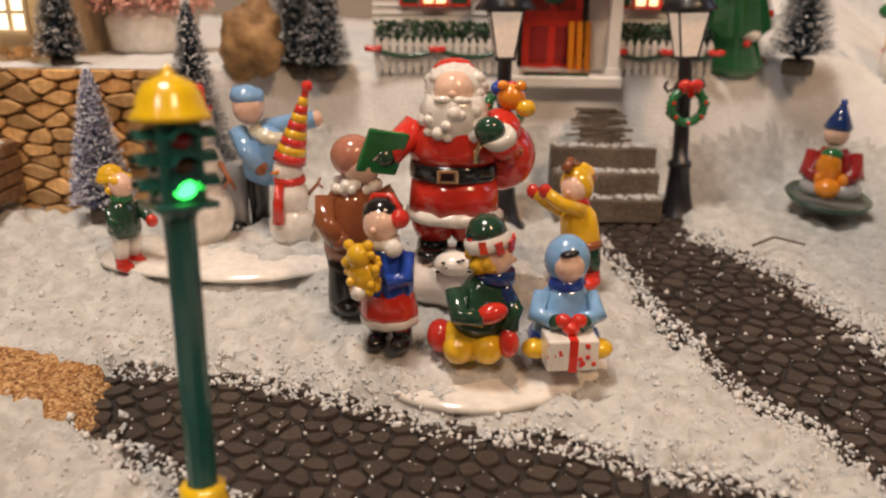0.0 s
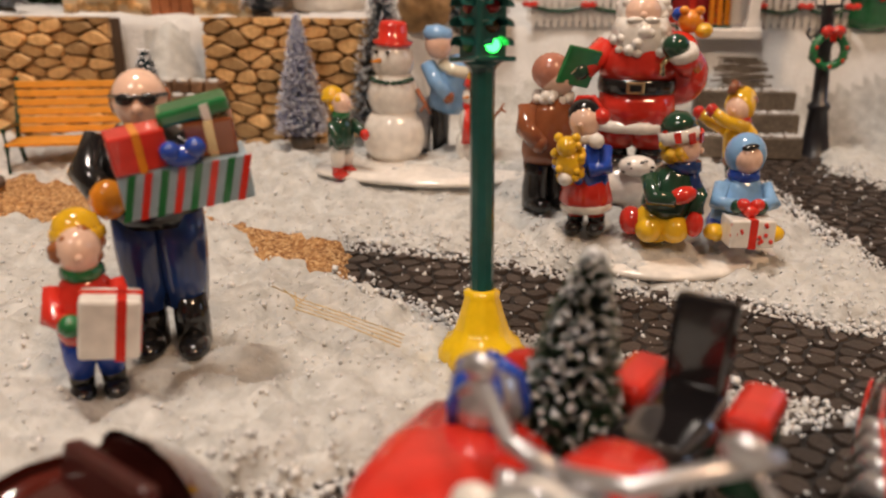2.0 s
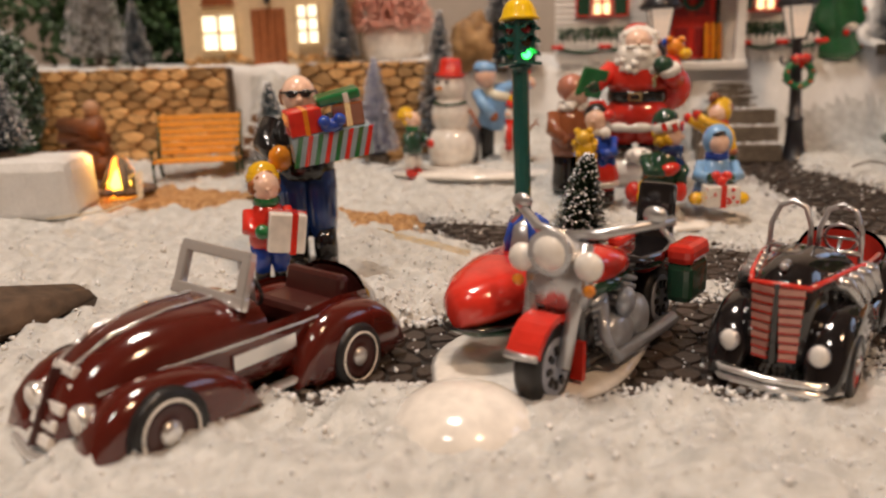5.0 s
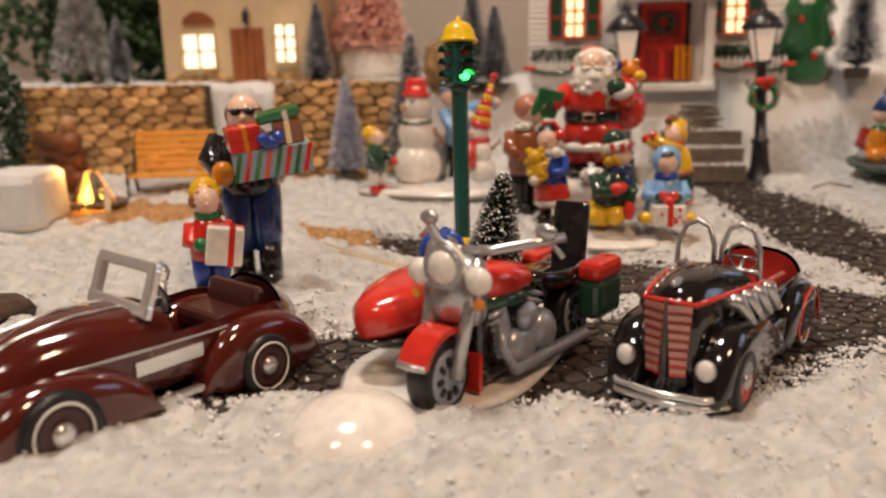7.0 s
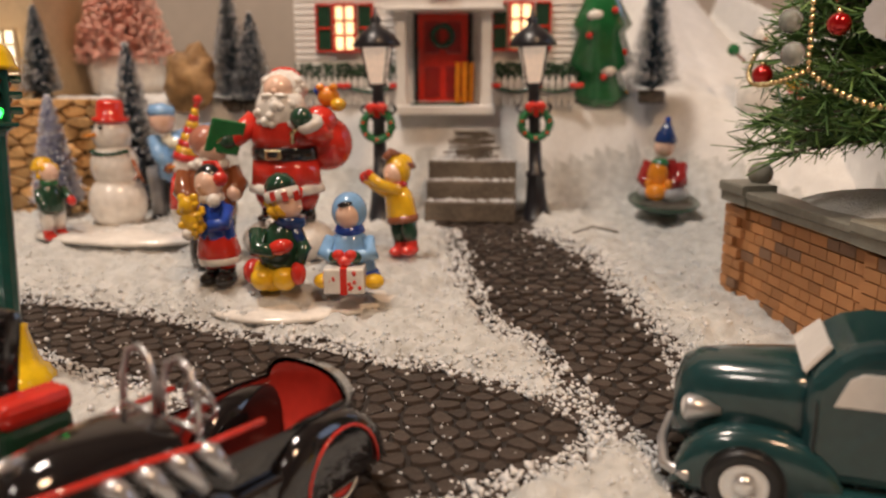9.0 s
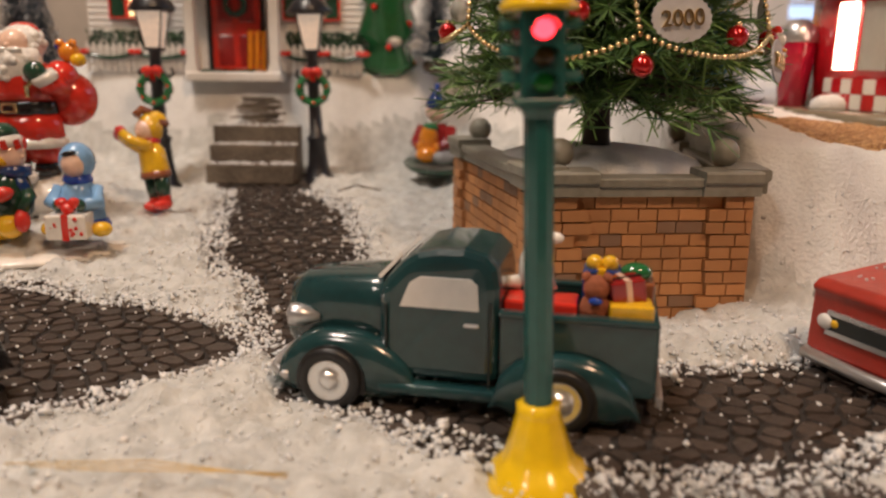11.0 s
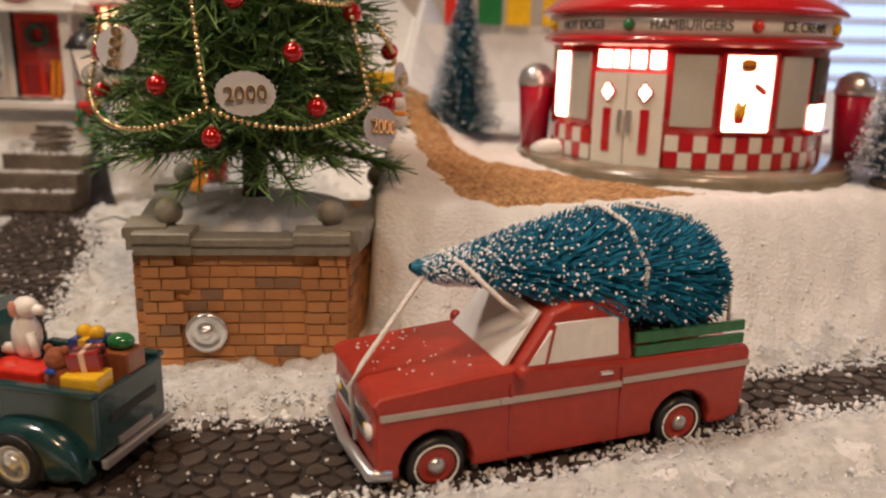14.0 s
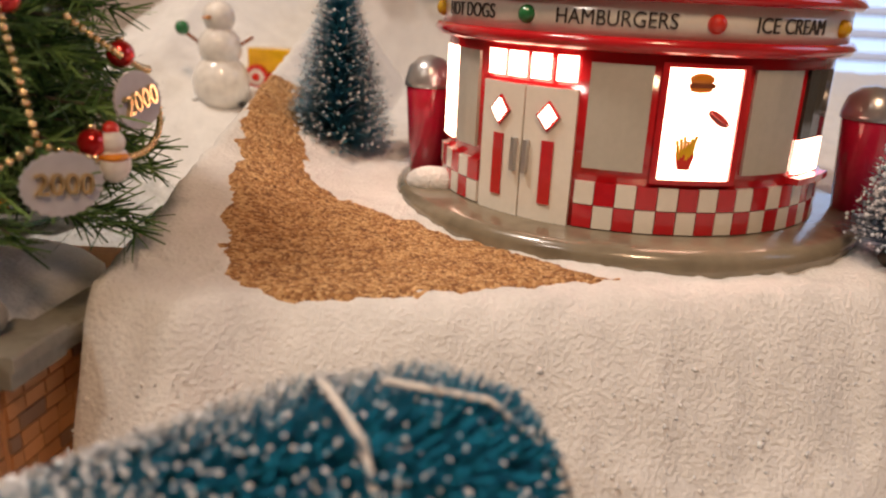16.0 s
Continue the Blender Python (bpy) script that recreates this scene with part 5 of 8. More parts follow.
def kid(coat, trousers, boots, hat, trim, height, arms, hair=None, skirt=None, seed=1, collar=None, hood=None):
    """A standing child: legs, coat, arms, head and cap; faces -y, 1 unit is a millimetre."""
    s = Shape()
    k = height / 55.0
    for sx in (-1, 1):
        s.ball(boots, 4.4 * k, (sx * 4.6 * k, -2.2 * k, 2.4 * k), (0.9, 1.45, 0.75)).lathe(boots, [(3.4 * k, 1 * k), (3.6 * k, 7 * k), (3.2 * k, 8 * k)], (sx * 4.4 * k, 0, 0), seg=12)
        s.lathe(trousers, [(3.6 * k, 7 * k), (4.6 * k, 12 * k), (4.8 * k, 22 * k)], (sx * 4.2 * k, 0, 0), seg=12)
    if skirt:
        s.lathe(skirt, [(10 * k, 12 * k), (10.6 * k, 14 * k), (9 * k, 22 * k), (7.6 * k, 27 * k)], seg=22, scale=(1, 0.85, 1), rib=0.05, ribs=9)
        s.lathe(PORCELAIN, [(9.4 * k, 9 * k), (10.4 * k, 10.4 * k), (10.2 * k, 12.4 * k)], seg=22, scale=(1, 0.85, 1), rib=0.05, ribs=9)
    s.lathe(coat, [(8.6 * k, 19 * k), (9.4 * k, 22 * k), (8.9 * k, 30 * k), (8.4 * k, 34 * k), (5.2 * k, 38.5 * k), (3.2 * k, 40 * k)], seg=20, scale=(1, 0.82, 1), rib=0.02, ribs=5)
    for pts, r, hm in arms:
        limb(s, coat, [tuple(c * k for c in p) for p in pts], r * k, hm, 3.3 * k)
    s.lathe(collar or trim, [(4.4 * k, 36.8 * k), (6.0 * k, 38.5 * k), (5.6 * k, 41 * k), (4.2 * k, 42 * k)], seg=16, rib=0.05, ribs=6)
    s.ball(SKIN, 6.6 * k, (0, -1.0 * k, 46 * k), (0.95, 0.98, 1.05), seg=16).ball(SKIN, 1.2 * k, (0, -7.6 * k, 45.5 * k), seg=7)
    if hair:
        lumps(s, hair, 24, 2.4 * k, (0, 1.2 * k, 46.5 * k), (6.2 * k, 5.4 * k, 5.2 * k), seed)
    if hood:
        s.ball(hood, 8.0 * k, (0, 1.6 * k, 47 * k), (0.98, 0.9, 1.08), seg=18)
    if hat:
        s.lathe(hat, [(6.9 * k, 49 * k), (7.0 * k, 51.0 * k), (5.8 * k, 54.5 * k), (2.6 * k, 56.6 * k), (0.4 * k, 57 * k)], (0, 0.6 * k, 0), (-6, 0, 0), 18)
        s.lathe(trim, [(7.2 * k, 47.6 * k), (7.7 * k, 48.6 * k), (7.5 * k, 50.6 * k), (7.0 * k, 51.2 * k)], (0, 0.6 * k, 0), (-6, 0, 0), 18, rib=0.03, ribs=9)
    return s


HOLD = [([(-7.5, 0, 35), (-9.5, -5, 28), (-4, -9.5, 27)], 3.2, None), ([(7.5, 0, 35), (9.5, -5, 28), (4, -9.5, 28)], 3.2, None)]


def front_row():
    # child in blue coat and red skirt, hugging a yellow toy
    s = kid(BLUE, RED, BLACK, None, RED, 55, HOLD, None, RED, 3, PORCELAIN)
    s.ball(BLACK, 6.9, (-0.4, 1.0, 48.6), (1.0, 0.98, 0.92), seg=16).tube(RED, [(-6, 1.4, 49), (-3, 2, 55), (3, 2, 55), (7, 1.4, 49)], 1.3)
    s.ball(YELLOW, 5.6, (-4, -10, 30), (1, 0.8, 1.15)).ball(YELLOW, 4.4, (-4.5, -11, 37.5)).ball(YELLOW, 2, (-8, -10.5, 41)).ball(YELLOW, 2, (-1, -10.5, 41)).ball(RED, 3.4, (7, -1, 48))
    lumps(s, YELLOW, 26, 1.7, (-4, -10.5, 32), (6, 4, 9), 8)
    s.ball(PORCELAIN, 3.0, (-5, -12.5, 25)).ball(PORCELAIN, 3.2, (6, -6, 39))
    figurine(s, -0.0112, 0.2350, 0.0155, -18, "glazed child figurine in blue coat hugging a yellow toy", (0, -4), 0.91)
    # kneeling child in dark green with striped cap
    s = Shape()
    s.ball(YELLOW, 8, (-2, 0, 6), (1.15, 1.0, 1.1), seg=16).ball(YELLOW, 6, (4, -6, 5), (1, 1.1, 1)).ball(YELLOW, 5.5, (-6, -5, 4.5)).ball(RED, 5.5, (-11, 3, 6), (0.9, 1.2, 1.1))
    s.lathe(DKGREEN, [(9.4, 9), (10.6, 13), (10.2, 20), (7.8, 27), (4, 31)], (0, 0, 0), (0, 10, 0), 20, (1, 0.88, 1), rib=0.03, ribs=5)
    limb(s, DKGREEN, [(-7, -4, 26), (-7, -10, 19), (1, -12.5, 19)], 3.6)
    s.ball(RED, 3.9, (3.5, -12.5, 20.5), (1.5, 0.9, 0.9), (0, -15, 0))
    limb(s, DKGREEN, [(9, -2, 25), (13, -6, 18), (11, -9, 12)], 3.5)
    s.ball(RED, 4.2, (10.5, -10, 8), (0.85, 0.9, 1.3)).lathe(NAVY, [(5, 27), (7.2, 29), (6.4, 33)], (3, -1, 0), (0, 8, 0), 16)
    s.tube(NAVY, [(9, -4, 29), (11.5, -5, 22), (11, -5, 14)], [2.4, 2.8, 2.6])
    s.ball(SKIN, 6.6, (6.2, -2.5, 37), (1, 0.98, 1.05), seg=16).ball(SKIN, 1.3, (12, -5, 36.5), seg=7)
    lumps(s, YELLOW, 26, 2.4, (3.4, -1.5, 37), (5.4, 5.8, 4.4), 6)
    s.lathe(PORCELAIN, [(7.5, 0), (8.1, 1.2), (8.0, 4.4), (7.2, 5.2)], (4.6, -1.8, 39.5), (-8, -14, 0), 20)
    for k in range(9):
        a = k * 0.698
        s.box(RED, (2.6, 0.8, 4.2), (4.9 + 7.9 * math.cos(a), -1.8 + 7.9 * math.sin(a), 42.2), (0, -14, math.degrees(a) + 90))
    s.lathe(DKGREEN, [(7.2, 0), (6.8, 3), (4.4, 6), (0.6, 7.4)], (3.6, -1.5, 44.4), (-8, -14, 0), 18)
    figurine(s, 0.0148, 0.2290, 0.0165, 10, "kneeling glazed child figurine in dark green with striped cap", (0, 0), 0.9)
    # sitting child in pale blue with a dotted present
    s = Shape()
    s.lathe(SKYBLUE, [(10.5, 0), (11.5, 5), (10.4, 14), (8, 21), (4.5, 25)], seg=20, scale=(1, 0.85, 1), rib=0.04, ribs=6)
    s.lathe(BLUE, [(11.5, 0), (12.4, 3), (11.2, 6)], seg=20, scale=(1.08, 0.9, 1), rib=0.05, ribs=5)
    s.ball(YELLOW, 4.6, (-11, -8, 2), (1.1, 1, 0.8)).ball(YELLOW, 4.6, (12, -8, 2), (1.1, 1, 0.8))
    limb(s, SKYBLUE, [(-8, -1, 20), (-11, -6, 14), (-4.5, -11, 14)], 3.5)
    limb(s, SKYBLUE, [(8, -1, 20), (11, -6, 14), (4.5, -11, 14)], 3.5)
    s.ball(DKGREEN, 3.0, (-4.6, -12.5, 14.2)).ball(DKGREEN, 3.0, (4.6, -12.5, 14.2))
    s.lathe(BLUE, [(5.2, 22), (7.0, 24), (6.0, 27)], seg=16, rib=0.05, ribs=7)
    s.ball(SKYBLUE, 8.4, (0, 0.6, 33), (0.98, 0.95, 1.08), seg=20).ball(SKIN, 6.2, (0, -3.6, 32), (0.92, 0.85, 1.02), seg=16).ball(BLACK, 3.2, (-0.6, -6.6, 37.4), (1.1, 0.6, 0.42), (0, -12, 0))
    s.box(PORCELAIN, (18, 13, 11.5), (0, -14, 5.0), (0, 0, 4), bevel=0.8).box(RED, (3, 13.6, 12.1), (0, -14, 5.0), (0, 0, 4))
    for k in range(14):
        s.ball(RED, 0.95, (random.Random(k).choice((-1, 1)) * random.Random(k + 50).uniform(2.8, 8), -20.6, random.Random(k + 9).uniform(0.8, 9.5)), (1, 0.4, 1), seg=6)
    s.ball(RED, 3.2, (0, -15, 13), (1, 0.8, 0.8)).ball(RED, 3.0, (-2.8, -14, 15.4), (1, 0.8, 0.9)).ball(RED, 3.0, (2.8, -14, 15.4), (1, 0.8, 0.9))
    figurine(s, 0.0440, 0.2350, 0.0175, 2, "sitting glazed child figurine in pale blue with a dotted present", (0, 0), 0.88)
    # reaching child in yellow coat
    s = kid(YELLOW, DKGREEN, RED, YELLOW, BROWN, 50, [([(-7, 0, 35), (-13, -5, 41), (-18, -7, 46)], 3.2, RED), ([(5, -4, 36), (-3, -10, 41), (-9, -12, 47)], 3.2, RED)], None, None, 4, RED, YELLOW)
    s.tube(BROWN, [(-1, -5, 50), (-1, -1, 53), (0, 5, 50)], 2.2)
    s.lathe(BROWN, [(8.8, 16.5), (9.2, 18), (8.8, 20)], seg=20, scale=(1, 0.84, 1))
    figurine(s, 0.0595, 0.2880, 0.0165, -34, "glazed child figurine in yellow coat reaching upwards", (0, -10), 0.92)
    # stout man in brown coat and pink cap
    s = Shape()
    for sx in (-1, 1):
        s.lathe(BLACK, [(5.4, 0), (5.6, 5), (5.0, 14), (5.8, 22)], (sx * 5.2, 0, 0), seg=14).ball(BLACK, 5, (sx * 5.4, -3.4, 1.6), (0.9, 1.4, 0.7))
    s.lathe(BROWN, [(10.5, 19), (11.5, 23), (11, 32), (10.5, 40), (6.5, 45)], seg=22, scale=(1, 0.85, 1), rib=0.035, ribs=6)
    limb(s, BROWN, [(-9.5, 0, 41), (-12.5, -3, 33), (-9, -8, 28)], 4.2, BROWN, 3.6)
    limb(s, BROWN, [(9.5, 0, 41), (12.5, -4, 35), (9, -9, 32)], 4.2, SKIN, 3.4)
    lumps(s, PORCELAIN, 26, 2.4, (0, -0.5, 44.5), (7.5, 6.4, 1.8), 4)
    s.ball(SKIN, 7.2, (2, -1.5, 52), (1, 1, 1.0), seg=16).ball(SKIN, 1.7, (8.6, -4.2, 51))
    s.ball(mat("glaze_rose", (0.46, 0.19, 0.13), 0.2, coat=0.4), 7.8, (0.2, 0.4, 54.5), (1.02, 1.02, 0.95), seg=16).ball(BROWN, 2.6, (8.2, -2.4, 56.8), (1, 1.2, 0.7)).ball(BROWN, 3.2, (2.4, -6.8, 52), (0.8, 0.5, 1.2))
    figurine(s, -0.0262, 0.2650, 0.0170, 30, "stout glazed man figurine in brown coat and rose cap")


def snow_builders():
    s = Shape()
    s.lathe(PORCELAIN, [(1, 0), (46, 0.2), (52, 1.6), (51, 3.2), (40, 4.4), (1, 4.6)], seg=40, scale=(1, 0.56, 1), rib=0.03, ribs=5)
    figurine(s, -0.0835, 0.3030, 0.0192, -3, "oval white glazed base plate half sunk in snow", name="base_plate")
    # big snowman with red hat
    s = Shape()
    s.ball(PORCELAIN, 14, (0, 0, 13), (1, 0.95, 1.08), seg=24).ball(PORCELAIN, 11.4, (0, 0, 31), (1, 0.95, 1.1), seg=22).ball(PORCELAIN, 9.2, (0, 0, 46), (1, 0.96, 1.05), seg=20)
    s.lathe(RED, [(8.6, 0), (8.8, 1.2), (6.4, 2.0), (6.2, 8), (5.2, 9.6), (0.5, 10)], (0, 0, 53), (4, 4, 0), 20)
    s.lathe(ORANGE, [(1.2, 0), (0.2, 6)], (-4.5, -7.6, 46.5), (90, 0, -30), 8).ball(BLACK, 1.0, (-6, -6.5, 50), seg=6).ball(BLACK, 1.0, (-0.8, -8.6, 50), seg=6)
    for k in range(8):
        a = -2.6 + k * 0.3
        s.ball(DKGREEN, 1.4, (9.4 * math.cos(a), 9.0 * math.sin(a), 38.4 - 1.2 * math.sin(k * 0.45)), (1.4, 1, 0.8), seg=7)
    s.tube(BROWN, [(11, -3, 34), (15, -6, 28), (17, -6, 24)], [1.1, 0.9, 0.6]).tube(BROWN, [(15, -6, 28), (13, -8, 25)], 0.6)
    figurine(s, -0.0985, 0.3170, 0.0205, 0, "white glazed snowman with red hat on the base plate", (0, 0), 1.07, name="snowman")
    # child in green coat
    s = kid(DKGREEN, PORCELAIN, RED, YELLOW, YELLOW, 44, [([(-7, 0, 35), (-9, -2, 28), (-8, -5, 24)], 3.2, DKGREEN), ([(7, -2, 34), (8, -9, 29), (7, -13, 27)], 3.2, RED)], YELLOW, None, 5, GREEN)
    figurine(s, -0.1175, 0.2880, 0.0205, 62, "small glazed child figurine in green coat and yellow cap", (0, 0), 0.9)
    # snowman with striped hat on a green disc
    s = Shape()
    s.lathe(mat("glaze_grass", (0.03, 0.30, 0.06), 0.18, coat=0.5), [(16, 0), (16.6, 1.2), (16, 2.6), (1, 3)], seg=30)
    s.ball(PORCELAIN, 9.6, (0, 0, 10.5), (1, 0.95, 1.05), seg=20).ball(PORCELAIN, 8.0, (0, 0, 22), (1, 0.95, 1.15), seg=18).ball(PORCELAIN, 6.2, (-0.5, -0.5, 33.5), seg=16)
    s.lathe(RED, [(6.0, 27.6), (6.8, 29), (6.2, 31)], seg=16).tube(RED, [(-3, -6, 28.5), (-3.4, -8.6, 21), (-3.8, -9.0, 13)], [2.0, 2.2, 2.4])
    s.lathe(ORANGE, [(1.0, 0), (0.2, 4)], (-3.5, -5.5, 33.8), (90, 0, -35), 8)
    for k in range(9):
        r0, r1 = 6.0 * (1 - k / 9) + 1.0, 6.0 * (1 - (k + 1) / 9) + 1.0
        s.lathe(RED if k % 2 == 0 else YELLOW, [(r0, 0), (r1, 3.6)], (0.2 + k * 0.9, 0, 37 + k * 3.2), (0, 15, 0), 14)
    s.ball(RED, 2.4, (8.8, 0, 67))
    s.tube(BROWN, [(7, -1, 23), (11.5, -2, 28), (13, -2, 31)], [0.9, 0.7, 0.4]).tube(BROWN, [(11.5, -2, 28), (14, -3, 27)], 0.5)
    figurine(s, -0.0590, 0.3150, 0.0205, 0, "white glazed snowman with striped hat and red scarf on green disc", name="snowman")
    # man in pale blue, bending over
    s = Shape()
    for sx in (-1, 1):
        s.lathe(GREY if sx < 0 else BLACK, [(4.2, 0), (4.4, 10), (5.0, 22), (5.4, 30)], (sx * 4.6, 0, 0), seg=12).ball(BLACK, 4.4, (sx * 4.8, -3, 1.6), (0.9, 1.4, 0.7))
    s.lathe(SKYBLUE, [(8.5, 26), (9.8, 32), (9.6, 40), (7.6, 47), (4, 51)], (0, 0, 0), (10, 16, 0), 20, (1, 0.85, 1), rib=0.03, ribs=5)
    s.lathe(mat("glaze_pale", (0.62, 0.60, 0.48), 0.2, coat=0.4), [(8.8, 45), (9.6, 47), (6.5, 50)], (0, 0, 0), (10, 16, 0), 20, (1, 0.85, 1), rib=0.08, ribs=7)
    limb(s, SKYBLUE, [(10, -6, 46), (22, -8, 49), (32, -9, 51)], 4.2, SKIN, 3.4)
    limb(s, SKYBLUE, [(-1, -8, 46), (3, -14, 38), (9, -17, 32)], 3.8, BROWN, 3.2)
    s.ball(SKIN, 6.8, (4, -8, 56), (1, 1, 1.08), seg=16).lathe(SKYBLUE, [(7.0, 0), (7.3, 2.4), (6.2, 5.2), (0.6, 6.6)], (3.4, -7.0, 58.5), (6, 8, 0), 18)
    figurine(s, -0.0835, 0.3420, 0.0200, 4, "glazed man figurine in pale blue sweater bending over")


def shoppers():
    s = Shape()
    for sx in (-1, 1):
        s.lathe(BLACK, [(4.6, 0), (4.8, 8), (4.4, 15)], (sx * 5.6, sx * -1.5, 0), seg=14).ball(BLACK, 4.8, (sx * 5.8, -5 + sx * -1.5, 1.6), (0.9, 1.5, 0.7))
        s.lathe(NAVY, [(5.4, 12), (6.2, 20), (6.8, 30), (6.6, 38)], (sx * 4.9, 0, 0), seg=16, rib=0.03, ribs=5)
    s.lathe(BLACK, [(9.8, 35), (10.8, 39), (11.2, 48), (10.4, 56), (6, 61)], seg=22, scale=(1.05, 0.8, 1), rib=0.02, ribs=5)
    limb(s, BLACK, [(-10.5, 0, 57), (-14.5, -5, 50), (-9, -12, 45)], 4.3, ORANGE, 4.6)
    limb(s, BLACK, [(10.5, 0, 57), (15, -6, 51), (19, -10, 49)], 4.0, ORANGE, 4.2)
    s.ball(SKIN, 7.0, (0, -2, 67), (0.95, 1, 1.08), seg=18).ball(BLACK, 1.9, (-2.6, -8.6, 68), (1.2, 0.5, 0.8), seg=9).ball(BLACK, 1.9, (2.6, -8.6, 68), (1.2, 0.5, 0.8), seg=9).tube(BLACK, [(-6.6, -4, 68.4), (-3, -8.9, 68.6), (3, -8.9, 68.6), (6.6, -4, 68.4)], 0.5)
    s.ball(BROWN, 2.6, (-6.2, 0, 66.5), (0.5, 1.2, 1.2)).ball(BROWN, 2.6, (6.2, 0, 66.5), (0.5, 1.2, 1.2)).ball(SKIN, 1.4, (0, -9, 65.6), seg=7)
    figurine(s, -0.1320, 0.1380, 0.0085, 20, "bald glazed man figurine in black jacket and blue jeans", (0, -1), 1.03)
    # parcels carried by him
    g = thing("gift_stack", pose(-0.1160, 0.1235, 0.0548, 8, -7, 26) @ Matrix.Scale(0.88, 4), "stack of wrapped presents in striped, red and gold paper", "presents")
    STR = Shape().box(mat("gift_blue_grey", (0.30, 0.42, 0.50), 0.3, coat=0.3), (0.034, 0.012, 0.013), (0, 0, 0.0065), bevel=0.0006)
    big = part("box", STR, g, "pale blue box with slanting stripes")
    for k in range(8):
        x = -0.0150 + k * 0.0043
        part("stripe", Shape().plate(RED if k % 2 else GREEN, [(-0.0026, 0.0002), (-0.0006, 0.0002), (0.0034, 0.0128), (0.0014, 0.0128)], 0.0004, (x - 0.0005, -0.0060, 0), (90, 0, 0)), big)
    b = part("box", Shape().box(RED, (0.0145, 0.010, 0.0105), (-0.0105, -0.001, 0.0183), (0, 0, 8), bevel=0.0007).box(ORANGE, (0.0020, 0.0103, 0.0108), (-0.0105, -0.001, 0.0183), (0, 0, 8)), g, "red wrapped box")
    part("box", Shape().box(BROWN, (0.013, 0.009, 0.010), (0.0090, 0.001, 0.0180), (0, 0, -6), bevel=0.0007).box(GOLD, (0.0024, 0.0093, 0.0103), (0.0090, 0.001, 0.0180), (0, 0, -6)), g, "brown and gold box")
    part("bow", Shape().ball(BLUE, 0.0042, (0.0005, -0.0055, 0.0155), (1.2, 0.7, 0.7)).ball(BLUE, 0.0028, (0.0040, -0.0062, 0.0175)).ball(BLUE, 0.0028, (-0.0025, -0.0062, 0.0175)), g, "blue ribbon bow")
    part("box", Shape().box(GREEN, (0.019, 0.010, 0.0042), (0.0055, 0.002, 0.0255), (0, -6, 0), bevel=0.0012).box(PORCELAIN, (0.0022, 0.0104, 0.0046), (0.0085, 0.002, 0.0252), (0, -6, 0)), g, "flat green box with white ribbon")
    # boy with a white present
    s = kid(RED, BLUE, BLACK, YELLOW, YELLOW, 42, HOLD, mat("glaze_auburn", (0.30, 0.10, 0.03), 0.2, coat=0.4), None, 7, GREEN)
    s.ball(GREEN, 2.6, (-3.5, -9.5, 21.5))
    figurine(s, -0.1390, 0.1100, 0.0078, 30, "glazed boy figurine in red coat and yellow cap", (0, 0), 1.09)
    g = thing("gift_box", pose(-0.1305, 0.1025, 0.0235, 0, 8, 26) @ Matrix.Scale(1.08, 4), "white wrapped box with red ribbon", "present")
    part("box", Shape().box(PORCELAIN, (0.0125, 0.009, 0.0135), (0, 0, 0.0067), bevel=0.0008), g)
    part("ribbon", Shape().box(RED, (0.0020, 0.0094, 0.0139), (0.0022, 0, 0.0067)).box(RED, (0.0129, 0.0020, 0.0139), (0, 0.001, 0.0067)), g, "red ribbon")


def slider():
    t = thing("snow_saucer", pose(0.1935, 0.3850, 0.0225, 8, 2, 0), "round dark green snow saucer lying on snow", "saucer")
    part("saucer", Shape().lathe(DKGREEN, [(0.0005, 0), (0.014, 0.0004), (0.0185, 0.0028), (0.0205, 0.0052), (0.0198, 0.0058), (0.015, 0.003), (0.0005, 0.0015)], seg=30), t)
    s = Shape()
    s.ball(GREY, 8, (-5, -3, 7), (0.9, 1.4, 0.6)).ball(GREY, 8, (6, -3, 7), (0.9, 1.4, 0.6)).ball(ORANGE, 5.5, (-1, -10, 8), (1.1, 1.2, 0.8))
    s.lathe(DKRED, [(8.6, 4), (9.2, 10), (8.4, 19), (5, 24)], seg=20, scale=(1, 0.85, 1)).ball(ORANGE, 5.6, (-1.5, -7, 15), (1, 0.75, 1.6)).ball(GREEN, 3.8, (-1, -6, 22), (1.2, 1, 0.7))
    limb(s, DKRED, [(8, 0, 21), (10, -5, 13), (5, -10, 12)], 3.2, ORANGE, 2.6)
    limb(s, DKRED, [(-8, 0, 21), (-10, -5, 13), (-5, -10, 12)], 3.2, ORANGE, 2.6)
    s.ball(SKIN, 5.4, (-0.5, -1, 30), seg=14).lathe(NAVY, [(5.6, 0), (5.8, 1.6), (3.6, 6), (1.0, 11)], (-0.4, -0.5, 32), (0, 4, 0), 16).ball(BLUE, 1.5, (0.3, -0.4, 43.4))
    figurine(s, 0.1935, 0.3850, 0.0250, -24, "small glazed child figurine in red coat and blue cap", (0, 0), 1.12)


santa()
front_row()
snow_builders()
shoppers()
slider()
s = Shape().lathe(PORCELAIN, [(1, -2), (40, -1.5), (48, 0.5), (46, 2.4), (30, 3.6), (1, 4.2)], seg=40, scale=(1, 0.8, 1), rib=0.05, ribs=4)
figurine(s, 0.0150, 0.2480, 0.0062, 0, "white glazed base plate half buried in snow", name="base_plate")


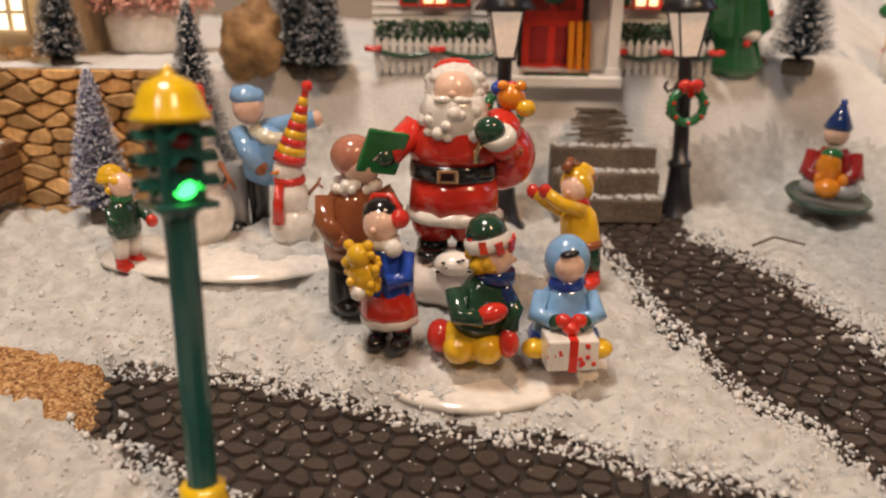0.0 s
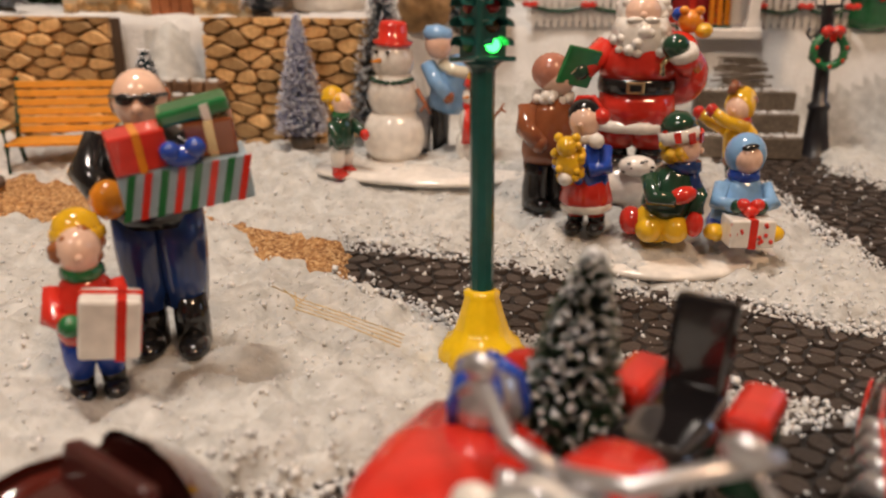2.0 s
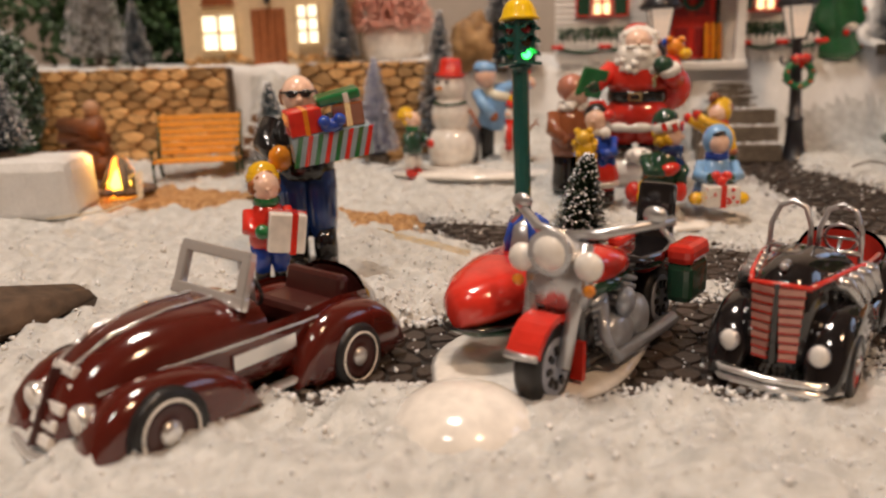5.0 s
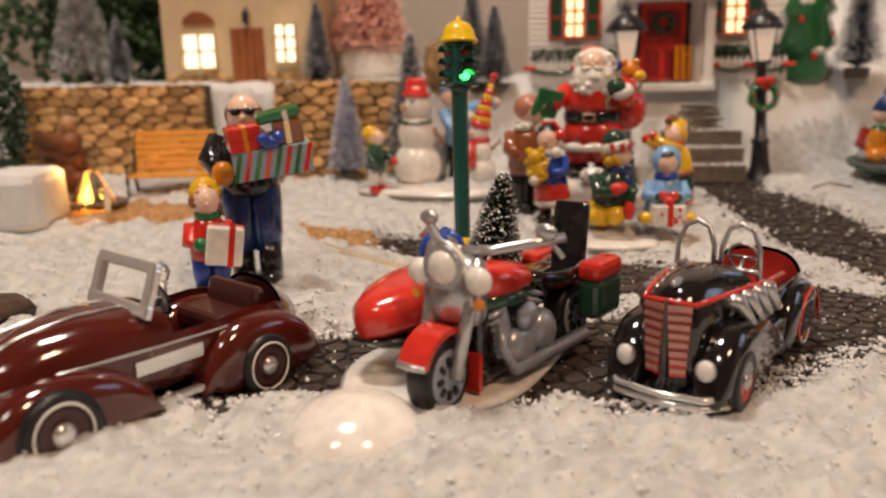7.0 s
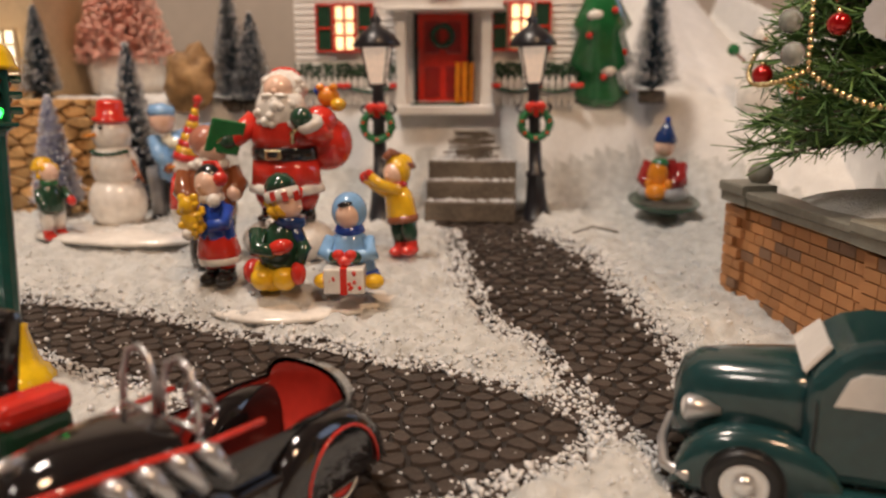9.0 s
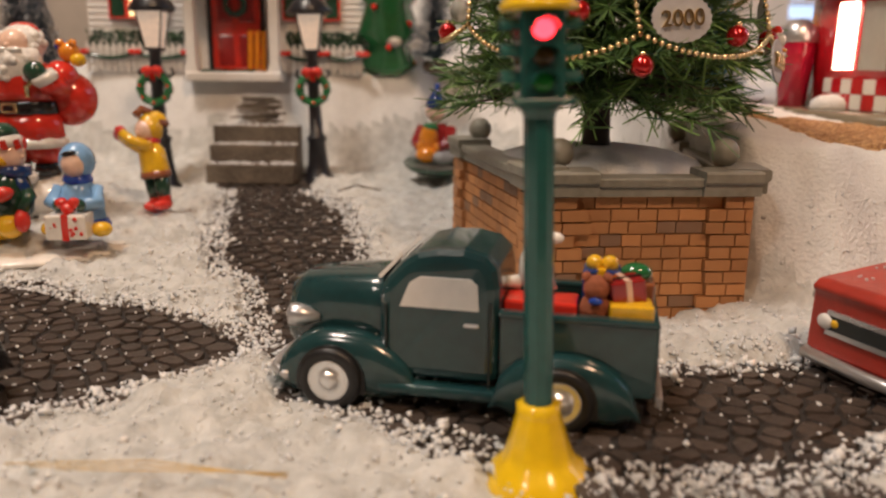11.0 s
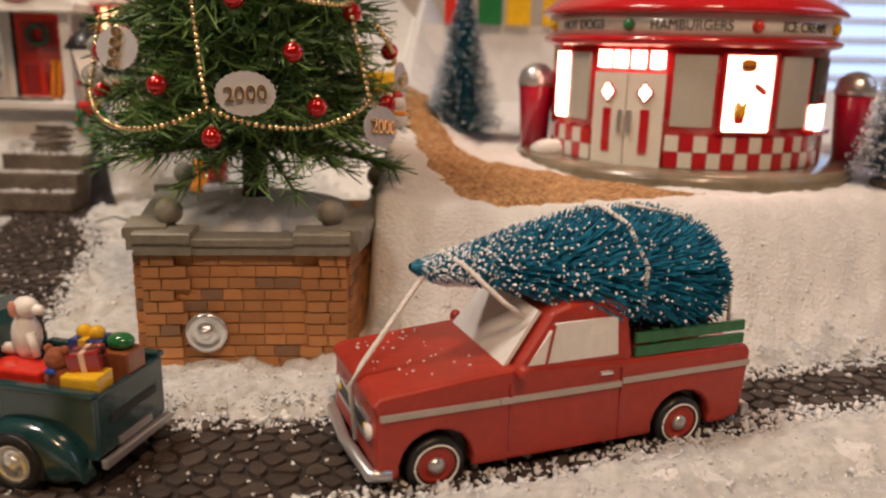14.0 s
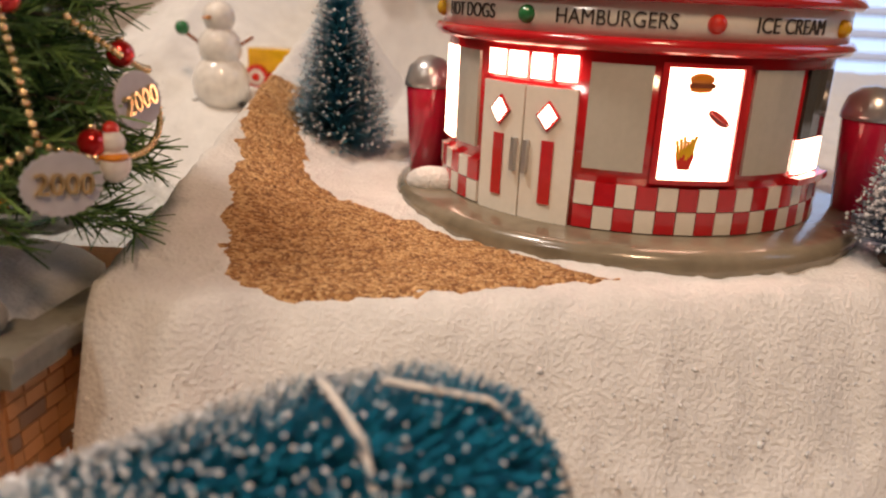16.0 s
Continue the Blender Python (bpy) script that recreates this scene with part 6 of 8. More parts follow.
# ---------------------------------------------------------------- vehicles; own x axis forward, y to the left, metres
TYRE = mat("tyre_rubber", (0.012, 0.012, 0.013), 0.4, bump=0.2, scale=400, vary=0.2)
MAROON = mat("maroon_enamel", (0.085, 0.012, 0.008), 0.12, bump=0.03, vary=0.1, coat=0.8)
MAROON_DK = mat("maroon_inside", (0.05, 0.01, 0.008), 0.35, vary=0.15, coat=0.3)
JET = mat("black_enamel", (0.010, 0.009, 0.010), 0.10, bump=0.03, vary=0.1, coat=0.8)
TRUCKGREEN = mat("truck_green", (0.012, 0.046, 0.050), 0.20, bump=0.06, vary=0.15, coat=0.6)
TRUCKRED = mat("truck_red", (0.36, 0.032, 0.018), 0.36, bump=0.12, scale=350, vary=0.15)
GLASSY = mat("painted_pane", (0.76, 0.74, 0.71), 0.25, vary=0.06, coat=0.3)
STRIPE = mat("grey_stripe", (0.42, 0.38, 0.35), 0.4, vary=0.1)
BED = mat("bed_dark", (0.02, 0.025, 0.025), 0.5, vary=0.2)


def wheel(parent, x, y, r, w, rim_m, hub_m, ring_m=None):
    """A wheel whose outer face looks along the sign of y."""
    s = 1 if y > 0 else -1
    rot = (-90 * s, 0, 0)
    wh = part("wheel", Shape().lathe(TYRE, [(r * 0.62, 0), (r * 0.93, 0), (r, w * 0.25), (r, w * 0.75), (r * 0.93, w), (r * 0.66, w), (r * 0.62, w * 0.7)], (x, y, r), rot, 28), parent)
    part("rim", Shape().lathe(rim_m, [(r * 0.64, w * 0.5), (r * 0.64, w * 0.98), (r * 0.56, w * 0.88), (r * 0.30, w * 0.86), (r * 0.28, w * 0.95)], (x, y, r), rot, 24), wh)
    part("hubcap", Shape().lathe(hub_m, [(r * 0.30, w * 0.8), (r * 0.29, w * 1.02), (r * 0.16, w * 1.16), (r * 0.03, w * 1.2)], (x, y, r), rot, 18), wh)
    if ring_m:
        k = Shape()
        k.tube(ring_m, [(x + r * 0.74 * math.cos(a), y + s * w * 1.0, r + r * 0.74 * math.sin(a)) for a in [i * math.pi / 14 for i in range(29)]], r * 0.045, 5)
        part("whitewall", k, wh, "thin pale ring")
    return wh


def shell(m, stations, x0, x1, zcut, seg=28):
    """A lofted body with an opening in its top."""
    s = Shape().loft(m, stations, seg)
    s.bm.normal_update()
    bmesh.ops.recalc_face_normals(s.bm, faces=s.bm.faces)
    gone = [f for f in s.bm.faces if len(f.verts) == 4 and x0 < f.calc_center_median().x < x1 and f.calc_center_median().z > zcut(f.calc_center_median().x) and abs(f.normal.z) > 0.35]
    bmesh.ops.delete(s.bm, geom=gone, context="FACES")
    return s


def fender(m, x, y, r, w, ahead, behind, top):
    """A pontoon mudguard over a wheel."""
    st = []
    for k in range(13):
        u = -1 + k / 6.0
        ln = ahead if u > 0 else behind
        zt = top * math.sqrt(max(0.0, 1 - abs(u) ** 2.3)) + r * 0.35
        st.append((x + u * ln, w * (0.55 + 0.45 * math.sqrt(max(0, 1 - u * u))), r * 0.30 if abs(u) < 0.72 else r * 0.5, max(zt, r * 0.52), 2.8, y))
    return Shape().loft(m, st, 18)


def arch(x, y, r, z0):
    """A near-black plate standing in for shade in the hollow behind a wheel."""
    pts = [(x + r * math.cos(a), r * 0.86 + r * math.sin(a)) for a in [math.pi * i / 14 for i in range(15)]]
    return Shape().plate(TYRE, pts + [(x - r, z0), (x + r, z0)], 0.0008, (0, y + (0.0008 if y > 0 else 0), 0), (90, 0, 0))


def maroon_car():
    t = thing("toy_car", pose(-0.1194, 0.0161, 0.0036, 0, 0, -120.8) @ Matrix.Diagonal((1.02, 1.10, 1.12, 1)), "glossy maroon streamlined toy convertible with chrome trim", "car", "toy cars")
    st = [(-0.053, 0.004, 0.012, 0.016, 2), (-0.050, 0.009, 0.009, 0.021, 2.2), (-0.042, 0.0128, 0.007, 0.0268, 2.6), (-0.030, 0.0146, 0.006, 0.0285, 3), (-0.018, 0.0150, 0.006, 0.0275, 3), (-0.006, 0.0148, 0.006, 0.0272, 3), (0.004, 0.0144, 0.006, 0.0280, 2.8), (0.014, 0.0138, 0.006, 0.0282, 2.6), (0.024, 0.0124, 0.006, 0.0272, 2.5), (0.034, 0.0104, 0.006, 0.0240, 2.3), (0.040, 0.0082, 0.006, 0.0190, 2.2), (0.044, 0.005, 0.007, 0.013, 2)]
    part("body", shell(MAROON, st, -0.037, -0.004, lambda x: 0.0225), t)
    part("interior", shell(MAROON_DK, [(x, w * 0.93, z0 + 0.001, z1 - 0.0012, n) for x, w, z0, z1, n in st[2:9]], -0.038, -0.003, lambda x: 0.0215).box(MAROON_DK, (0.012, 0.022, 0.006), (-0.028, 0, 0.0175), bevel=0.002).box(MAROON_DK, (0.004, 0.022, 0.012), (-0.035, 0, 0.020), (0, -14, 0), bevel=0.0015), t, "dark maroon seat and cockpit")
    for y in (-0.0145, 0.0145):
        part("front_fender", fender(MAROON, 0.026, y, 0.0092, 0.0058, 0.019, 0.026, 0.0165), t)
        part("rear_fender", fender(MAROON, -0.030, y, 0.0090, 0.0056, 0.019, 0.022, 0.0180), t)
        s = 1 if y > 0 else -1
        wheel(t, 0.027, y + s * 0.0026, 0.0092, 0.0042, MAROON_DK, CHROME, PORCELAIN)
        wheel(t, -0.030, y + s * 0.0024, 0.0082, 0.0042, MAROON_DK, CHROME, PORCELAIN)
        part("arch", arch(0.027, s * 0.0195, 0.0100, 0.004), t)
        part("running_board", Shape().box(CHROME, (0.026, 0.0025, 0.0016), (-0.002, y + s * 0.0010, 0.0066), bevel=0.0004), t, "chrome running board")
        part("side_strip", Shape().tube(CHROME, [(0.036, s * 0.0094, 0.0172), (0.024, s * 0.0122, 0.0190), (0.008, s * 0.0144, 0.0195), (-0.016, s * 0.0149, 0.0195), (-0.034, s * 0.0140, 0.0195)], 0.0004, 5), t, "thin chrome side strip")
        part("side_flash", Shape().box(CHROME, (0.019, 0.0006, 0.0034), (-0.004, s * 0.0149, 0.0158), (0, 1, 0)), t, "silver side flash")
        part("headlight", Shape().lathe(CHROME, [(0.0012, -0.005), (0.0030, -0.001), (0.0032, 0.001), (0.0026, 0.0018)], (0.0400, s * 0.0098, 0.0135), (0, 86, 0), 16).ball(GLASSY, 0.0024, (0.0414, s * 0.0098, 0.0136), (0.5, 1, 1)), t, "round chrome headlight")
        part("hood_strip", Shape().tube(CHROME, [(0.038, s * 0.0030, 0.0218), (0.028, s * 0.0036, 0.0264), (0.014, s * 0.0040, 0.0284), (0.002, s * 0.0042, 0.0282)], 0.0004, 5), t)
    ws = Shape()
    for k in ((-0.0135, 0.0005), (0.0135, 0.0005)):
        ws.box(CHROME, (0.0022, 0.0034, 0.0105), (-0.0020, k[0] * 0.90, 0.0322), (0, -22, 0), bevel=0.0005)
    ws.box(CHROME, (0.0022, 0.0268, 0.0028), (-0.0040, 0, 0.0370), (0, -22, 0), bevel=0.0005).box(CHROME, (0.0022, 0.0285, 0.0032), (0.0000, 0, 0.0275), (0, -22, 0), bevel=0.0005)
    part("windscreen", ws, t, "open chrome windscreen frame")
    gr = Shape()
    for k in range(5):
        zz = 0.0085 + k * 0.0031
        gr.box(GLASSY, (0.0020, 0.0112 - abs(k - 2) * 0.0012, 0.0024), (0.0448 - k * 0.0016 - (0.0012 if k > 2 else 0), 0, zz), (0, -28, 0), bevel=0.0004)
    part("grille", gr.box(MAROON_DK, (0.0022, 0.0005, 0.016), (0.0430, 0, 0.0148), (0, -28, 0)), t, "cream barred grille")
    part("bumper", Shape().tube(CHROME, [(0.0400, -0.0185, 0.0062), (0.0455, -0.013, 0.0060), (0.0475, 0, 0.0058), (0.0455, 0.013, 0.0060), (0.0400, 0.0185, 0.0062)], 0.0012, 8), t, "curved chrome bumper")
    part("hanging_loop", Shape().tube(SILVER, [(-0.0125 + 0.0024 * math.cos(a), 0, 0.0325 + 0.0024 * math.sin(a)) for a in [i * math.pi / 8 for i in range(17)]], 0.0005, 6).lathe(SILVER, [(0.0014, 0.020), (0.0014, 0.0305)], (-0.0125, 0, 0), seg=10), t, "small metal hanging loop")
    sw = Shape().tube(TYRE, [(-0.0085 + 0.0010 * math.sin(a), 0.0055 + 0.0040 * math.cos(a), 0.0278 + 0.0038 * math.sin(a)) for a in [i * math.pi / 10 for i in range(21)]], 0.0005, 6).tube(TYRE, [(-0.004, 0.0055, 0.024), (-0.0085, 0.0055, 0.0278)], 0.0006)
    part("steering_wheel", sw, t)


def black_car():
    t = thing("toy_car", pose(0.0432, 0.0700, 0.0030, 0, 0, -118.5) @ Matrix.Diagonal((0.957, 1.0, 1.07, 1)), "glossy black toy roadster with red trim and silver pipes", "car", "toy cars")
    st = [(-0.050, 0.006, 0.010, 0.020, 2.2), (-0.047, 0.011, 0.008, 0.0262, 2.4), (-0.040, 0.0140, 0.006, 0.0288, 2.8), (-0.030, 0.0148, 0.005, 0.0292, 3), (-0.016, 0.0146, 0.005, 0.0288, 3), (-0.004, 0.0142, 0.005, 0.0292, 3), (0.006, 0.0136, 0.005, 0.0318, 2.8), (0.016, 0.0118, 0.005, 0.0335, 2.5), (0.028, 0.0100, 0.005, 0.0330, 2.4), (0.036, 0.0084, 0.005, 0.0312, 2.6), (0.0395, 0.0070, 0.005, 0.0275, 2.6)]
    part("body", shell(JET, st, -0.040, 0.001, lambda x: 0.0225), t)
    part("interior", shell(mat("seat_red", (0.42, 0.03, 0.02), 0.3, coat=0.4), [(x, w * 0.93, z0 + 0.001, z1 - 0.0012, n) for x, w, z0, z1, n in st[2:7]], -0.041, 0.002, lambda x: 0.0180), t, "red seat and cockpit")
    for s in (-1, 1):
        part("front_fender", fender(JET, 0.024, s * 0.0122, 0.0085, 0.0062, 0.019, 0.036, 0.0190), t)
        part("rear_fender", fender(JET, -0.030, s * 0.0135, 0.0085, 0.0056, 0.020, 0.022, 0.0190), t)
        wheel(t, 0.029, s * 0.0148, 0.0082, 0.0036, RED, SILVER)
        wheel(t, -0.033, s * 0.0138, 0.0078, 0.0040, RED, SILVER, PORCELAIN)
        part("rear_arch_line", Shape().tube(RED, [(-0.033 + 0.0125 * math.cos(a), s * 0.0188, 0.0068 + 0.0125 * math.sin(a)) for a in [math.pi * i / 12 for i in range(13)]], 0.0004, 5), t, "red pinstripe")
        part("skirt", Shape().box(JET, (0.048, 0.0030, 0.010), (-0.004, s * 0.0155, 0.0100), bevel=0.0010), t)
        part("arch", arch(0.029, s * 0.0166, 0.0092, 0.004), t)
        part("arch_line", Shape().tube(RED, [(0.029 + 0.0097 * math.cos(a), s * 0.0168, 0.0075 + 0.0097 * math.sin(a)) for a in [math.pi * i / 12 for i in range(13)]], 0.0005, 5), t, "red pinstripe")
        part("hood_line", Shape().tube(RED, [(0.0392, s * 0.0070, 0.0282), (0.028, s * 0.0098, 0.0285), (0.014, s * 0.0122, 0.0283), (0.002, s * 0.0141, 0.0276), (-0.012, s * 0.0148, 0.0274)], 0.0007, 6), t, "red trim line")
        part("sill_line", Shape().tube(RED, [(0.016, s * 0.0150, 0.0065), (-0.010, s * 0.0152, 0.0065), (-0.024, s * 0.0165, 0.0075)], 0.0005, 5), t, "red pinstripe")
        part("fender_line", Shape().tube(RED, [(0.022, s * 0.0160, 0.0180), (0.010, s * 0.0162, 0.0145), (-0.004, s * 0.0160, 0.0110), (-0.016, s * 0.0158, 0.0085)], 0.0004, 5), t, "red pinstripe")
        for k in range(4):
            x = 0.0235 - k * 0.0065
            part("exhaust_pipe", Shape().tube(SILVER, [(x, s * (0.0090 + k * 0.0011), 0.0268), (x - 0.0012, s * (0.0128 + k * 0.0008), 0.0262), (x - 0.0046, s * (0.0158 + k * 0.0004), 0.0205)], [0.0020, 0.0022, 0.0013], 10), t, "silver side pipe")
        part("headlight", Shape().lathe(SILVER, [(0.0014, -0.003), (0.0026, 0), (0.0028, 0.0012), (0.0023, 0.0018)], (0.0400, s * 0.0110, 0.0128), (0, 84, s * 8), 16).ball(GLASSY, 0.0024, (0.0414, s * 0.0111, 0.0129), (0.5, 1, 1.1)), t, "round headlight")
        lp = [(0.0030, s * 0.0010, 0.0300), (0.0026, s * 0.0012, 0.0360), (0.0022, s * 0.0030, 0.0410), (0.0020, s * 0.0065, 0.0425), (0.0022, s * 0.0100, 0.0410), (0.0026, s * 0.0120, 0.0360), (0.0030, s * 0.0124, 0.0270)]
        part("windscreen_hoop", Shape().tube(SILVER, lp, 0.0008, 7).tube(SILVER, [(0.0031, s * 0.0010, 0.0300), (0.0031, s * 0.0124, 0.0300)], 0.0008, 6), t, "silver half-round windscreen hoop")
    gr = Shape()
    for k in range(8):
        for s in (-1, 1):
            gr.box(mat("grille_rose", (0.48, 0.24, 0.20), 0.3, metal=0.3, coat=0.3), (0.0014, 0.0062 - k * 0.0003, 0.0013), (0.0402 + (0.0004 if k < 6 else 0), s * 0.0034, 0.0272 - k * 0.0023), (0, 0, s * 18)).box(RED, (0.0010, 0.0064 - k * 0.0003, 0.0005), (0.0403, s * 0.0034, 0.0261 - k * 0.0023), (0, 0, s * 18))
    part("grille", gr.box(JET, (0.003, 0.0014, 0.020), (0.0402, 0, 0.0190)), t, "pink and red louvred grille")
    part("grille_band", Shape().tube(RED, [(0.0385, -0.0076, 0.0281), (0.0402, -0.0036, 0.0286), (0.0405, 0, 0.0287), (0.0402, 0.0036, 0.0286), (0.0385, 0.0076, 0.0281)], 0.0007, 6), t, "red band")
    for zz in (0.0062, 0.0040):
        part("bumper", Shape().tube(CHROME, [(0.0375, -0.0165, zz), (0.0440, -0.012, zz), (0.0458, 0, zz), (0.0440, 0.012, zz), (0.0375, 0.0165, zz)], 0.00095, 8), t, "chrome bumper bar")
    part("hood_badge", Shape().ball(SILVER, 0.0016, (0.0345, 0, 0.0322), (2.2, 0.8, 0.8)), t)
    part("steering_wheel", Shape().tube(SILVER, [(-0.0030 + 0.0012 * math.sin(a), 0.0058 + 0.0044 * math.cos(a), 0.0325 + 0.0040 * math.sin(a)) for a in [i * math.pi / 10 for i in range(21)]], 0.0005, 6).tube(SILVER, [(-0.003, 0.0014, 0.0325), (-0.003, 0.0102, 0.0325)], 0.0005).tube(SILVER, [(0.003, 0.0058, 0.027), (-0.003, 0.0058, 0.0325)], 0.0005), t)
    part("rear_badge", Shape().box(SILVER, (0.0006, 0.0050, 0.0014), (-0.0425, 0, 0.0240), (0, 12, 0)), t)


def motorbike():
    t = thing("motorcycle", pose(-0.0184, 0.0497, 0.0052, 0, 0, -118.5) @ Matrix.Diagonal((0.94, 1.10, 1.05, 1)), "red and grey toy motorcycle with sidecar on white base", "motorcycle")
    W = 0.0105
    for x in (0.0345, -0.0360):
        wh = part("wheel", Shape().lathe(TYRE, [(W * 0.66, -0.003), (W * 0.92, -0.003), (W, -0.0015), (W, 0.0015), (W * 0.92, 0.003), (W * 0.66, 0.003)], (x, 0, W), (90, 0, 0), 30), t)
        rim = Shape().lathe(mat("rim_blue_grey", (0.30, 0.33, 0.40), 0.3, vary=0.1, coat=0.3), [(W * 0.68, -0.0034), (W * 0.68, 0.0034), (W * 0.52, 0.0030), (W * 0.2, 0.0034)], (x, 0, W), (90, 0, 0), 26)
        part("rim", rim, wh)
        for k in range(9):
            a = k * 2 * math.pi / 9
            part("spoke_gap", Shape().box(TYRE, (0.0022, 0.0080, 0.0014), (x + W * 0.42 * math.cos(a), 0, W + W * 0.42 * math.sin(a)), (0, -math.degrees(a), 0)), wh)
    ps = [(0.0345 + 0.0128 * math.cos(a), W + 0.0128 * math.sin(a)) for a in [radians(25 + 14 * i) for i in range(9)]]
    pin = [(0.0345 + 0.0112 * math.cos(a), W + 0.0112 * math.sin(a)) for a in [radians(25 + 14 * i) for i in range(8, -1, -1)]]
    part("front_mudguard", Shape().plate(RED, ps + pin, 0.0082, (0, 0.0041, 0), (90, 0, 0)).tube(SILVER, [(ps[0][0], -0.0041, ps[0][1]), (ps[0][0] + 0.0006, 0, ps[0][1]), (ps[0][0], 0.0041, ps[0][1])], 0.0009, 6), t, "red mudguard with grey lip")
    for s in (-1, 1):
        part("fork", Shape().tube(SILVER, [(0.0345, s * 0.0050, W), (0.0295, s * 0.0058, 0.0260), (0.0245, s * 0.0060, 0.0390)], [0.0016, 0.0018, 0.0018], 10), t, "grey fork leg")
        part("spot_light", Shape().ball(PORCELAIN, 0.0036, (0.0290, s * 0.0085, 0.0348), (0.8, 1, 1)), t, "round white spot lamp")
        part("indicator", Shape().ball(ORANGE, 0.0015, (0.0300, s * 0.0092, 0.0292)), t, "orange indicator")
        part("handlebar", Shape().tube(SILVER, [(0.0225, 0, 0.0400), (0.0215, s * 0.0080, 0.0410), (0.0140, s * 0.0150, 0.0425), (0.0080, s * 0.0205, 0.0435)], 0.0013, 9).tube(SILVER, [(0.0105, s * 0.018, 0.0425), (0.0105, s * 0.0215, 0.039)], 0.0007).ball(SILVER, 0.0024, (0.0120, s * 0.0175, 0.0452), (0.7, 1.2, 0.9)), t, "grey handlebar with mirror")
    part("headlight", Shape().ball(PORCELAIN, 0.0052, (0.0296, 0, 0.0375), (0.85, 1, 1), seg=18).lathe(SILVER, [(0.0054, -0.001), (0.0056, 0.0006)], (0.0316, 0, 0.0375), (0, 90, 0), 18), t, "white headlamp")
    part("fairing", Shape().loft(SILVER, [(0.021, 0.0064, 0.020, 0.0405, 3), (0.027, 0.0082, 0.021, 0.0390, 3), (0.0300, 0.0072, 0.024, 0.0340, 3)], 16), t)
    part("tank", Shape().loft(RED, [(-0.008, 0.0040, 0.0255, 0.0300, 2.4), (-0.002, 0.0062, 0.0250, 0.0330, 2.4), (0.008, 0.0070, 0.0250, 0.0350, 2.4), (0.018, 0.0058, 0.0260, 0.0350, 2.4), (0.022, 0.003, 0.0280, 0.0340, 2)], 18), t, "red fuel tank")
    part("tank_lower", Shape().loft(DKGREEN, [(-0.008, 0.0044, 0.0230, 0.0268, 3), (0.006, 0.0070, 0.0225, 0.0272, 3), (0.020, 0.0050, 0.0235, 0.0282, 3)], 16), t, "dark green lower tank")
    ALLOY = mat("alloy_blue_grey", (0.36, 0.39, 0.44), 0.28, metal=0.35, bump=0.1, vary=0.15, coat=0.3)
    for dx, tilt in ((-0.004, -18), (0.008, 20)):
        fins = []
        for k in range(7):
            fins += [(0.0046, k * 0.0021), (0.0060, k * 0.0021 + 0.0003), (0.0060, k * 0.0021 + 0.0013), (0.0046, k * 0.0021 + 0.0016)]
        part("cylinder", Shape().lathe(ALLOY, fins, (dx, 0, 0.0105), (0, tilt, 0), 18), t, "grey finned cylinder")
    for s in (-1, 1):
        part("crankcase", Shape().ball(ALLOY, 0.0062, (0.003, s * 0.0050, 0.0110), (1.35, 0.62, 1.0), seg=18), t, "grey rounded crankcase")
        part("gearbox", Shape().ball(ALLOY, 0.0056, (-0.0095, s * 0.0054, 0.0120), (1.15, 0.62, 1.2), seg=16), t)
        part("air_cleaner", Shape().ball(ALLOY, 0.0040, (0.002, s * 0.0072, 0.0195), (1.2, 0.55, 1.0), seg=14), t)
        part("exhaust_pipe", Shape().tube(ALLOY, [(0.012, s * 0.005, 0.021), (0.0155, s * 0.0072, 0.014), (0.011, s * 0.0085, 0.0070), (-0.030, s * 0.0088, 0.0068)], [0.0014, 0.0015, 0.0017, 0.0021], 10), t, "grey exhaust pipe")
    part("frame", Shape().box(JET, (0.045, 0.0080, 0.0075), (-0.004, 0, 0.0072), bevel=0.0015).box(JET, (0.010, 0.0080, 0.018), (0.017, 0, 0.0150), bevel=0.002).box(RED, (0.002, 0.010, 0.010), (0.0225, 0, 0.0085)), t, "black frame")
    part("seat", Shape().loft(JET, [(-0.036, 0.0062, 0.0235, 0.0290, 3), (-0.024, 0.0075, 0.0225, 0.0280, 3), (-0.012, 0.0070, 0.0240, 0.0290, 3), (-0.004, 0.0040, 0.0260, 0.0300, 2.5)], 16), t)
    part("seat_back", Shape().box(JET, (0.0034, 0.0110, 0.0185), (-0.0385, 0, 0.0355), (0, -10, 0), bevel=0.0014), t, "tall black seat back")
    part("rear_mudguard", Shape().loft(DKRED, [(-0.049, 0.0035, 0.010, 0.018, 2.5), (-0.044, 0.0042, 0.0160, 0.0235, 2.5), (-0.034, 0.0044, 0.0200, 0.0255, 2.5), (-0.026, 0.0040, 0.0200, 0.0250, 2.5)], 14), t)
    for s in (-1, 1):
        bag = part("saddlebag", Shape().box(DKGREEN, (0.017, 0.0072, 0.0120), (-0.0375, s * 0.0102, 0.0175), bevel=0.002), t, "dark green saddlebag")
        part("bag_lid", Shape().box(RED, (0.0174, 0.0076, 0.0060), (-0.0375, s * 0.0102, 0.0258), bevel=0.002), bag, "red lid")
    # sidecar
    hull = [(-0.032, 0.0085, 0.0095, 0.0205, 2.6), (-0.020, 0.0110, 0.0080, 0.0215, 2.6), (-0.004, 0.0122, 0.0075, 0.0225, 2.6), (0.010, 0.0120, 0.0080, 0.0220, 2.5), (0.022, 0.0100, 0.0095, 0.0205, 2.4), (0.031, 0.0062, 0.0115, 0.0180, 2.2), (0.0345, 0.002, 0.0140, 0.0160, 2)]
    Ys = -0.0245
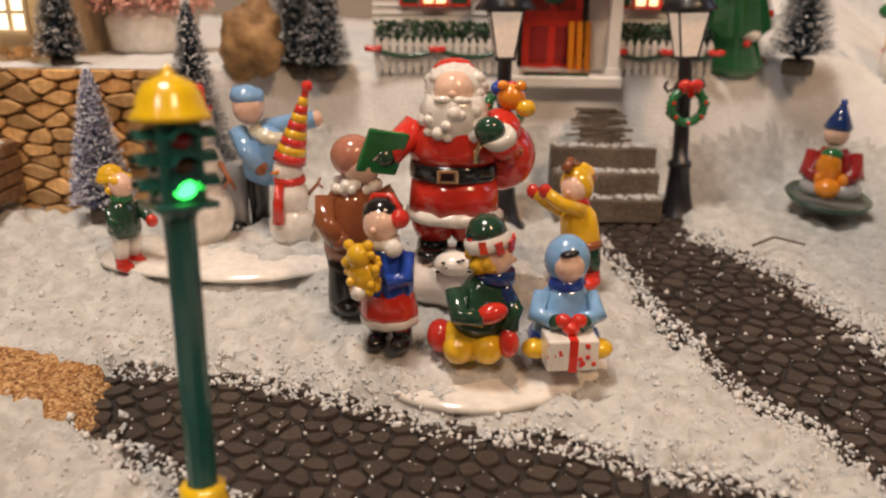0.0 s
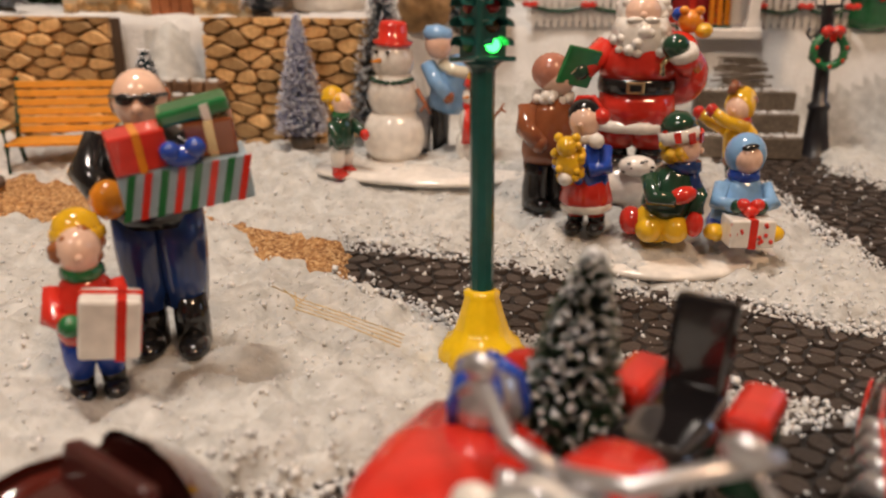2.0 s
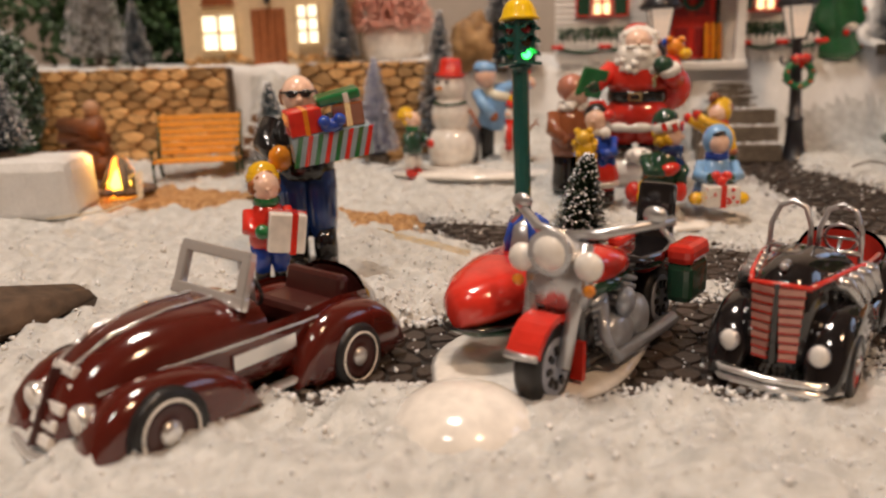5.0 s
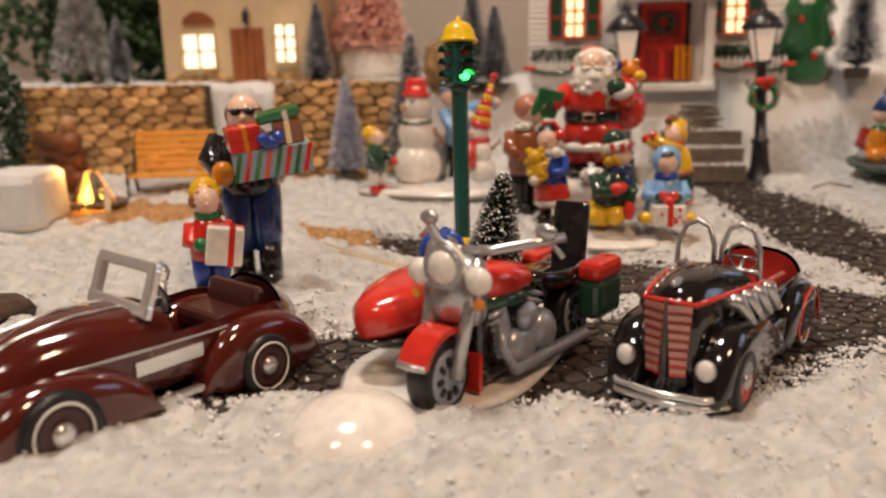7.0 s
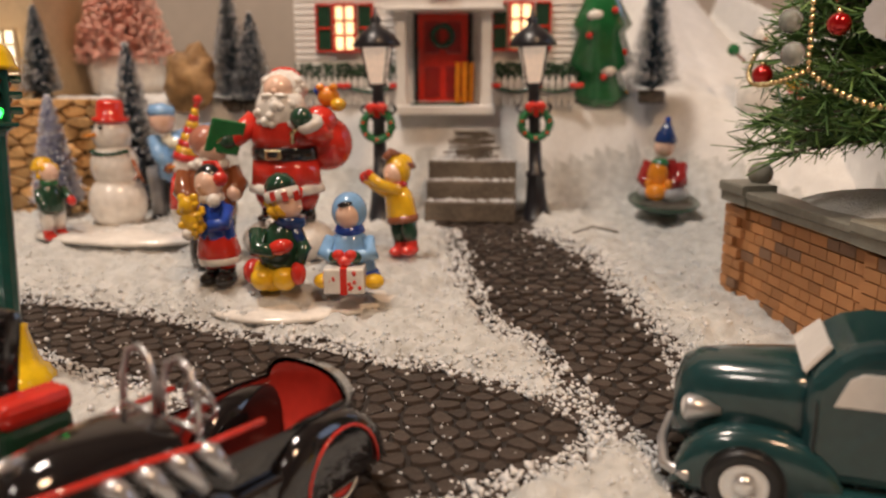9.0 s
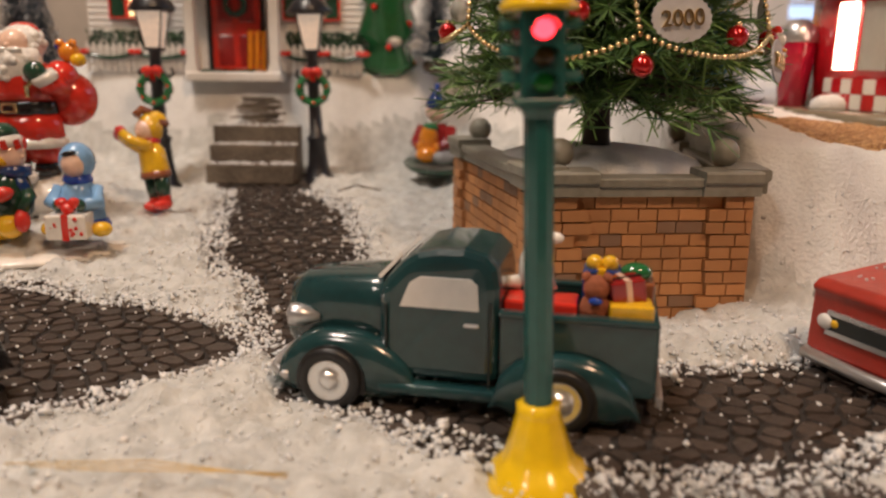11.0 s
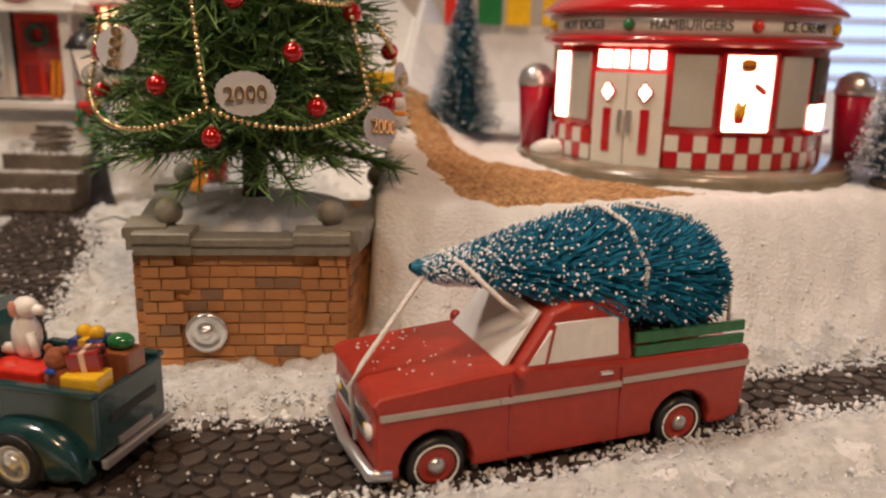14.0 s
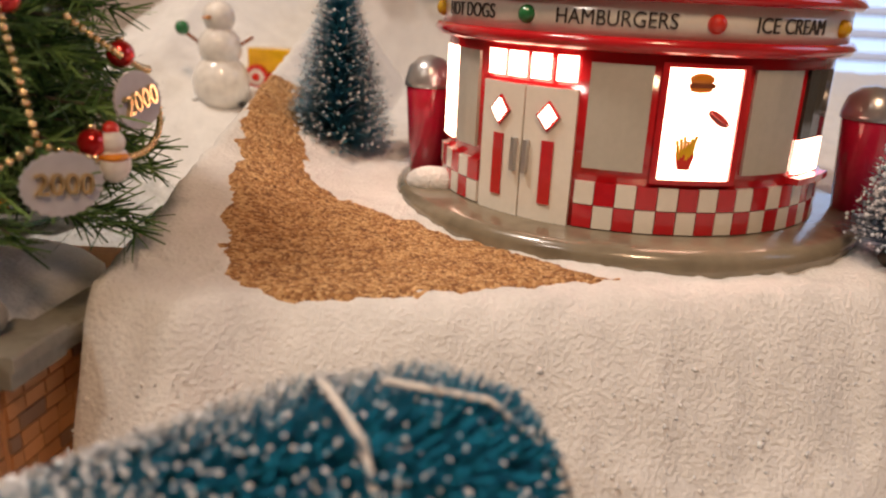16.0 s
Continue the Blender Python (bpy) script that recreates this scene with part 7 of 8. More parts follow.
    car = part("sidecar", Shape().loft(DKGREEN, [(x, w, z0, 0.0145, n, Ys) for x, w, z0, z1, n in hull], 20), t, "dark green sidecar hull")
    part("sidecar_top", Shape().loft(RED, [(x, w * 1.05, 0.0138, z1 + 0.0065, n, Ys) for x, w, z0, z1, n in hull[2:]], 20), car, "glossy red sidecar nose")
    part("sidecar_rim", Shape().tube(JET, [(x, Ys + w * 1.04, 0.0141) for x, w, z0, z1, n in hull] + [(x, Ys - w * 1.04, 0.0141) for x, w, z0, z1, n in hull[::-1]], 0.0006, 5), car)
    part("sidecar_back", Shape().loft(RED, [(-0.034, 0.0090, 0.012, 0.0275, 2.6, Ys), (-0.030, 0.0110, 0.012, 0.0300, 2.6, Ys), (-0.0265, 0.0112, 0.012, 0.0285, 2.6, Ys)], 18), car, "red sidecar back")
    base = Shape()
    base.lathe(PORCELAIN, [(0.0005, -0.003), (0.024, -0.002), (0.0265, 0.0010), (0.0250, 0.0022), (0.0005, 0.0024)], (0.004, -0.0150, 0), seg=36, scale=(1.75, 0.95, 1), rib=0.04, ribs=5)
    base.ball(PORCELAIN, 0.0165, (0.0585, -0.0085, 0.0000), (1.15, 1.0, 0.62), seg=24)
    part("base_plate", base, t, "white glazed snow-shaped base")


def sidecar_load():
    M = pose(-0.0184, 0.0497, 0.0052, 0, 0, -118.5) @ Matrix.Diagonal((0.94, 1.10, 1.05, 1))
    p = M @ Vector((-0.004, -0.0245, 0.0285))
    g = thing("gift_bag", Matrix.Translation(p), "blue and white striped round parcel in the sidecar", "present")
    part("parcel", Shape().lathe(SILVER, [(0.0062, 0), (0.0068, 0.003), (0.0055, 0.0085), (0.002, 0.0105)], (0, 0, -0.001), seg=20), g)
    for k in range(5):
        a = k * 1.257
        part("stripe", Shape().tube(BLUE, [(0.0066 * math.cos(a), 0.0066 * math.sin(a), 0.0), (0.0066 * math.cos(a), 0.0066 * math.sin(a), 0.003), (0.0054 * math.cos(a), 0.0054 * math.sin(a), 0.0075), (0.0020 * math.cos(a), 0.0020 * math.sin(a), 0.0098)], 0.0014, 6), g)
    q = M @ Vector((-0.0175, -0.0170, 0.0175))
    brush_tree(q.x, q.y, q.z, 0.038, 0.0105, NEEDLE_GREEN, "small dark green frosted tree standing in the sidecar", 31, 3600, 0.28, (4, 10), 0.65, False, 0.0005)


def truck_side(m, outline, width, bevel=0.001, tuck=0.0, z_tuck=0.02):
    """A body from its side outline, with the top drawn in a little."""
    s = Shape().plate(m, outline, width, (0, width / 2, 0), (90, 0, 0))
    bmesh.ops.recalc_face_normals(s.bm, faces=s.bm.faces)
    edges = [e for e in s.bm.edges if len(e.link_faces) == 2 and e.calc_face_angle(0) > 0.6]
    bmesh.ops.bevel(s.bm, geom=edges, offset=bevel, segments=3, affect="EDGES", profile=0.5, clamp_overlap=True)
    for v in s.bm.verts:
        if v.co.z > z_tuck:
            v.co.y *= 1 - tuck * (v.co.z - z_tuck) / 0.02
    s._mark(s.bm.faces, m, False)
    return s


def bow_arch(x, r, zc, z0, n=10):
    """Points of a wheel opening along the sill, from front to back."""
    a0 = math.asin(max(-1, min(1, (z0 - zc) / r)))
    return [(x + r * math.cos(a), zc + r * math.sin(a)) for a in [a0 + (math.pi - 2 * a0) * i / n for i in range(n + 1)]]


def red_truck():
    t = thing("pickup_truck", pose(0.3705, 0.1313, -0.0024, 0, 0, -158.15) @ Matrix.Diagonal((1.03, 1.12, 0.99, 1)), "red toy pickup truck with white windows and grey stripe", "truck", "toy trucks")
    R = 0.0086
    zc = 0.0090
    out = [(0.0560, 0.0065), (0.0572, 0.0100), (0.0570, 0.0270), (0.0585, 0.0290), (0.0560, 0.0315), (0.0350, 0.0335), (0.0170, 0.0350), (-0.0210, 0.0330), (-0.0640, 0.0325), (-0.0655, 0.0300), (-0.0630, 0.0080), (-0.0560, 0.0065)]
    out += bow_arch(-0.0405, 0.0108, zc, 0.0065)[::-1] + bow_arch(0.0400, 0.0108, zc, 0.0065)[::-1]
    part("body", truck_side(TRUCKRED, out, 0.0425, 0.0012, 0.04, 0.02), t)
    cab = [(0.0185, 0.0320), (0.0050, 0.0500), (-0.0010, 0.0520), (-0.0160, 0.0520), (-0.0205, 0.0500), (-0.0225, 0.0320)]
    part("cab", truck_side(TRUCKRED, cab, 0.0405, 0.0022, 0.10, 0.033), t)
    part("windscreen", Shape().plate(GLASSY, [(-0.0175, 0), (0.0175, 0), (0.0155, 0.0190), (-0.0155, 0.0190)], 0.0012, (0.0186, 0, 0.0335), (90, 0, 90)), t, "opaque white windscreen").matrix_basis = Matrix.Translation((0.0176, 0, 0.0335)) @ pose(0, 0, 0, 0, -37, 0) @ Matrix.Translation((-0.0176, 0, -0.0335))
    for s in (-1, 1):
        part("side_window", Shape().plate(GLASSY, [(0.0130, 0.0350), (-0.0165, 0.0350), (-0.0155, 0.0470), (0.0045, 0.0470)], 0.0010, (0, s * 0.0196 + 0.0005, 0), (90, 0, 0)).box(TRUCKRED, (0.0008, 0.0016, 0.0120), (0.0062, s * 0.0196, 0.0408), (0, -10, 0)), t, "opaque white side window").rotation_euler = (radians(s * -0.0), 0, 0)
        part("stripe", Shape().box(STRIPE, (0.0345, 0.0008, 0.0018), (0.0390, s * 0.02125, 0.0258)).box(STRIPE, (0.0390, 0.0008, 0.0018), (0.0020, s * 0.02125, 0.0258)).box(STRIPE, (0.0465, 0.0008, 0.0018), (-0.0412, s * 0.02115, 0.0266)), t, "grey side stripe")
        part("door_line", Shape().box(DKRED, (0.0005, 0.0006, 0.021), (0.0185, s * 0.02125, 0.0200)), t)
        part("door_line", Shape().box(DKRED, (0.0005, 0.0006, 0.023), (-0.0175, s * 0.02125, 0.0195)), t)
        part("door_handle", Shape().box(CHROME, (0.0042, 0.0014, 0.0012), (-0.0120, s * 0.0214, 0.0302), bevel=0.0004), t, "silver door handle")
        part("wing_mirror", Shape().ball(TRUCKRED, 0.0028, (0.0160, s * 0.0225, 0.0345), (0.7, 0.8, 0.9)).tube(TRUCKRED, [(0.016, s * 0.0195, 0.0335), (0.016, s * 0.0225, 0.0345)], 0.0008), t, "red wing mirror")
        part("headlight", Shape().ball(GLASSY, 0.0024, (0.0576, s * 0.0155, 0.0195), (0.5, 1, 1)).ball(YELLOW, 0.0013, (0.0576, s * 0.0125, 0.0195), (0.5, 1, 1)), t, "round headlight")
        for x in (0.0400, -0.0405):
            wheel(t, x, s * 0.0164, R, 0.0046, TRUCKRED, SILVER, PORCELAIN)
        # Near-black sheet inside the wheel openings, put there as their shade.
        part("arch", Shape().box(TYRE, (0.098, 0.0008, 0.014), (0, s * 0.0155, 0.0120)), t)
    part("bumper", Shape().tube(SILVER, [(0.0530, -0.0212, 0.0085), (0.0585, -0.0200, 0.0085), (0.0600, 0, 0.0085), (0.0585, 0.0200, 0.0085), (0.0530, 0.0212, 0.0085)], 0.0019, 8), t, "silver front bumper")
    part("rear_bumper", Shape().box(SILVER, (0.0030, 0.0430, 0.0048), (-0.0655, 0, 0.0092), bevel=0.0010), t, "silver rear bumper")
    part("grille", Shape().box(SILVER, (0.0010, 0.0300, 0.0014), (0.0574, 0, 0.0225)).box(SILVER, (0.0010, 0.0300, 0.0014), (0.0574, 0, 0.0165)).box(BED, (0.0008, 0.0300, 0.0050), (0.0573, 0, 0.0195)), t)
    for s in (-1, 1):
        for zz in (0.0348, 0.0392):
            part("rail", Shape().box(mat("rail_green", (0.03, 0.14, 0.06), 0.5, bump=0.4, scale=300, vary=0.2), (0.0400, 0.0014, 0.0034), (-0.0425, s * 0.0195, zz), bevel=0.0003), t, "green wooden side rail")
        part("rail_post", Shape().box(mat("rail_green", (0.03, 0.14, 0.06)), (0.0026, 0.0012, 0.0100), (-0.030, s * 0.0185, 0.0365)), t)
    # loose snow specks on the paint
    rng = np.random.default_rng(3)
    v, f = flakes(np.array([(rng.uniform(0.020, 0.055), rng.uniform(-0.019, 0.019), 0.0345 - 0.045 * (x0 := rng.uniform(0, 0.03)) + 0.0003) for k in range(40)]), 0.00045, 2)
    part("specks", raw("specks", v.tolist(), f.tolist(), CRYSTAL), t, "specks of snow on the bonnet")
    return t.matrix_basis


def tree_load(M):
    # tree tied on the roof: its tip forward over the bonnet
    t = thing("tied_tree", M @ pose(-0.0540, 0.0, 0.0490, 0, 83, 0), "teal bottle-brush tree tied with white cord on the truck", "tree")
    count = 12000
    rng = np.random.default_rng(44)
    h = rng.random(count)
    prof = np.interp(h, [0, 0.08, 0.25, 0.5, 0.7, 0.86, 0.96, 1], [0.0165, 0.0215, 0.0245, 0.0215, 0.0145, 0.0078, 0.0040, 0.0024])
    a = rng.uniform(0, 2 * np.pi, count)
    r = prof * rng.uniform(0.82, 1.05, count)
    # flattened where it rests on roof and bed
    low = np.cos(a) > 0.35
    r = np.where(low, np.minimum(r, 0.0050 + 0.0125 * (h < 0.36)), r)
    z0 = h * 0.0945
    end = np.stack([np.cos(a) * r, np.sin(a) * r, z0 - r * 0.30], -1)
    root = np.stack([np.cos(a) * 0.001, np.sin(a) * 0.001, z0 + 0.001], -1)
    side = np.stack([-np.sin(a), np.cos(a), 0 * a], -1) * 0.00042
    v = np.stack([root - side, root + side, end + side * 0.6, end - side * 0.6], 1).reshape(-1, 3)
    part("foliage", raw("foliage", v.tolist(), np.arange(count * 4).reshape(-1, 4).tolist(), NEEDLE_TEAL), t)
    pick = rng.random(count) < np.interp(h, [0, 0.7, 1], [0.10, 0.2, 0.9])
    fv, ff = flakes(end[pick] * 0.985, 0.00055, 4)
    part("frost", raw("frost", fv.tolist(), ff.tolist(), FROST), t, "white flocked snow on the needle tips")
    part("trunk", Shape().tube(WOODY, [(0, 0, -0.004), (0, 0, 0.0945)], [0.0014, 0.0006], 6), t)
    ROPE = mat("white_cord", (0.72, 0.69, 0.66), 0.8, bump=0.8, scale=900)
    c = Shape()
    c.tube(ROPE, [M @ Vector(p) for p in ((0.0585, 0.006, 0.0120), (0.0600, 0.006, 0.0290), (0.0565, 0.005, 0.0345), (0.0380, 0.002, 0.0580), (0.0330, -0.002, 0.0625), (0.0280, -0.001, 0.0650))], 0.0008, 7)
    c.tube(ROPE, [M @ Vector(p) for p in ((0.0330, -0.005, 0.0580), (0.0310, 0.0, 0.0650), (0.0270, 0.006, 0.0625), (0.0170, 0.012, 0.0520), (0.0120, 0.015, 0.0480))], 0.0008, 7)
    c.tube(ROPE, [M @ Vector(p) for p in ((-0.022, -0.017, 0.058), (-0.0200, -0.010, 0.0725), (-0.0205, 0.0, 0.0765), (-0.0240, 0.010, 0.0725), (-0.0255, 0.0185, 0.0610), (-0.0235, 0.0205, 0.0500))], 0.0008, 7)
    c.tube(ROPE, [M @ Vector(p) for p in ((-0.0300, 0.0, 0.0765), (-0.0480, 0.004, 0.0725), (-0.0610, 0.008, 0.0600), (-0.0650, 0.010, 0.0460), (-0.0660, 0.010, 0.0330))], 0.0007, 7)
    tagged(part("cord", c), "white twisted cord tied round the tree and bonnet", "cord")


def green_truck():
    t = thing("pickup_truck", pose(0.2012, 0.1137, -0.0008, 0, 0, 167.45) @ Matrix.Diagonal((0.99, 0.97, 1.0, 1)), "dark green rounded vintage toy pickup truck", "truck", "toy trucks")
    R = 0.0088
    G = TRUCKGREEN
    part("hood", Shape().loft(G, [(0.012, 0.0142, 0.012, 0.0358, 3.2), (0.022, 0.0136, 0.012, 0.0355, 3.0), (0.034, 0.0120, 0.012, 0.0345, 2.9), (0.042, 0.0105, 0.011, 0.0335, 2.8), (0.0460, 0.0092, 0.011, 0.0315, 2.6), (0.0480, 0.0066, 0.012, 0.0255, 2.4)], 24), t)
    cab = [(0.0185, 0.0090), (0.0185, 0.0340), (0.0125, 0.0405), (0.0085, 0.0432), (0.0030, 0.0445), (-0.0040, 0.0446), (-0.0100, 0.0432), (-0.0130, 0.0400), (-0.0140, 0.0350), (-0.0140, 0.0090)]
    part("cab", truck_side(G, cab, 0.0345, 0.0036, 0.16, 0.030), t)
    for s in (-1, 1):
        part("side_window", Shape().plate(GLASSY, [(0.0125, 0.0290), (-0.0085, 0.0290), (-0.0080, 0.0358), (-0.0062, 0.0372), (0.0070, 0.0372), (0.0098, 0.0355)], 0.0010, (0, s * 0.0163 + 0.0005, 0), (90, 0, 0)), t, "opaque white side window")
        part("door_line", Shape().box(BED, (0.0005, 0.0008, 0.024), (-0.0115, s * 0.0173, 0.0195)), t)
        part("door_line", Shape().box(BED, (0.0005, 0.0008, 0.019), (0.0160, s * 0.0173, 0.0200)), t)
        part("door_handle", Shape().box(CHROME, (0.0040, 0.0014, 0.0010), (-0.0068, s * 0.0178, 0.0255), bevel=0.0003), t, "silver door handle")
        part("front_fender", fender(G, 0.0305, s * 0.0150, R, 0.0058, 0.0175, 0.0240, 0.0180), t)
        part("rear_fender", fender(G, -0.0305, s * 0.0172, R, 0.0052, 0.0190, 0.0200, 0.0170), t)
        part("running_board", Shape().box(G, (0.034, 0.0062, 0.0030), (0.001, s * 0.0175, 0.0072), bevel=0.0010), t)
        for x in (0.0305, -0.0302):
            wheel(t, x, s * 0.0186, R, 0.0044, CHROME, CHROME)
            part("arch", arch(x, s * (0.0202 if x > 0 else 0.0215), 0.0096, 0.005), t)
        part("headlight", Shape().lathe(SILVER, [(0.0010, -0.007), (0.0030, -0.002), (0.0034, 0.0008), (0.0030, 0.0016)], (0.0435, s * 0.0115, 0.0225), (0, 88, 0), 16).ball(GLASSY, 0.0028, (0.0448, s * 0.0115, 0.0225), (0.45, 1, 1)), t, "round silver headlight")
        part("bed_side", Shape().box(G, (0.0390, 0.0022, 0.0190), (-0.0335, s * 0.0155, 0.0190), bevel=0.0006).box(G, (0.0400, 0.0036, 0.0018), (-0.0335, s * 0.0160, 0.0290), bevel=0.0006).box(G, (0.0016, 0.0014, 0.017), (-0.0205, s * 0.0168, 0.0195)), t)
    part("windscreen", Shape().plate(GLASSY, [(-0.0130, 0), (0.0130, 0), (0.0105, 0.0082), (-0.0105, 0.0082)], 0.0010, (0, 0, 0), (90, 0, 90)), t, "opaque white windscreen").matrix_basis = pose(0.0186, 0, 0.0350, 0, -43, 0)
    part("bed_floor", Shape().box(BED, (0.0390, 0.0300, 0.0030), (-0.0335, 0, 0.0130)), t)
    part("tailgate", Shape().box(G, (0.0022, 0.0320, 0.0180), (-0.0525, 0, 0.0195), bevel=0.0006).box(SILVER, (0.0008, 0.0160, 0.0022), (-0.0538, 0, 0.0120)).box(BED, (0.0006, 0.0220, 0.0024), (-0.0537, 0, 0.0200)), t)
    part("grille", Shape().loft(SILVER, [(0.0450, 0.0070, 0.012, 0.0285, 2.4), (0.0480, 0.0052, 0.013, 0.0245, 2.3)], 16), t, "silver grille")
    part("bumper", Shape().tube(SILVER, [(0.0430, -0.0200, 0.0080), (0.0490, -0.0150, 0.0080), (0.0505, 0, 0.0080), (0.0490, 0.0150, 0.0080), (0.0430, 0.0200, 0.0080)], 0.0014, 8), t, "silver bumper")
    part("rear_bumper", Shape().box(SILVER, (0.0020, 0.0330, 0.0030), (-0.0545, 0, 0.0088), bevel=0.0006), t)
    return t.matrix_basis


def bed_load(M):
    def put(name, shape, at, label, category, rot=(0, 0, 0)):
        ob = part(name, shape)
        ob.matrix_basis = M @ pose(*at, *rot)
        return tagged(ob, label, category, "toys in the truck bed")

    put("toy_box", Shape().box(RED, (0.0190, 0.0110, 0.0170), (0, 0, 0.0085), bevel=0.0008), (-0.0235, 0.0070, 0.0146), "bright red box in the truck bed", "box")
    d = Shape().ball(PORCELAIN, 0.0050, (0, 0, 0.0060), (0.9, 0.8, 1.5)).ball(PORCELAIN, 0.0036, (-0.0010, 0.0004, 0.0150), (1.1, 0.9, 0.9)).ball(PORCELAIN, 0.0020, (-0.0046, 0.0004, 0.0145), (1.4, 0.9, 0.8)).ball(mat("glaze_pinkish", (0.66, 0.30, 0.22), 0.3), 0.0018, (0.0010, 0.0034, 0.0150), (0.8, 0.4, 1.4)).tube(PORCELAIN, [(-0.003, 0.002, 0.008), (-0.005, 0.0025, 0.001)], 0.0014).tube(PORCELAIN, [(0.004, 0, 0.002), (0.0095, 0.002, 0.002)], [0.0022, 0.0012]).ball(GREY, 0.0007, (-0.0064, 0.0004, 0.0150))
    put("toy_dog", d, (-0.0210, 0.0015, 0.0316), "plain white toy dog sitting on the red box", "toy")
    FUR = mat("toy_fur", (0.30, 0.09, 0.04), 0.8, bump=0.8, scale=700, vary=0.25)
    b = Shape().ball(FUR, 0.0042, (0, 0, 0.0040), (1, 0.9, 1.1)).ball(FUR, 0.0034, (0, 0.0005, 0.0098)).ball(FUR, 0.0013, (-0.0026, 0.0003, 0.0126)).ball(FUR, 0.0013, (0.0026, 0.0003, 0.0126)).ball(FUR, 0.0019, (-0.0036, 0.0030, 0.0010), (1, 1.4, 1)).ball(FUR, 0.0019, (0.0036, 0.0030, 0.0010), (1, 1.4, 1)).ball(BLUE, 0.0012, (0, 0.0038, 0.0072), (1.5, 0.7, 0.8))
    put("teddy_bear", b, (-0.0375, 0.0095, 0.0258), "small brown plain teddy bear", "toy")
    put("toy_box", Shape().box(YELLOW, (0.0110, 0.0090, 0.0180), (0, 0, 0.0090), bevel=0.0006), (-0.0462, 0.0095, 0.0146), "yellow box in the truck bed", "box", (0, 0, 6))
    put("toy_box", Shape().box(DKRED, (0.0090, 0.0080, 0.0110), (0, 0, 0.0055), bevel=0.0006).box(SKIN, (0.0015, 0.0083, 0.0113), (0, 0, 0.0055)).box(BLACK, (0.0094, 0.0015, 0.0113), (0, 0, 0.0055)), (-0.0455, 0.0060, 0.0270), "small red checked wrapped parcel", "box", (0, 8, 20))
    put("toy_box", Shape().box(NAVY, (0.0100, 0.0090, 0.0230), (0, 0, 0.0115), bevel=0.0006).box(YELLOW, (0.0022, 0.0094, 0.0234), (0, 0, 0.0115)).ball(YELLOW, 0.0024, (-0.002, 0, 0.0240)).ball(YELLOW, 0.0024, (0.002, 0, 0.0240)), (-0.0385, -0.0040, 0.0146), "blue parcel with yellow bow", "box")
    put("toy_box", Shape().box(BROWN, (0.0100, 0.0090, 0.0200), (0, 0, 0.0100), bevel=0.0006).ball(GREEN, 0.0036, (0, 0, 0.0220), (1.2, 1, 0.7)), (-0.0475, -0.0050, 0.0146), "brown parcel topped with green", "box")


maroon_car()
black_car()
motorbike()
sidecar_load()
tree_load(red_truck())
bed_load(green_truck())


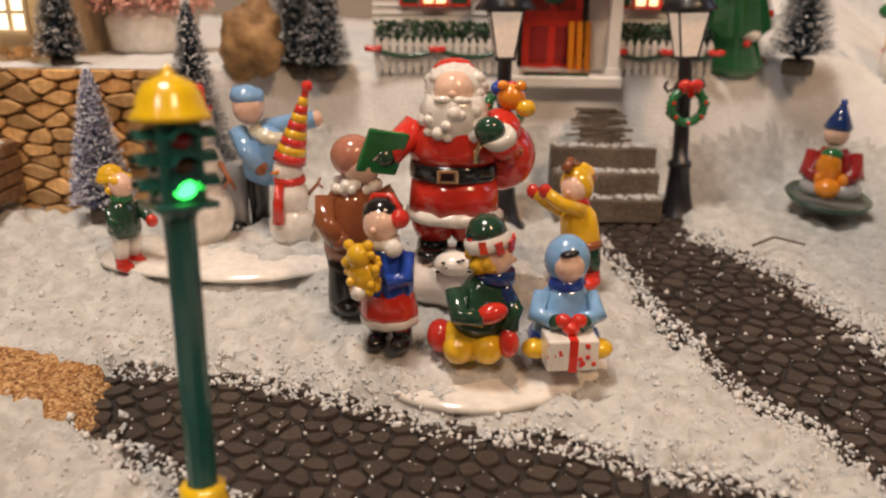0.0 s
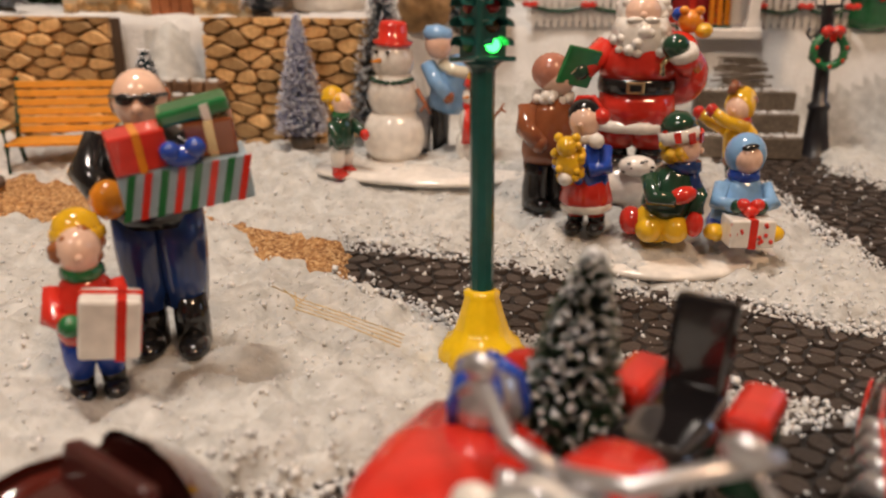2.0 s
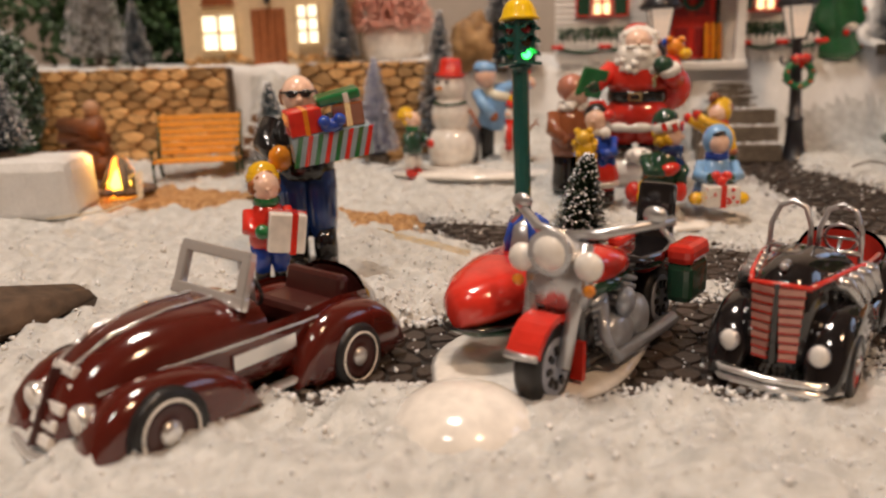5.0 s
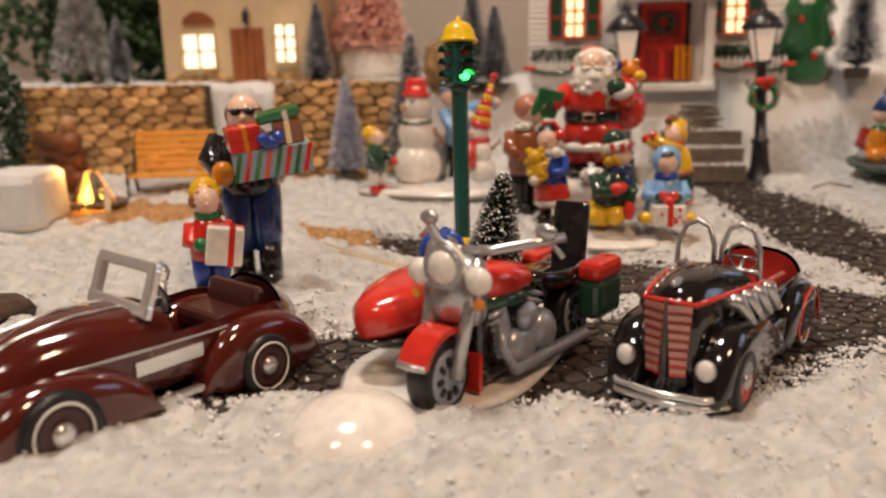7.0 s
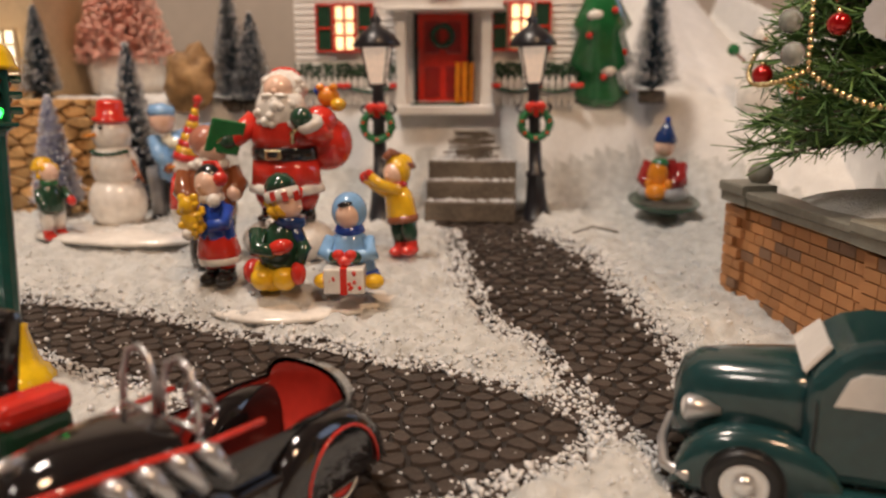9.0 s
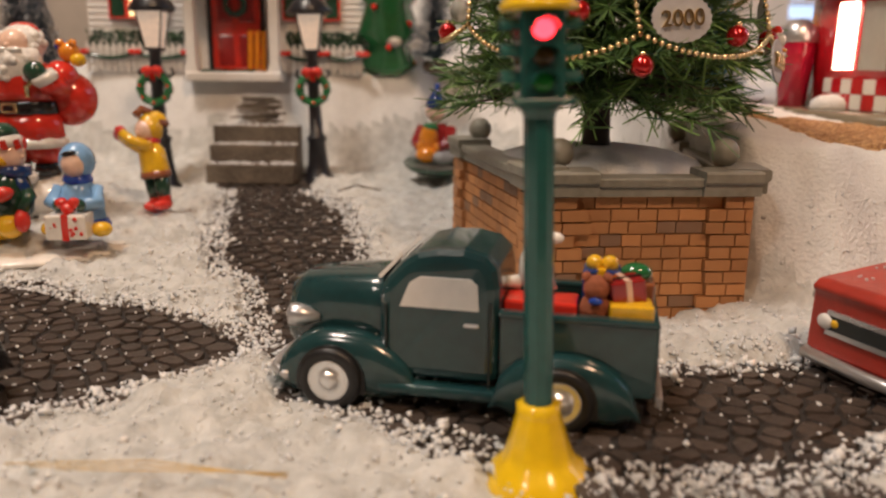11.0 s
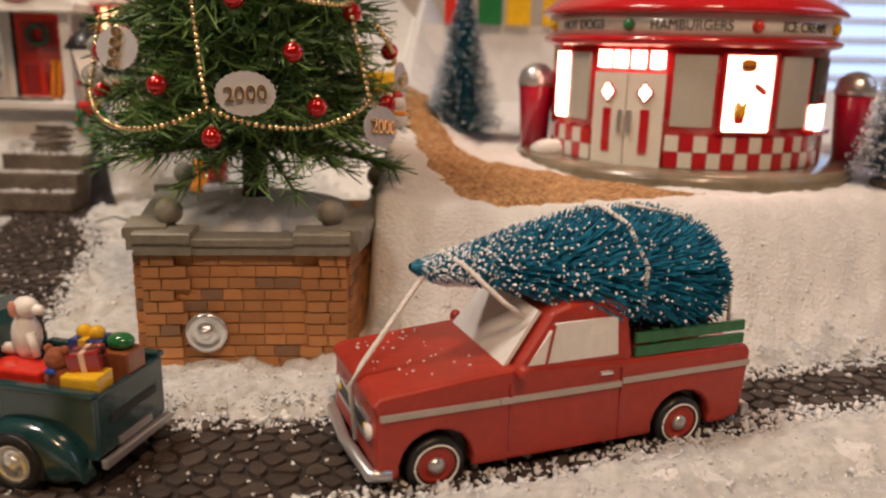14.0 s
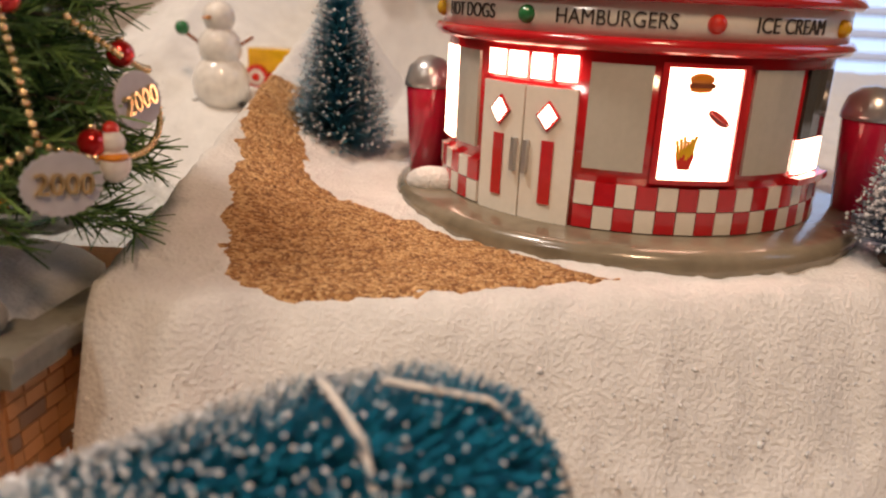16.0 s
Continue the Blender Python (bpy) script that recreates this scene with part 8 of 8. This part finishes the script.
# ---------------------------------------------------------------- trimmings of the big tree
def tree_trim():
    for a, z in ((-0.95, 0.116), (-0.32, 0.1055), (0.50, 0.1175), (0.62, 0.0985), (0.02, 0.0885), (1.25, 0.098), (-1.5, 0.10), (0.15, 0.135), (-0.6, 0.140), (1.6, 0.118), (1.0, 0.132)):
        p = tree_point(a, z, 0.001)
        t = thing("tree_ball", Matrix.Translation(p), "shiny red glass ball hanging on the tree", "ornament", "red balls on the tree")
        part("ball", Shape().ball(mat("ball_red", (0.55, 0.01, 0.012), 0.08, metal=0.6, coat=0.8), 0.0037, (0, 0, 0), seg=16), t)
        part("cap", Shape().lathe(GOLD, [(0.0011, 0), (0.0011, 0.0012)], (0, 0, 0.0034), seg=10), t, "gold cap")
    CARD = mat("paper_disc", (0.48, 0.48, 0.50), 0.7, bump=0.2, scale=300, vary=0.08)
    for a, z, roll, turn_deg in ((-0.62, 0.1175, 80, -26), (0.21, 0.1035, 4, 10), (1.05, 0.0905, -8, 58), (1.55, 0.1065, 10, 80)):
        p = tree_point(a, z, 0.0035)
        t = thing("paper_ornament", pose(p.x, p.y, p.z, -6, 0, turn_deg), "grey paper disc with gold number 2000", "ornament", "paper discs on the tree")
        pts = [(0.0095 * (1.0 + 0.05 * (k % 2)) * math.cos(k * math.pi / 24) * 1.05, 0.0074 * (1 + 0.05 * (k % 2)) * math.sin(k * math.pi / 24)) for k in range(48)]
        part("disc", Shape().plate(CARD, pts, 0.0006, (0, 0, 0), (90, 0, 0)), t)
        me = letters("2000", 0.0074, 0.0006)
        me.transform(pose(0, -0.0012, 0, 90, 0, 0) @ pose(0, 0, 0, 0, 0, roll) @ Matrix.Translation((0, -0.0025, 0)))
        me.materials.clear()
        me.materials.append(GOLD)
        part("lettering", me, t, "raised gold digits")
    # bead garlands: swags between points round the tree
    ico = Shape().ball(GOLD, 0.00105, (0, 0, 0), seg=8).mesh("bead")
    swags = [((-1.15, 0.128), (-1.05, 0.102), 0.0), ((-1.05, 0.102), (0.0, 0.0985), 0.010), ((0.0, 0.0985), (1.0, 0.100), 0.0075), ((1.0, 0.100), (0.95, 0.135), 0.0), ((0.0, 0.0985), (-0.12, 0.140), 0.0), ((0.95, 0.135), (-0.12, 0.152), 0.006), ((1.0, 0.100), (2.0, 0.104), 0.009), ((-1.05, 0.102), (-2.0, 0.108), 0.008), ((1.25, 0.128), (2.0, 0.112), 0.004)]
    for (a0, z0), (a1, z1), sag in swags:
        g = thing("bead_garland", pose(0, 0, 0), "string of gold beads looped round the tree", "garland", "bead strings on the tree")
        n = max(8, int(math.hypot((a1 - a0) * 0.06, z1 - z0) / 0.0021))
        for k in range(n):
            u = k / (n - 1)
            p = tree_point(a0 + (a1 - a0) * u, z0 + (z1 - z0) * u - 4 * sag * u * (1 - u), 0.0025)
            part("bead", ico, g).location = p
    for a, z in ((-1.3, 0.118), (-1.2, 0.107)):
        p = tree_point(a, z, 0.002)
        tagged(part("glass_bead", Shape().ball(mat("clear_bead", (0.8, 0.8, 0.78), 0.08, alpha=0.7), 0.0042, (0, 0, 0), seg=12)), "clear round glass bead on the tree", "ornament").location = p
    p = tree_point(1.30, 0.0975, 0.004)
    s = Shape().ball(PORCELAIN, 5.5, (0, 0, 5), (1, 0.9, 1.1)).ball(PORCELAIN, 4, (0, -0.5, 12)).ball(ORANGE, 4.4, (0, -1, 7.5), (1.1, 1, 0.4)).ball(RED, 2.6, (0, 0, 16))
    figurine(s, p.x, p.y, p.z - 0.009, 40, "small plain white and orange hanging ornament", (0, 0), 0.8, name="hanging_ornament")


tree_trim()

# ---------------------------------------------------------------- left side: bench, fire, bushes
def bench():
    t = thing("park_bench", pose(-0.2680, 0.3230, 0.0120, 0, 0, 14) @ Matrix.Scale(1.18, 4), "yellow-orange slatted park bench with green iron ends", "bench")
    W = mat("bench_orange", (0.72, 0.30, 0.03), 0.35, bump=0.2, scale=300, vary=0.12)
    for k in range(6):
        part("back_slat", Shape().box(W, (0.046, 0.0014, 0.0031), (0, 0.006 + k * 0.0012, 0.0165 + k * 0.0037), (-16, 0, 0), bevel=0.0003), t)
    for k in range(5):
        part("seat_slat", Shape().box(W, (0.046, 0.0030, 0.0014), (0, -0.0095 + k * 0.0036, 0.0128), bevel=0.0003), t)
    for s in (-1, 1):
        part("end_frame", Shape().tube(DKGREEN, [(s * 0.0225, -0.011, -0.002), (s * 0.0225, -0.010, 0.012), (s * 0.0225, 0.004, 0.012), (s * 0.0225, 0.0135, 0.038)], 0.0011, 6).tube(DKGREEN, [(s * 0.0225, 0.004, 0.012), (s * 0.0225, 0.010, -0.002)], 0.0011, 6).tube(DKGREEN, [(s * 0.0225, -0.010, 0.012), (s * 0.0225, -0.011, 0.019), (s * 0.0225, 0.005, 0.019)], 0.0011, 6), t)


bench()


def campfire():
    t = thing("campfire", pose(-0.2920, 0.2680, 0.0160), "glowing orange campfire of logs and coals", "campfire")
    EMBER = mat("ember", (1.0, 0.22, 0.02), 0.5, glow=3.5, vary=0.35, scale=300)
    FLAME = mat("flame", (1.0, 0.50, 0.06), 0.5, glow=7.0, vary=0.2)
    rnd = random.Random(2)
    for k in range(7):
        a = k * 0.9
        part("log", Shape().tube(EMBER if k % 2 else WOODY, [(0.013 * math.cos(a), 0.010 * math.sin(a), -0.002), (0.002 * math.cos(a), 0.002 * math.sin(a), 0.019)], [0.0026, 0.0020], 8), t)
    part("flame", Shape().lathe(FLAME, [(0.0055, 0), (0.0070, 0.004), (0.0035, 0.010), (0.0004, 0.016)], (0, -0.003, 0.001), seg=12, rib=0.15, ribs=4), t, "bright yellow-orange flame")
    for k in range(16):
        a = k * 0.39
        part("fire_stone", Shape().ball(mat("fire_stone", (0.12, 0.08, 0.06), 0.7, bump=0.5, vary=0.3), 0.0034, (0.0175 * math.cos(a), 0.0135 * math.sin(a), 0.0008), (1.2, 1, 0.7), (0, 0, rnd.uniform(0, 180)), seg=7), t)
    d = bpy.data.lights.new("campfire_light", "POINT")
    d.energy, d.color, d.shadow_soft_size = 0.02, (1.0, 0.42, 0.08), 0.006
    new("campfire_light", d).location = (-0.2950, 0.2500, 0.040)


campfire()
pile = thing("log_pile", pose(-0.3380, 0.3080, 0.0160, 0, 0, -25), "pile of brown logs behind the campfire", "logs")
rnd = random.Random(9)
for k in range(9):
    part("log", Shape().tube(mat("log_brown", (0.20, 0.07, 0.025), 0.5, bump=0.6, scale=250, vary=0.3), [(-0.018 + rnd.uniform(-0.004, 0.004), rnd.uniform(-0.006, 0.006), 0.003 + k * 0.004), (0.020 + rnd.uniform(-0.004, 0.004), rnd.uniform(-0.006, 0.006), 0.003 + k * 0.004)], rnd.uniform(0.004, 0.006), 9), pile)
cub = Shape().ball(mat("carved_brown", (0.22, 0.09, 0.04), 0.6, bump=0.4, vary=0.2), 10, (0, 0, 10), (1, 0.9, 1.2)).ball(mat("carved_tan", (0.45, 0.26, 0.15), 0.6, bump=0.3, vary=0.2), 7, (0, -1, 25))
figurine(cub, -0.3250, 0.3000, 0.0440, 0, "plain brown carved figurine by the fire", (0, 0), 0.75)

bush = thing("dark_bush", pose(-0.425, 0.345, 0.020), "dark green bush with snowy white tips", "bush")
rng = np.random.default_rng(77)
dirs = rng.normal(size=(2600, 3))
dirs /= np.linalg.norm(dirs, axis=1)[:, None]
pts = dirs * (0.030, 0.026, 0.048) * rng.uniform(0.62, 1.05, (2600, 1)) + (0, 0, 0.048)
v, f = flakes(pts, 0.0026, 5)
part("leaves", raw("leaves", v.tolist(), f.tolist(), NEEDLE_GREEN), bush)
v, f = flakes(pts[::3] * 1.03, 0.0012, 6)
part("frost", raw("frost", v.tolist(), f.tolist(), FROST), bush)
part("trunk", Shape().tube(WOODY, [(0, 0, -0.004), (0, 0, 0.05)], [0.004, 0.002], 8), bush)
brush_tree(-0.342, 0.232, 0.041, 0.058, 0.020, NEEDLE_BLUE, "blue-green frosted tree on a white block", 41, 3000, 0.6)
brush_tree(-0.1930, 0.2620, 0.0110, 0.066, 0.0180, mat("needle_sea", (0.03, 0.09, 0.12), 0.6, vary=0.4), "blue-green bottle-brush tree with heavy frost", 3, 4200, 0.6, lean=(0, 4))
block = Shape().box(CLOTH, (0.062, 0.045, 0.034), (0, 0, 0.012), bevel=0.006)
for v in block.bm.verts:
    v.co += 0.0016 * noise.noise_vector(v.co * 90)
tagged(part("snow_block", block), "white foam block covered in snow", "block").matrix_basis = pose(-0.3250, 0.2300, 0.0130, 0, 0, 12)
bark = Shape().loft(mat("tree_bark", (0.08, 0.05, 0.03), 0.8, bump=1.0, scale=200, vary=0.5), [(-0.045, 0.010, -0.002, 0.006, 2.4), (-0.02, 0.016, -0.003, 0.013, 2.2), (0.01, 0.015, -0.003, 0.012, 2.3), (0.035, 0.008, -0.002, 0.006, 2.4)], 24)
for v in bark.bm.verts:
    v.co += 0.0035 * noise.noise_vector(v.co * 170)
tagged(part("bark_piece", bark), "rough piece of brown bark dusted with snow", "bark").matrix_basis = pose(-0.2080, 0.0420, 0.0120, 0, 0, 70)


def strand(points, r, m, label, name="wire_strand"):
    tagged(part(name, Shape().tube(m, points, r, 6)), label, "wire")


STRAW = mat("straw_gold", (0.62, 0.44, 0.18), 0.4, vary=0.15)
PALEWIRE = mat("pale_wire", (0.66, 0.56, 0.40), 0.4, vary=0.1)
for k in range(4):
    strand([(-0.1087 + k * 0.004, 0.1567 - k * 0.002, 0.0195), (-0.098, 0.1490 - k * 0.0022, 0.0190), (-0.083, 0.1430 - k * 0.002, 0.0175), (-0.066, 0.1370 - k * 0.0024, 0.0150)], 0.00018, STRAW, "thin golden wire lying on the snow")
for k in range(3):
    strand([(0.105 + k * 0.006, 0.0560 - k * 0.001, 0.0070), (0.135, 0.0575 - k * 0.002, 0.0072), (0.165, 0.0520 + k * 0.001, 0.0066)], 0.00018, STRAW, "thin golden wire lying on the snow")
for k in range(3):
    strand([(-0.2800, 0.2560 + k * 0.003, 0.0260), (-0.2680, 0.2440 + k * 0.003, 0.0300), (-0.2600, 0.2300 + k * 0.002, 0.0180), (-0.2650, 0.2050, 0.0165), (-0.2850, 0.1850, 0.0165)], 0.0005, PALEWIRE, "pale electric wire curling over the snow")
strand([(0.140, 0.333, 0.0185), (0.150, 0.336, 0.0215), (0.163, 0.334, 0.0190)], 0.0006, WOODY, "small dark twig lying on the snow", "twig")

# ---------------------------------------------------------------- far back: snowman, toy vehicle, window with blinds
s = Shape()
s.ball(PORCELAIN, 20, (0, 0, 16), (1, 0.95, 1.0), seg=22).ball(PORCELAIN, 15, (0, 0, 40), seg=20).ball(PORCELAIN, 11, (0, 0, 60), seg=18).lathe(ORANGE, [(1.8, 0), (0.2, 8)], (-3, -10, 60), (90, 0, -20), 8)
s.tube(BROWN, [(-14, 0, 42), (-24, -3, 50)], 1.2).tube(BROWN, [(14, 0, 42), (24, -3, 48)], 1.2).ball(GREEN, 5, (-25, -3, 52)).ball(BLACK, 2.4, (17, -6, 2), (1.6, 1, 1)).ball(BLACK, 2.4, (-17, -6, 2), (1.6, 1, 1))
figurine(s, 0.2650, 0.4640, float(ground_height(0.265, 0.464)[0]) - 0.002, 0, "large white snowman standing far back", (0, 0), 0.8, name="snowman")
v = thing("toy_wagon", pose(0.2900, 0.5000, float(ground_height(0.29, 0.50)[0]) - 0.001), "yellow and red toy wagon with red wheels", "wagon")
part("body", Shape().box(YELLOW, (0.036, 0.018, 0.014), (0, 0, 0.016), bevel=0.001), v)
part("chassis", Shape().box(RED, (0.040, 0.016, 0.004), (0, 0, 0.008), bevel=0.0006), v)
for x in (-0.012, 0.012):
    w = part("wheel", Shape().lathe(RED, [(0.0072, -0.001), (0.0072, 0.0015)], (x, -0.0105, 0.0066), (90, 0, 0), 20), v)
    part("hub", Shape().lathe(PORCELAIN, [(0.0046, 0), (0.0046, 0.0022)], (x, -0.0105, 0.0066), (90, 0, 0), 16).lathe(RED, [(0.0024, 0), (0.0024, 0.0030)], (x, -0.0105, 0.0066), (90, 0, 0), 12), w)
stand = slab("back_shelf", (0.14, 0.10, 0.10), (0.39, 0.62, 0.088), CLOTH, "white cloth-covered riser at the back", "riser")
for x, m in ((0.395, YELLOW), (0.425, YELLOW), (0.372, GREEN), (0.345, RED)):
    tagged(part("toy_block", Shape().box(m, (0.020, 0.016, 0.024), (0, 0, 0.012), bevel=0.001)), "small glossy toy house block far back", "toy").location = (x, 0.57, 0.138)
win = thing("window_1", pose(0.86, 0.998, 0.28), "pale blue daylit window with white blinds", "window", kind="structure")
part("pane", Shape().box(mat("daylight_pane", (0.55, 0.70, 1.0), 0.4, glow=1.1, vary=0.05), (0.42, 0.004, 0.60), (0, 0, 0)), win)
for k in range(24):
    part("slat", Shape().box(mat("blind_slat", (0.62, 0.66, 0.74), 0.5, vary=0.05), (0.42, 0.016, 0.002), (0, -0.012, -0.29 + k * 0.025), (35, 0, 0)), win)
part("window_frame", Shape().box(WHITE, (0.03, 0.02, 0.64), (-0.225, -0.004, 0)).box(WHITE, (0.03, 0.02, 0.64), (0.225, -0.004, 0)).box(WHITE, (0.48, 0.02, 0.03), (0, -0.004, 0.325)).box(WHITE, (0.48, 0.03, 0.03), (0, -0.008, -0.325)), win)
GAR = Shape()
rng = np.random.default_rng(8)
p = rng.normal(size=(2600, 3)) * (0.07, 0.015, 0.025) + (-0.40, 0.545, 0.140)
v, f = flakes(p, 0.005, 8)
tagged(new("garland", raw("garland", v.tolist(), f.tolist(), mat("garland_green", (0.02, 0.06, 0.012), 0.6, vary=0.5))), "dark green garland lying behind the cottage", "garland", kind="stuff")

# ---------------------------------------------------------------- street: base sheet and its stones
def build_street():
    xs, ys = np.arange(-0.19, 0.68, 0.006), np.arange(-0.01, 0.42, 0.006)
    X, Yg = np.meshgrid(xs, ys)
    near = np.maximum(inside(ROAD_MAIN, X, Yg), inside(WALKWAY, X, Yg)) > -0.012
    Zg = road_level(X, Yg) - 0.0006
    nx, ny = len(xs), len(ys)
    idx = np.arange(nx * ny).reshape(ny, nx)
    keep = near[:-1, :-1] & near[1:, 1:]
    quads = np.stack([idx[:-1, :-1], idx[:-1, 1:], idx[1:, 1:], idx[1:, :-1]], -1)[keep]
    used = np.unique(quads)
    back = np.zeros(nx * ny, int)
    back[used] = np.arange(len(used))
    co = np.stack([X, Yg, Zg], -1).reshape(-1, 3)
    street = new("road", raw("road", co[used].tolist(), back[quads].tolist(), STREET, True))
    tagged(street, "dark street paved with brown rounded cobbles", "road", kind="structure")
    rest_v, rest_f, count = [], [], 0
    stones = cells(ROAD_MAIN, 0.0088, 3, 0.0011) + [s for s in cells(WALKWAY, 0.0088, 4, 0.0011)]
    for cx, cy, cut in stones:
        z0 = float(road_level(cx, cy))
        n = len(cut)
        top = random.uniform(0.0004, 0.0009)
        v = [(x, y, z0 - 0.0005) for x, y in cut] + [(cx + (x - cx) * 0.9, cy + (y - cy) * 0.9, z0 + top) for x, y in cut]
        f = [tuple(range(n, 2 * n))] + [(i, (i + 1) % n, n + (i + 1) % n, n + i) for i in range(n)]
        picked = (0.06 < cx < 0.15 and 0.09 < cy < 0.24) or (0.22 < cx < 0.32 and cy < 0.14)
        if picked and count < 300:
            count += 1
            part("cobblestone", raw("cobblestone", [(x - cx, y - cy, z - z0) for x, y, z in v], f, COBBLE), street).location = (cx, cy, z0)
        else:
            k = len(rest_v)
            rest_v += v
            rest_f += [tuple(i + k for i in q) for q in f]
    tagged(part("cobbles", raw("cobbles", rest_v, rest_f, COBBLE_REST), street), kind="stuff")


COBBLE_REST = COBBLE.copy()
info = COBBLE_REST.node_tree.nodes.new("ShaderNodeNewGeometry")
for link in list(COBBLE_REST.node_tree.links):
    if link.from_node.type == "OBJECT_INFO":
        COBBLE_REST.node_tree.links.new(info.outputs["Random Per Island"], link.to_socket)
build_street()


def build_crumbs():
    """Loose flakes lying on the snow, densest near the street."""
    rng = np.random.default_rng(5)
    n = 190000
    x, y = rng.uniform(-0.3, 0.62, n), rng.uniform(-0.12, 0.36, n)
    z, s = ground_height(x, y)
    d = np.maximum(inside(ROAD_MAIN, x, y), inside(WALKWAY, x, y))
    keep = (s < 0) & (z < 0.045) & ((d < 0.004) | (rng.random(n) < 0.05)) & ((d > -0.012) | (rng.random(n) < 0.22))
    x, y, z, d = x[keep], y[keep], z[keep], d[keep]
    z = np.maximum(z, road_level(x, y) + 0.0006)
    r = rng.uniform(0.00025, 0.00085, len(x)) * np.where(rng.random(len(x)) < 0.07, 1.9, 1) * np.where(np.abs(d) < 0.008, 1.45, 1.0)
    octa = np.array([(1, 0, 0), (-1, 0, 0), (0, 1, 0), (0, -1, 0), (0, 0, 1), (0, 0, -1)], float)
    tri = np.array([(0, 2, 4), (2, 1, 4), (1, 3, 4), (3, 0, 4), (2, 0, 5), (1, 2, 5), (3, 1, 5), (0, 3, 5)])
    q = rng.normal(size=(len(x), 4))
    q /= np.linalg.norm(q, axis=1)[:, None]
    w, a, b, c = q.T
    R = np.stack([1 - 2 * (b * b + c * c), 2 * (a * b - w * c), 2 * (a * c + w * b), 2 * (a * b + w * c), 1 - 2 * (a * a + c * c), 2 * (b * c - w * a), 2 * (a * c - w * b), 2 * (b * c + w * a), 1 - 2 * (a * a + b * b)], -1).reshape(-1, 3, 3)
    sc = rng.uniform(0.5, 1.3, (len(x), 1, 3))
    v = np.einsum("nij,nkj->nki", R, octa[None] * sc) * r[:, None, None] + np.stack([x, y, z + r * 0.1], -1)[:, None, :]
    f = tri[None] + (np.arange(len(x)) * 6)[:, None, None]
    ob = new("snow_crumbs", raw("snow_crumbs", v.reshape(-1, 3).tolist(), f.reshape(-1, 3).tolist(), CRYSTAL, True))
    tagged(ob, "loose sparkling flakes of artificial snow", "snow", kind="stuff")


build_crumbs()
